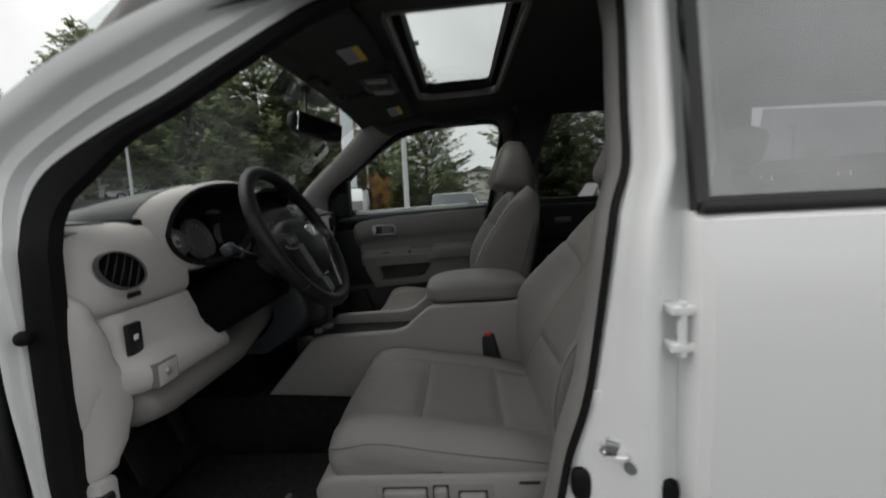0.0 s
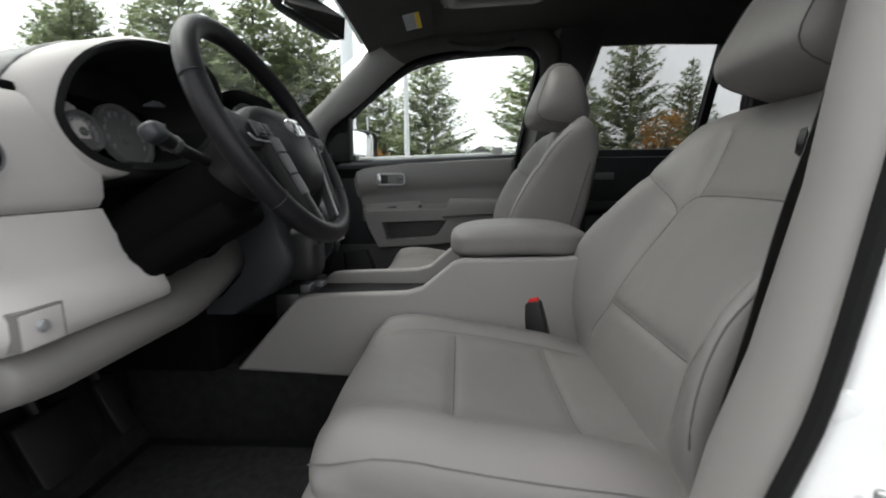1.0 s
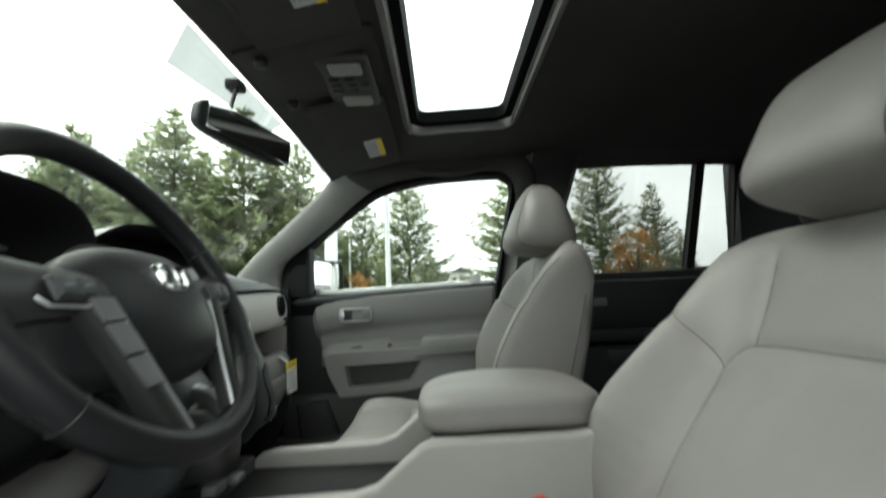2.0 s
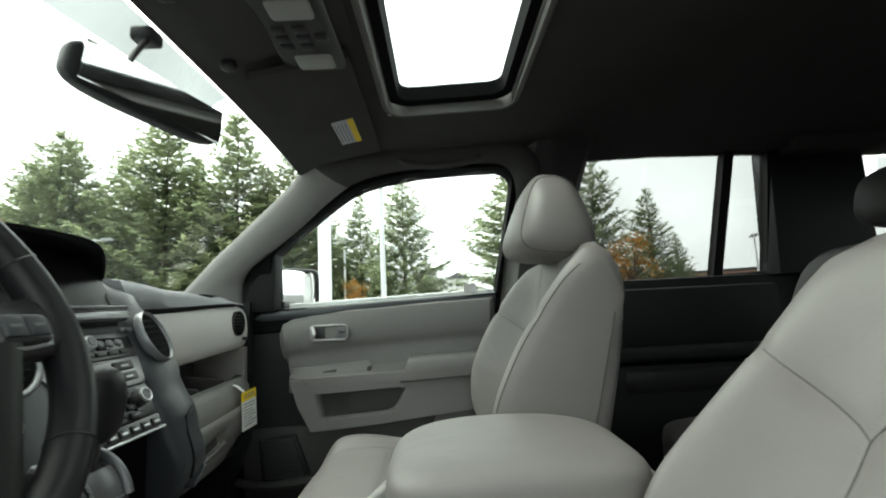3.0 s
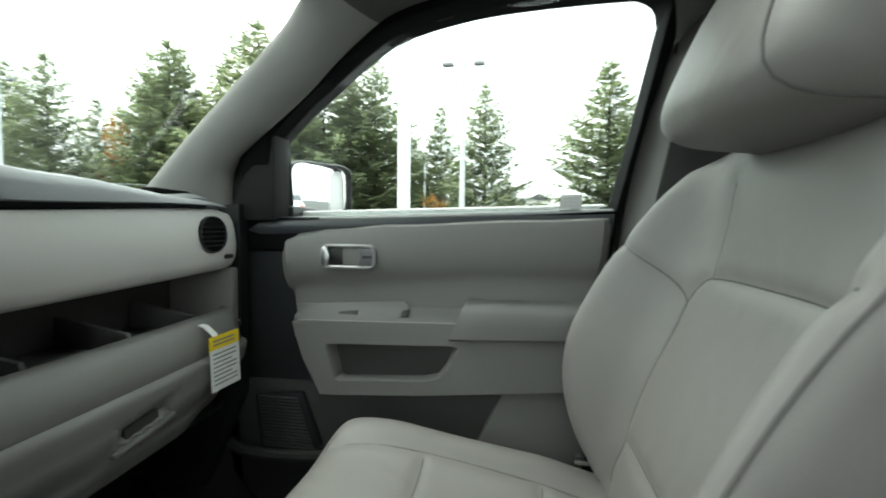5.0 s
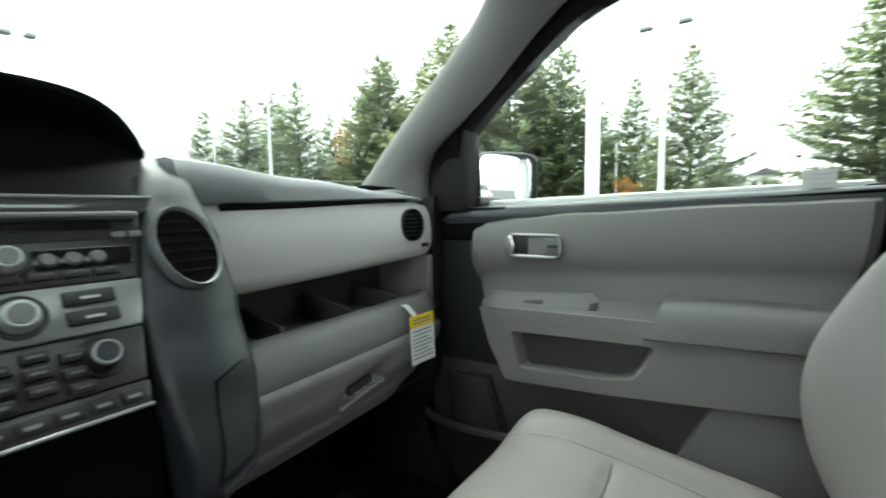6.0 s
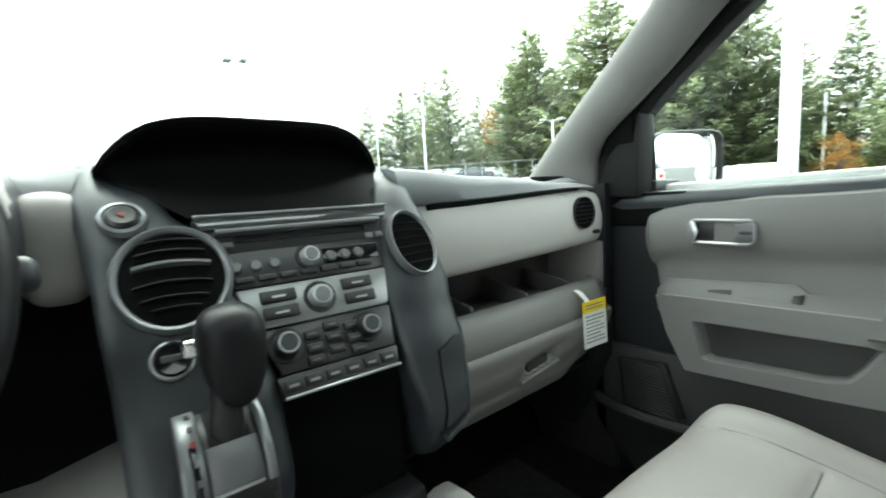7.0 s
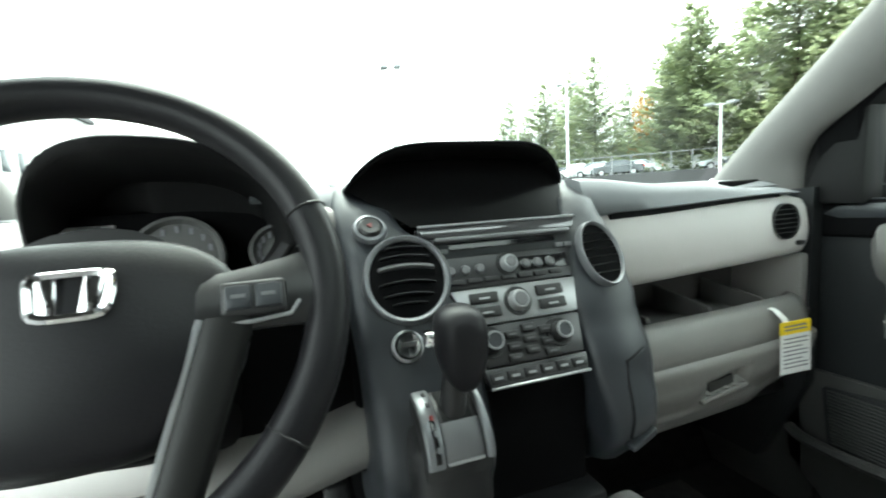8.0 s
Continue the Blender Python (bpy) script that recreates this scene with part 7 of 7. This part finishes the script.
for x, y in ((-0.345, 0.022), (-0.345, 0.045), (-0.345, 0.068), (-0.312, 0.022), (-0.312, 0.045), (-0.312, 0.068), (-0.283, 0.045)):
    part("switch", box(x - 0.011, x + 0.011, y - 0.009, y + 0.009, 1.636, 1.650, 0.003, 2), BLACK_PLASTIC, over)
for y in (-0.09, 0.085):
    part("visor_clip", pillow((-0.452, y, 1.622), (0.026, 0.020, 0.022), 3, 5), BLACK_PLASTIC, over)


# ---- outside ----
ASPHALT = mat("asphalt", (0.055, 0.055, 0.057), 0.85, vary=0.25, scale=0.6, bump=0.5, grain=60)
CONCRETE = mat("pale_concrete", (0.42, 0.42, 0.41), 0.8, vary=0.12, scale=2, bump=0.3, grain=60)
PYLON_PAINT = mat("pale_pylon_paint", (0.74, 0.77, 0.80), 0.45, vary=0.05, scale=2, bump=0)
POLE_PAINT = mat("grey_pole_paint", (0.60, 0.61, 0.62), 0.45, vary=0.05, scale=2, bump=0)
LAMP_GREY = mat("grey_lamp_head", (0.30, 0.31, 0.32), 0.5, vary=0.08, bump=0)
BARK = mat("fir_bark", (0.09, 0.065, 0.05), 0.9, vary=0.3, scale=6, bump=0.6, grain=30)
ROOF = mat("dark_roof_shingle", (0.07, 0.07, 0.075), 0.85, vary=0.2, scale=3, bump=0.3, grain=20)
SIDING = mat("pale_siding", (0.55, 0.54, 0.50), 0.7, vary=0.08, scale=2, bump=0.1, grain=20)
BRICK = mat("brown_brick", (0.26, 0.15, 0.11), 0.85, vary=0.2, scale=4, bump=0.3, grain=15)
FAR_GLASS = mat("dark_window_glass", (0.05, 0.06, 0.07), 0.1, vary=0.1, bump=0)
CAR_SILVER = mat("silver_car_paint", (0.50, 0.54, 0.55), 0.25, metal=0.3, vary=0.03, bump=0, coat=0.5)
CAR_WHITE = mat("white_van_paint", (0.75, 0.75, 0.74), 0.3, vary=0.03, bump=0, coat=0.4)
CAR_DARK = mat("dark_car_paint", (0.05, 0.06, 0.07), 0.25, vary=0.05, bump=0, coat=0.5)
CAR_RED = mat("red_car_paint", (0.35, 0.03, 0.03), 0.25, vary=0.05, bump=0, coat=0.5)


def leaf_mat(name, a, b):
    """Foliage whose clumps differ in colour."""
    m = bpy.data.materials.new(name)
    m.use_nodes = True
    n, l = m.node_tree.nodes, m.node_tree.links
    p = n["Principled BSDF"]
    p.inputs["Roughness"].default_value, p.inputs["Specular IOR Level"].default_value = 0.75, 0.2
    g, r, w = n.new("ShaderNodeNewGeometry"), n.new("ShaderNodeValToRGB"), n.new("ShaderNodeTexNoise")
    w.inputs["Scale"].default_value = 0.5
    mixn = n.new("ShaderNodeMath")
    mixn.operation = "MULTIPLY_ADD"
    mixn.inputs[1].default_value, mixn.inputs[2].default_value = 0.6, 0.0
    addn = n.new("ShaderNodeMath")
    l.new(g.outputs["Random Per Island"], mixn.inputs[0])
    half = n.new("ShaderNodeMath")
    half.operation = "MULTIPLY"
    half.inputs[1].default_value = 0.5
    l.new(w.outputs[0], half.inputs[0])
    l.new(mixn.outputs[0], addn.inputs[0])
    l.new(half.outputs[0], addn.inputs[1])
    r.color_ramp.elements[0].color, r.color_ramp.elements[1].color = (*a, 1), (*b, 1)
    r.color_ramp.elements[0].position, r.color_ramp.elements[1].position = 0.2, 0.85
    l.new(addn.outputs[0], r.inputs[0])
    l.new(r.outputs[0], p.inputs["Base Color"])
    thin, both = n.new("ShaderNodeBsdfTranslucent"), n.new("ShaderNodeMixShader")
    both.inputs[0].default_value = 0.6
    l.new(r.outputs[0], thin.inputs["Color"])
    l.new(p.outputs[0], both.inputs[1])
    l.new(thin.outputs[0], both.inputs[2])
    l.new(both.outputs[0], n["Material Output"].inputs["Surface"])
    return m


FIR = leaf_mat("fir_needles", (0.212, 0.255, 0.155), (0.340, 0.380, 0.215))
AUTUMN = leaf_mat("orange_leaves", (0.30, 0.14, 0.045), (0.50, 0.29, 0.09))
GREEN_LEAF = leaf_mat("green_leaves", (0.05, 0.075, 0.02), (0.12, 0.14, 0.04))

whole("ground", sheet(lambda u, v: (lerp(-1500, 1500, u), lerp(-1500, 1500, v), 0.0), 4, 4), ASPHALT, "grey asphalt of a large car park", "ground", kind="structure")


def mesh_from(verts, faces):
    me = bpy.data.meshes.new("made")
    me.from_pydata(verts, [], faces)
    bm = bmesh.new()
    bm.from_mesh(me)
    bpy.data.meshes.remove(me)
    return bm


def fir(h, r, seed, material, sparse=1.0, droop=0.22, label="tall green fir tree at the edge of the car park"):
    """A conifer: tapered trunk, tiers of rising boughs, each feathered with many short needle sprays."""
    rng = random.Random(seed)
    t = thing("fir_tree", (0, 0, 0), label, "tree", "firs round the car park")
    part("trunk", tube([(0.02 * h * 0.05 * math.sin(k), 0, h * k / 8) for k in range(9)], [0.015 * h * (1 - k / 8.3) for k in range(9)], 8), BARK, t)
    verts, faces = [], []

    def spray(x, y, z, dx, dy, dz, w):
        """One kite-shaped spray from a place along a way, with its width across and hanging."""
        n = math.hypot(dx, dy) + 1e-6
        px, py = -dy / n * w, dx / n * w
        hang = rng.uniform(-0.8, 0.3) * w
        b = len(verts)
        verts.extend([(x, y, z), (x + dx * 0.45 + px, y + dy * 0.45 + py, z + dz * 0.45 + hang), (x + dx, y + dy, z + dz), (x + dx * 0.55 - px, y + dy * 0.55 - py, z + dz * 0.55 - 0.4 * w)])
        faces.append((b, b + 1, b + 2, b + 3))

    tiers = int(h * 2.3)
    bulge = [rng.uniform(0.72, 1.15) for _ in range(60)]
    for i in range(tiers):
        s = 0.04 + 0.95 * i / tiers
        reach = r * min(1.0, 0.60 + 2.4 * s) * (1 - s) ** 0.92 + 0.18
        n = max(4, int((6 + 7 * (1 - s)) * sparse))
        a0 = rng.random() * 6.283
        for b in range(n):
            a = (a0 + 6.283 * (b + rng.uniform(-0.4, 0.4)) / n) % 6.283
            if rng.random() < 0.10:
                continue
            L = reach * rng.uniform(0.70, 1.08) * bulge[int(a / 6.283 * 10) % 10 + 10 * int(s * 5.99)]
            z0 = h * s + rng.uniform(-0.35, 0.35) - 0.10 * L
            up = rng.uniform(0.10, 0.34) + 0.35 * s
            ca, sa = math.cos(a), math.sin(a)
            steps = max(3, int(L / 0.36))
            for k in range(steps):
                q = (k + rng.uniform(0.2, 0.95)) / steps
                rad = L * q
                z = z0 + L * (up * q - droop * q * (1 - 0.8 * q))
                spread = (0.25 + 0.80 * math.sin(math.pi * min(1, 0.12 + 0.85 * (1 - q)))) * min(1.0, L / 2.4)
                for side in (-1, 1):
                    for twig in range(2 if q < 0.35 else 3):
                        ln = rng.uniform(0.40, 1.0) * (0.30 + spread * 0.62)
                        th = a + side * rng.uniform(0.15, 1.2)
                        o = rng.uniform(-0.20, 0.20)
                        spray(ca * (rad + o), sa * (rad + o), z + rng.uniform(-0.10, 0.12), math.cos(th) * ln, math.sin(th) * ln, rng.uniform(-0.42, 0.25) * ln, rng.uniform(0.09, 0.17))
            spray(ca * L * 0.92, sa * L * 0.92, z0 + L * (up * 0.92 - droop * 0.24), ca * 0.5, sa * 0.5, 0.08, 0.11)
    for k in range(9):
        a = 6.283 * k / 9
        spray(0, 0, h * (0.955 + 0.005 * k), 0.20 * math.cos(a), 0.20 * math.sin(a), 0.35, 0.07)
    part("crown", mesh_from(verts, faces), material, t)
    return t


def broad(h, r, seed, material, label):
    """A broadleaf tree: trunk, limbs and a cloud of small leaves with gaps."""
    rng = random.Random(seed)
    t = thing("broadleaf_tree", (0, 0, 0), label, "tree", "autumn trees")
    bms = [tube([(0, 0, 0), (0.05, 0, h * 0.3), (0, 0.05, h * 0.6)], [0.02 * h, 0.015 * h, 0.008 * h], 8)]
    cl = []
    for k in range(26):
        a, e = rng.random() * 6.28, rng.uniform(0.3, 1.0)
        p = Vector((math.cos(a) * r * rng.uniform(0.25, 0.9) * (1.15 - e * 0.6), math.sin(a) * r * rng.uniform(0.25, 0.9) * (1.15 - e * 0.6), h * e))
        cl.append(p)
        bms.append(tube([(0, 0, h * 0.3), Vector((0, 0, h * 0.45)).lerp(p, 0.5), p], [0.008 * h, 0.005 * h, 0.002 * h], 5))
    part("trunk", joined(*bms), BARK, t)
    verts, faces = [], []
    for p in cl:
        rr = r * rng.uniform(0.22, 0.50)
        for k in range(70):
            d = Vector((rng.gauss(0, 1), rng.gauss(0, 1), rng.gauss(0, 0.8))).normalized() * rr * rng.random() ** 0.6
            q = p + d
            u = Vector((rng.gauss(0, 1), rng.gauss(0, 1), rng.gauss(0, 1))).normalized()
            v = u.orthogonal().normalized()
            s = rng.uniform(0.08, 0.17)
            base = len(verts)
            verts += [q - u * s, q + v * s * 0.6, q + u * s, q - v * s * 0.6]
            faces.append((base, base + 1, base + 2, base + 3))
    part("crown", mesh_from([tuple(v) for v in verts], faces), material, t)
    return t


def bearing(az, d, z=0.0):
    """A place d metres off, az degrees from straight ahead of the car towards its passenger side."""
    return Vector((-d * math.cos(radians(az)), d * math.sin(radians(az)), z))


firs = [fir(20, 9.6, 3, FIR), fir(20, 8.8, 11, FIR, 0.95), fir(20, 8.0, 23, FIR, 0.95, 0.30), fir(20, 9.6, 37, FIR, 0.85, 0.34, "fir tree with open boughs beyond the rear window")]
# azimuth, height angle, distance, kind, width
ROW = ((24.5, 7.0, 75, 0, 0.9), (28.0, 11.0, 62, 2, 1.1), (32.3, 12.6, 58, 1, 1.15), (35.4, 13.6, 64, 0, 0.9), (38.1, 14.9, 52, 1, 0.95), (42.0, 11.6, 60, 2, 1.0), (46.6, 15.0, 56, 1, 1.0),
       (49.3, 17.7, 50, 0, 0.95), (53.6, 16.5, 54, 1, 1.1), (57.4, 21.5, 46, 0, 1.05), (60.6, 17.5, 52, 1, 1.0), (64.8, 22.6, 44, 2, 1.1), (68.4, 17.0, 46, 1, 1.1), (71.2, 19.4, 44, 0, 0.95), (74.6, 14.0, 48, 1, 1.1),
       (79.7, 14.3, 42, 2, 0.95), (85.4, 16.8, 36, 1, 0.95), (82.6, 8.0, 52, 0, 0.9), (77.0, 9.0, 56, 0, 1.0), (88.4, 6.0, 60, 1, 1.0), (48.2, 18.3, 48, 1, 0.95), (100.6, 18.3, 38, 2, 1.25), (104.0, 14.0, 44, 1, 1.1), (110.6, 17.5, 34, 3, 0.85),
       (116.8, 12.1, 42, 1, 0.85), (119.4, 6.5, 50, 2, 0.9), (62.6, 12.0, 60, 1, 1.2), (51.4, 12.0, 62, 0, 1.2), (55.5, 13.0, 62, 2, 1.3), (67.0, 13.0, 58, 0, 1.2))
rng = random.Random(5)
used = set()
for az, el, d, kind, wide in ROW:
    h = d * math.tan(radians(el)) * 1.05 + 1.3
    k = h / 20
    m = Matrix.Translation(bearing(az, d)) @ Matrix.Rotation(rng.random() * 6.28, 4, "Z") @ Matrix.Diagonal((k * wide, k * wide, k, 1))
    if kind in used:
        ob = copy_thing(firs[kind], Matrix())
        ob.matrix_basis = m
    else:
        used.add(kind)
        firs[kind].matrix_basis = m
oranges = [broad(7, 3.0, 2, AUTUMN, "orange autumn tree between the firs"), broad(5, 3.0, 9, GREEN_LEAF, "small green broadleaf tree")]
for i, (az, el, d, k) in enumerate(((43.8, 12.0, 66, 0), (78.7, 4.2, 40, 0), (114.4, 8.5, 36, 0), (129.0, 3.9, 70, 0), (81.5, 3.2, 44, 1), (88.0, 2.6, 60, 1), (98.5, 3.2, 55, 1))):
    d *= 0.80
    h = d * math.tan(radians(el * 0.85)) + 1.1
    src = oranges[k]
    m = Matrix.Translation(bearing(az, d)) @ Matrix.Rotation(i * 1.7, 4, "Z") @ Matrix.Diagonal((h / (7, 5)[k] * (0.5 if i == 0 else 1.0),) * 2 + (h / (7, 5)[k], 1))
    if i in (0, 4):
        src.matrix_basis = m
    else:
        ob = copy_thing(src, Matrix())
        ob.matrix_basis = m


# lamp poles
def lamp_pole(az, d, el, r, heads=2, gap=0.9, turn=0.0, label="white car park lamp pole with two box heads"):
    top = d * math.tan(radians(el)) + 1.25
    p = bearing(az, d)
    t = thing("lamp_pole", p, label, "lamp pole", "car park lamp poles")
    part("pole", tube([p, p + Vector((0, 0, top))], [r, r * 0.75], 12), POLE_PAINT, t)
    part("foot", lathe([(0, 0.5), (r * 2.0, 0.5), (r * 2.1, 0.0), (0, 0)], p, (0, 0, 1), 16), CONCRETE, t)
    side = Vector((math.cos(radians(turn)), math.sin(radians(turn)), 0))
    for s in ((1, -1) if heads == 2 else (1,)):
        c = p + side * gap * s + Vector((0, 0, top))
        part("arm", tube([p + Vector((0, 0, top - 0.1)), c], 0.04, 6), POLE_PAINT, t)
        part("lamp_head", box(c.x - 0.32, c.x + 0.32, c.y - 0.22, c.y + 0.22, c.z - 0.09, c.z + 0.09, 0.04), LAMP_GREY, t)


lamp_pole(82.4, 25.2, 19.7, 0.17)
lamp_pole(34.8, 45, 12.6, 0.16, gap=0.7, turn=70)
lamp_pole(51.0, 38, 8.4, 0.12, gap=0.7, turn=40)
lamp_pole(28.8, 52, 8.1, 0.12, turn=70)
lamp_pole(12.9, 30, 16.2, 0.10, gap=0.45, turn=70)
lamp_pole(126.9, 55, 5.6, 0.12, turn=60)
lamp_pole(105.0, 40, 6.8, 0.10)
flag = thing("flag_pole", bearing(77.6, 40), "thin white pole before the firs", "pole")
part("pole", tube([bearing(77.6, 40), bearing(77.6, 40, 6.6)], [0.11, 0.09], 10), POLE_PAINT, flag)
sign = thing("sign_pylon", (-4.85, 17.66, 0), "thick pale blue-white steel pylon in the car park", "pylon")
part("post", tube([(-4.85, 17.66, 0), (-4.85, 17.66, 9.0)], 0.27, 20), PYLON_PAINT, sign)
part("collar", lathe([(0, 0.4), (0.42, 0.4), (0.45, 0.0), (0, 0)], (-4.85, 17.66, 0), (0, 0, 1), 20), CONCRETE, sign)


# parked cars, built once and repeated
def parked(paint, label, tall=0.0):
    c = thing("parked_car", (0, 0, 0), label, "car", "parked cars")
    body = [(-2.2, 0.35), (-2.25, 0.62), (-2.1, 0.80), (-1.25, 0.92), (-0.55, 1.38 + tall), (0.75, 1.42 + tall), (1.55, 1.00 + tall * 0.8), (2.15, 0.92 + tall * 0.6), (2.25, 0.55), (2.15, 0.32)]
    rings = []
    for y, kx, kz in ((-0.86, 0.97, 0.0), (-0.80, 1.0, 0.3), (-0.62, 1.0, 1.0), (0.0, 1.0, 1.04), (0.62, 1.0, 1.0), (0.80, 1.0, 0.3), (0.86, 0.97, 0.0)):
        rings.append([Vector((x * kx, y, z if z < 0.95 else lerp(0.93, z, kz))) for x, z in body])
    part("body", loft(rings), paint, c, angle=30)
    gl = [(-1.18, 0.95), (-0.58, 1.34 + tall), (0.72, 1.37 + tall), (1.42, 1.02 + tall * 0.8)]
    for sy in (1, -1):
        part("side_window", mesh_from([(x, sy * lerp(0.835, 0.655, (z - 0.95) / 0.42), z) for x, z in gl], [(0, 1, 2, 3)]), FAR_GLASS, c)
    part("windscreen", mesh_from([(-1.22, -0.70, 0.965), (-1.22, 0.70, 0.965), (-0.60, 0.60, 1.385 + tall), (-0.60, -0.60, 1.385 + tall)], [(0, 1, 2, 3)]), FAR_GLASS, c)
    part("rear_window", mesh_from([(1.53, -0.66, 1.045 + tall * 0.8), (1.53, 0.66, 1.045 + tall * 0.8), (0.82, 0.60, 1.425 + tall), (0.82, -0.60, 1.425 + tall)], [(0, 1, 2, 3)]), FAR_GLASS, c)
    for x in (-1.35, 1.35):
        for y in (-0.80, 0.80):
            w = part("wheel", lathe([(0, 0.09), (0.20, 0.09), (0.22, 0.10), (0.32, 0.10), (0.33, 0.06), (0.33, -0.06), (0, -0.06)], (x, y, 0.33), (0, 1 if y > 0 else -1, 0), 20), RUBBER, c)
            part("rim", lathe([(0, 0.105), (0.19, 0.10), (0.20, 0.085), (0, 0.085)], (x, y, 0.33), (0, 1 if y > 0 else -1, 0), 16), SILVER, w)
    for y in (-0.62, 0.62):
        part("headlight", box(-2.22, -2.10, y - 0.16, y + 0.16, 0.62, 0.74, 0.03), PAPER, c)
        part("tail_light", box(2.04, 2.268, y - 0.17, y + 0.17, 0.68, 0.90, 0.03), RED, c)
    return c


stock = [parked(CAR_SILVER, "silver parked saloon car"), parked(CAR_DARK, "dark parked saloon car"), parked(CAR_WHITE, "white parked estate car", 0.15), parked(CAR_RED, "red parked saloon car")]
LOT = [(0, -0.3, 12.6, 92, 0), (2, -4.6, 13.4, 90, 0), (1, -7.6, 14.0, 91, 0), (3, -10.9, 14.2, 88, 0), (2, 5.4, 15.0, 90, 0), (0, 8.6, 15.2, 90, 0), (2, 10.2, 1.45, 180, 0)]
for i in range(12):
    p = bearing(lerp(29, 54, i / 11), 46 + 3 * math.sin(i))
    LOT.append(((0, 2, 1, 2, 0, 1)[i % 6], p.x, p.y, 40 + 8 * (i % 3), 2.3))
for i in range(5):
    p = bearing(lerp(118, 134, i / 4), 52)
    LOT.append(((i + 1) % 4, p.x, p.y, 80, 0))
seen_kinds = set()
for k, x, y, rz, z in LOT:
    m = pose(x, y, z, 0, 0, rz)
    if k in seen_kinds:
        copy_thing(stock[k], m)
    else:
        seen_kinds.add(k)
        stock[k].matrix_basis = m

# raised upper lot with a rail fence, ahead on the passenger side
bank = prism([tuple(bearing(a, d).xy) for a, d in ((20, 40), (58, 40), (58, 90), (20, 90))], "z", 0.0, 2.3, 0.0)
whole("upper_lot", bank, ASPHALT, "raised asphalt terrace beyond the lower car park", "terrace", kind="structure")
fence = thing("rail_fence", bearing(40, 42, 2.3), "pale grey wire fence along the upper lot", "fence")
last = None
for i in range(15):
    p = bearing(lerp(27, 57, i / 14), 42, 2.3)
    part("post", tube([p, p + Vector((0, 0, 1.75))], 0.045, 6), LAMP_GREY, fence)
    if last is not None:
        for z, r in ((0.12, 0.012), (0.9, 0.010), (1.7, 0.030)):
            part("rail", tube([last + Vector((0, 0, z)), p + Vector((0, 0, z))], r, 6), LAMP_GREY, fence)
    last = p


# houses and low buildings
def building(name, az, d, w, dep, h, base, roof_h, wall, label, cols, rows_n, turn):
    b = thing(name, bearing(az, d), label, "building")
    m = Matrix.Translation(bearing(az, d, base)) @ Matrix.Rotation(radians(turn), 4, "Z")

    def add(n, bm, mt, par, lab=""):
        bm.transform(m)
        return part(n, bm, mt, par, lab)
    add("wall", box(-w / 2, w / 2, -dep / 2, dep / 2, -base, h, 0.02), wall, b)
    if roof_h:
        add("roof", prism([(-w / 2 - 0.5, h - 0.1), (w / 2 + 0.5, h - 0.1), (0, h + roof_h)], "y", -dep / 2 - 0.5, dep / 2 + 0.5, 0.02), ROOF, b)
    else:
        add("roof", box(-w / 2 - 0.2, w / 2 + 0.2, -dep / 2 - 0.2, dep / 2 + 0.2, h, h + 0.35, 0.03), ROOF, b)
    for i in range(cols):
        for j in range(rows_n):
            x = lerp(-w / 2, w / 2, (i + 0.5) / cols)
            z = lerp(0.3, h - 0.4, (j + 0.55) / rows_n)
            win = add("window", box(x - w / cols * 0.30, x + w / cols * 0.30, -dep / 2 - 0.06, -dep / 2 + 0.02, z - 0.7, z + 0.7, 0.02), PAPER, b)
            add("pane", box(x - w / cols * 0.25, x + w / cols * 0.25, -dep / 2 - 0.09, -dep / 2 - 0.05, z - 0.58, z + 0.58, 0.01), FAR_GLASS, win)
    return b


building("house", 92.4, 140, 7, 7, 4.4, 4.6, 1.8, SIDING, "far pale house with a dark gabled roof", 3, 1, 2)
building("house", 90.4, 165, 8, 7, 4.2, 4.6, 1.8, SIDING, "far pale house among trees", 3, 1, -4)
building("low_building", 124.5, 90, 30, 12, 4.2, 0.0, 0, BRICK, "low brown brick building with a flat roof", 10, 1, -34)
building("dealer_building", -32.0, 37.7, 17, 12, 8.2, 0.0, 0, CAR_WHITE, "white dealership building with a row of upper windows", 11, 1, 180)

# sticker on the lower corner of the passenger window
stk = thing("window_sticker", (0.0, 0.81, 1.24), "small white paper sticker on the window glass", "sticker")
part("paper", sheet(lambda u, v: (lerp(-0.030, 0.012, u), lean(lerp(1.232, 1.258, v)) - 0.002, lerp(1.232, 1.258, v)), 1, 1, 0.0006), PAPER, stk)
for k in range(3):
    part("print", sheet(lambda u, v: (lerp(-0.026, 0.006, u), lean(1.236 + k * 0.007) - 0.0035, 1.236 + k * 0.007 + 0.0014 * v), 1, 1, 0.0004), POLE_PAINT, stk)
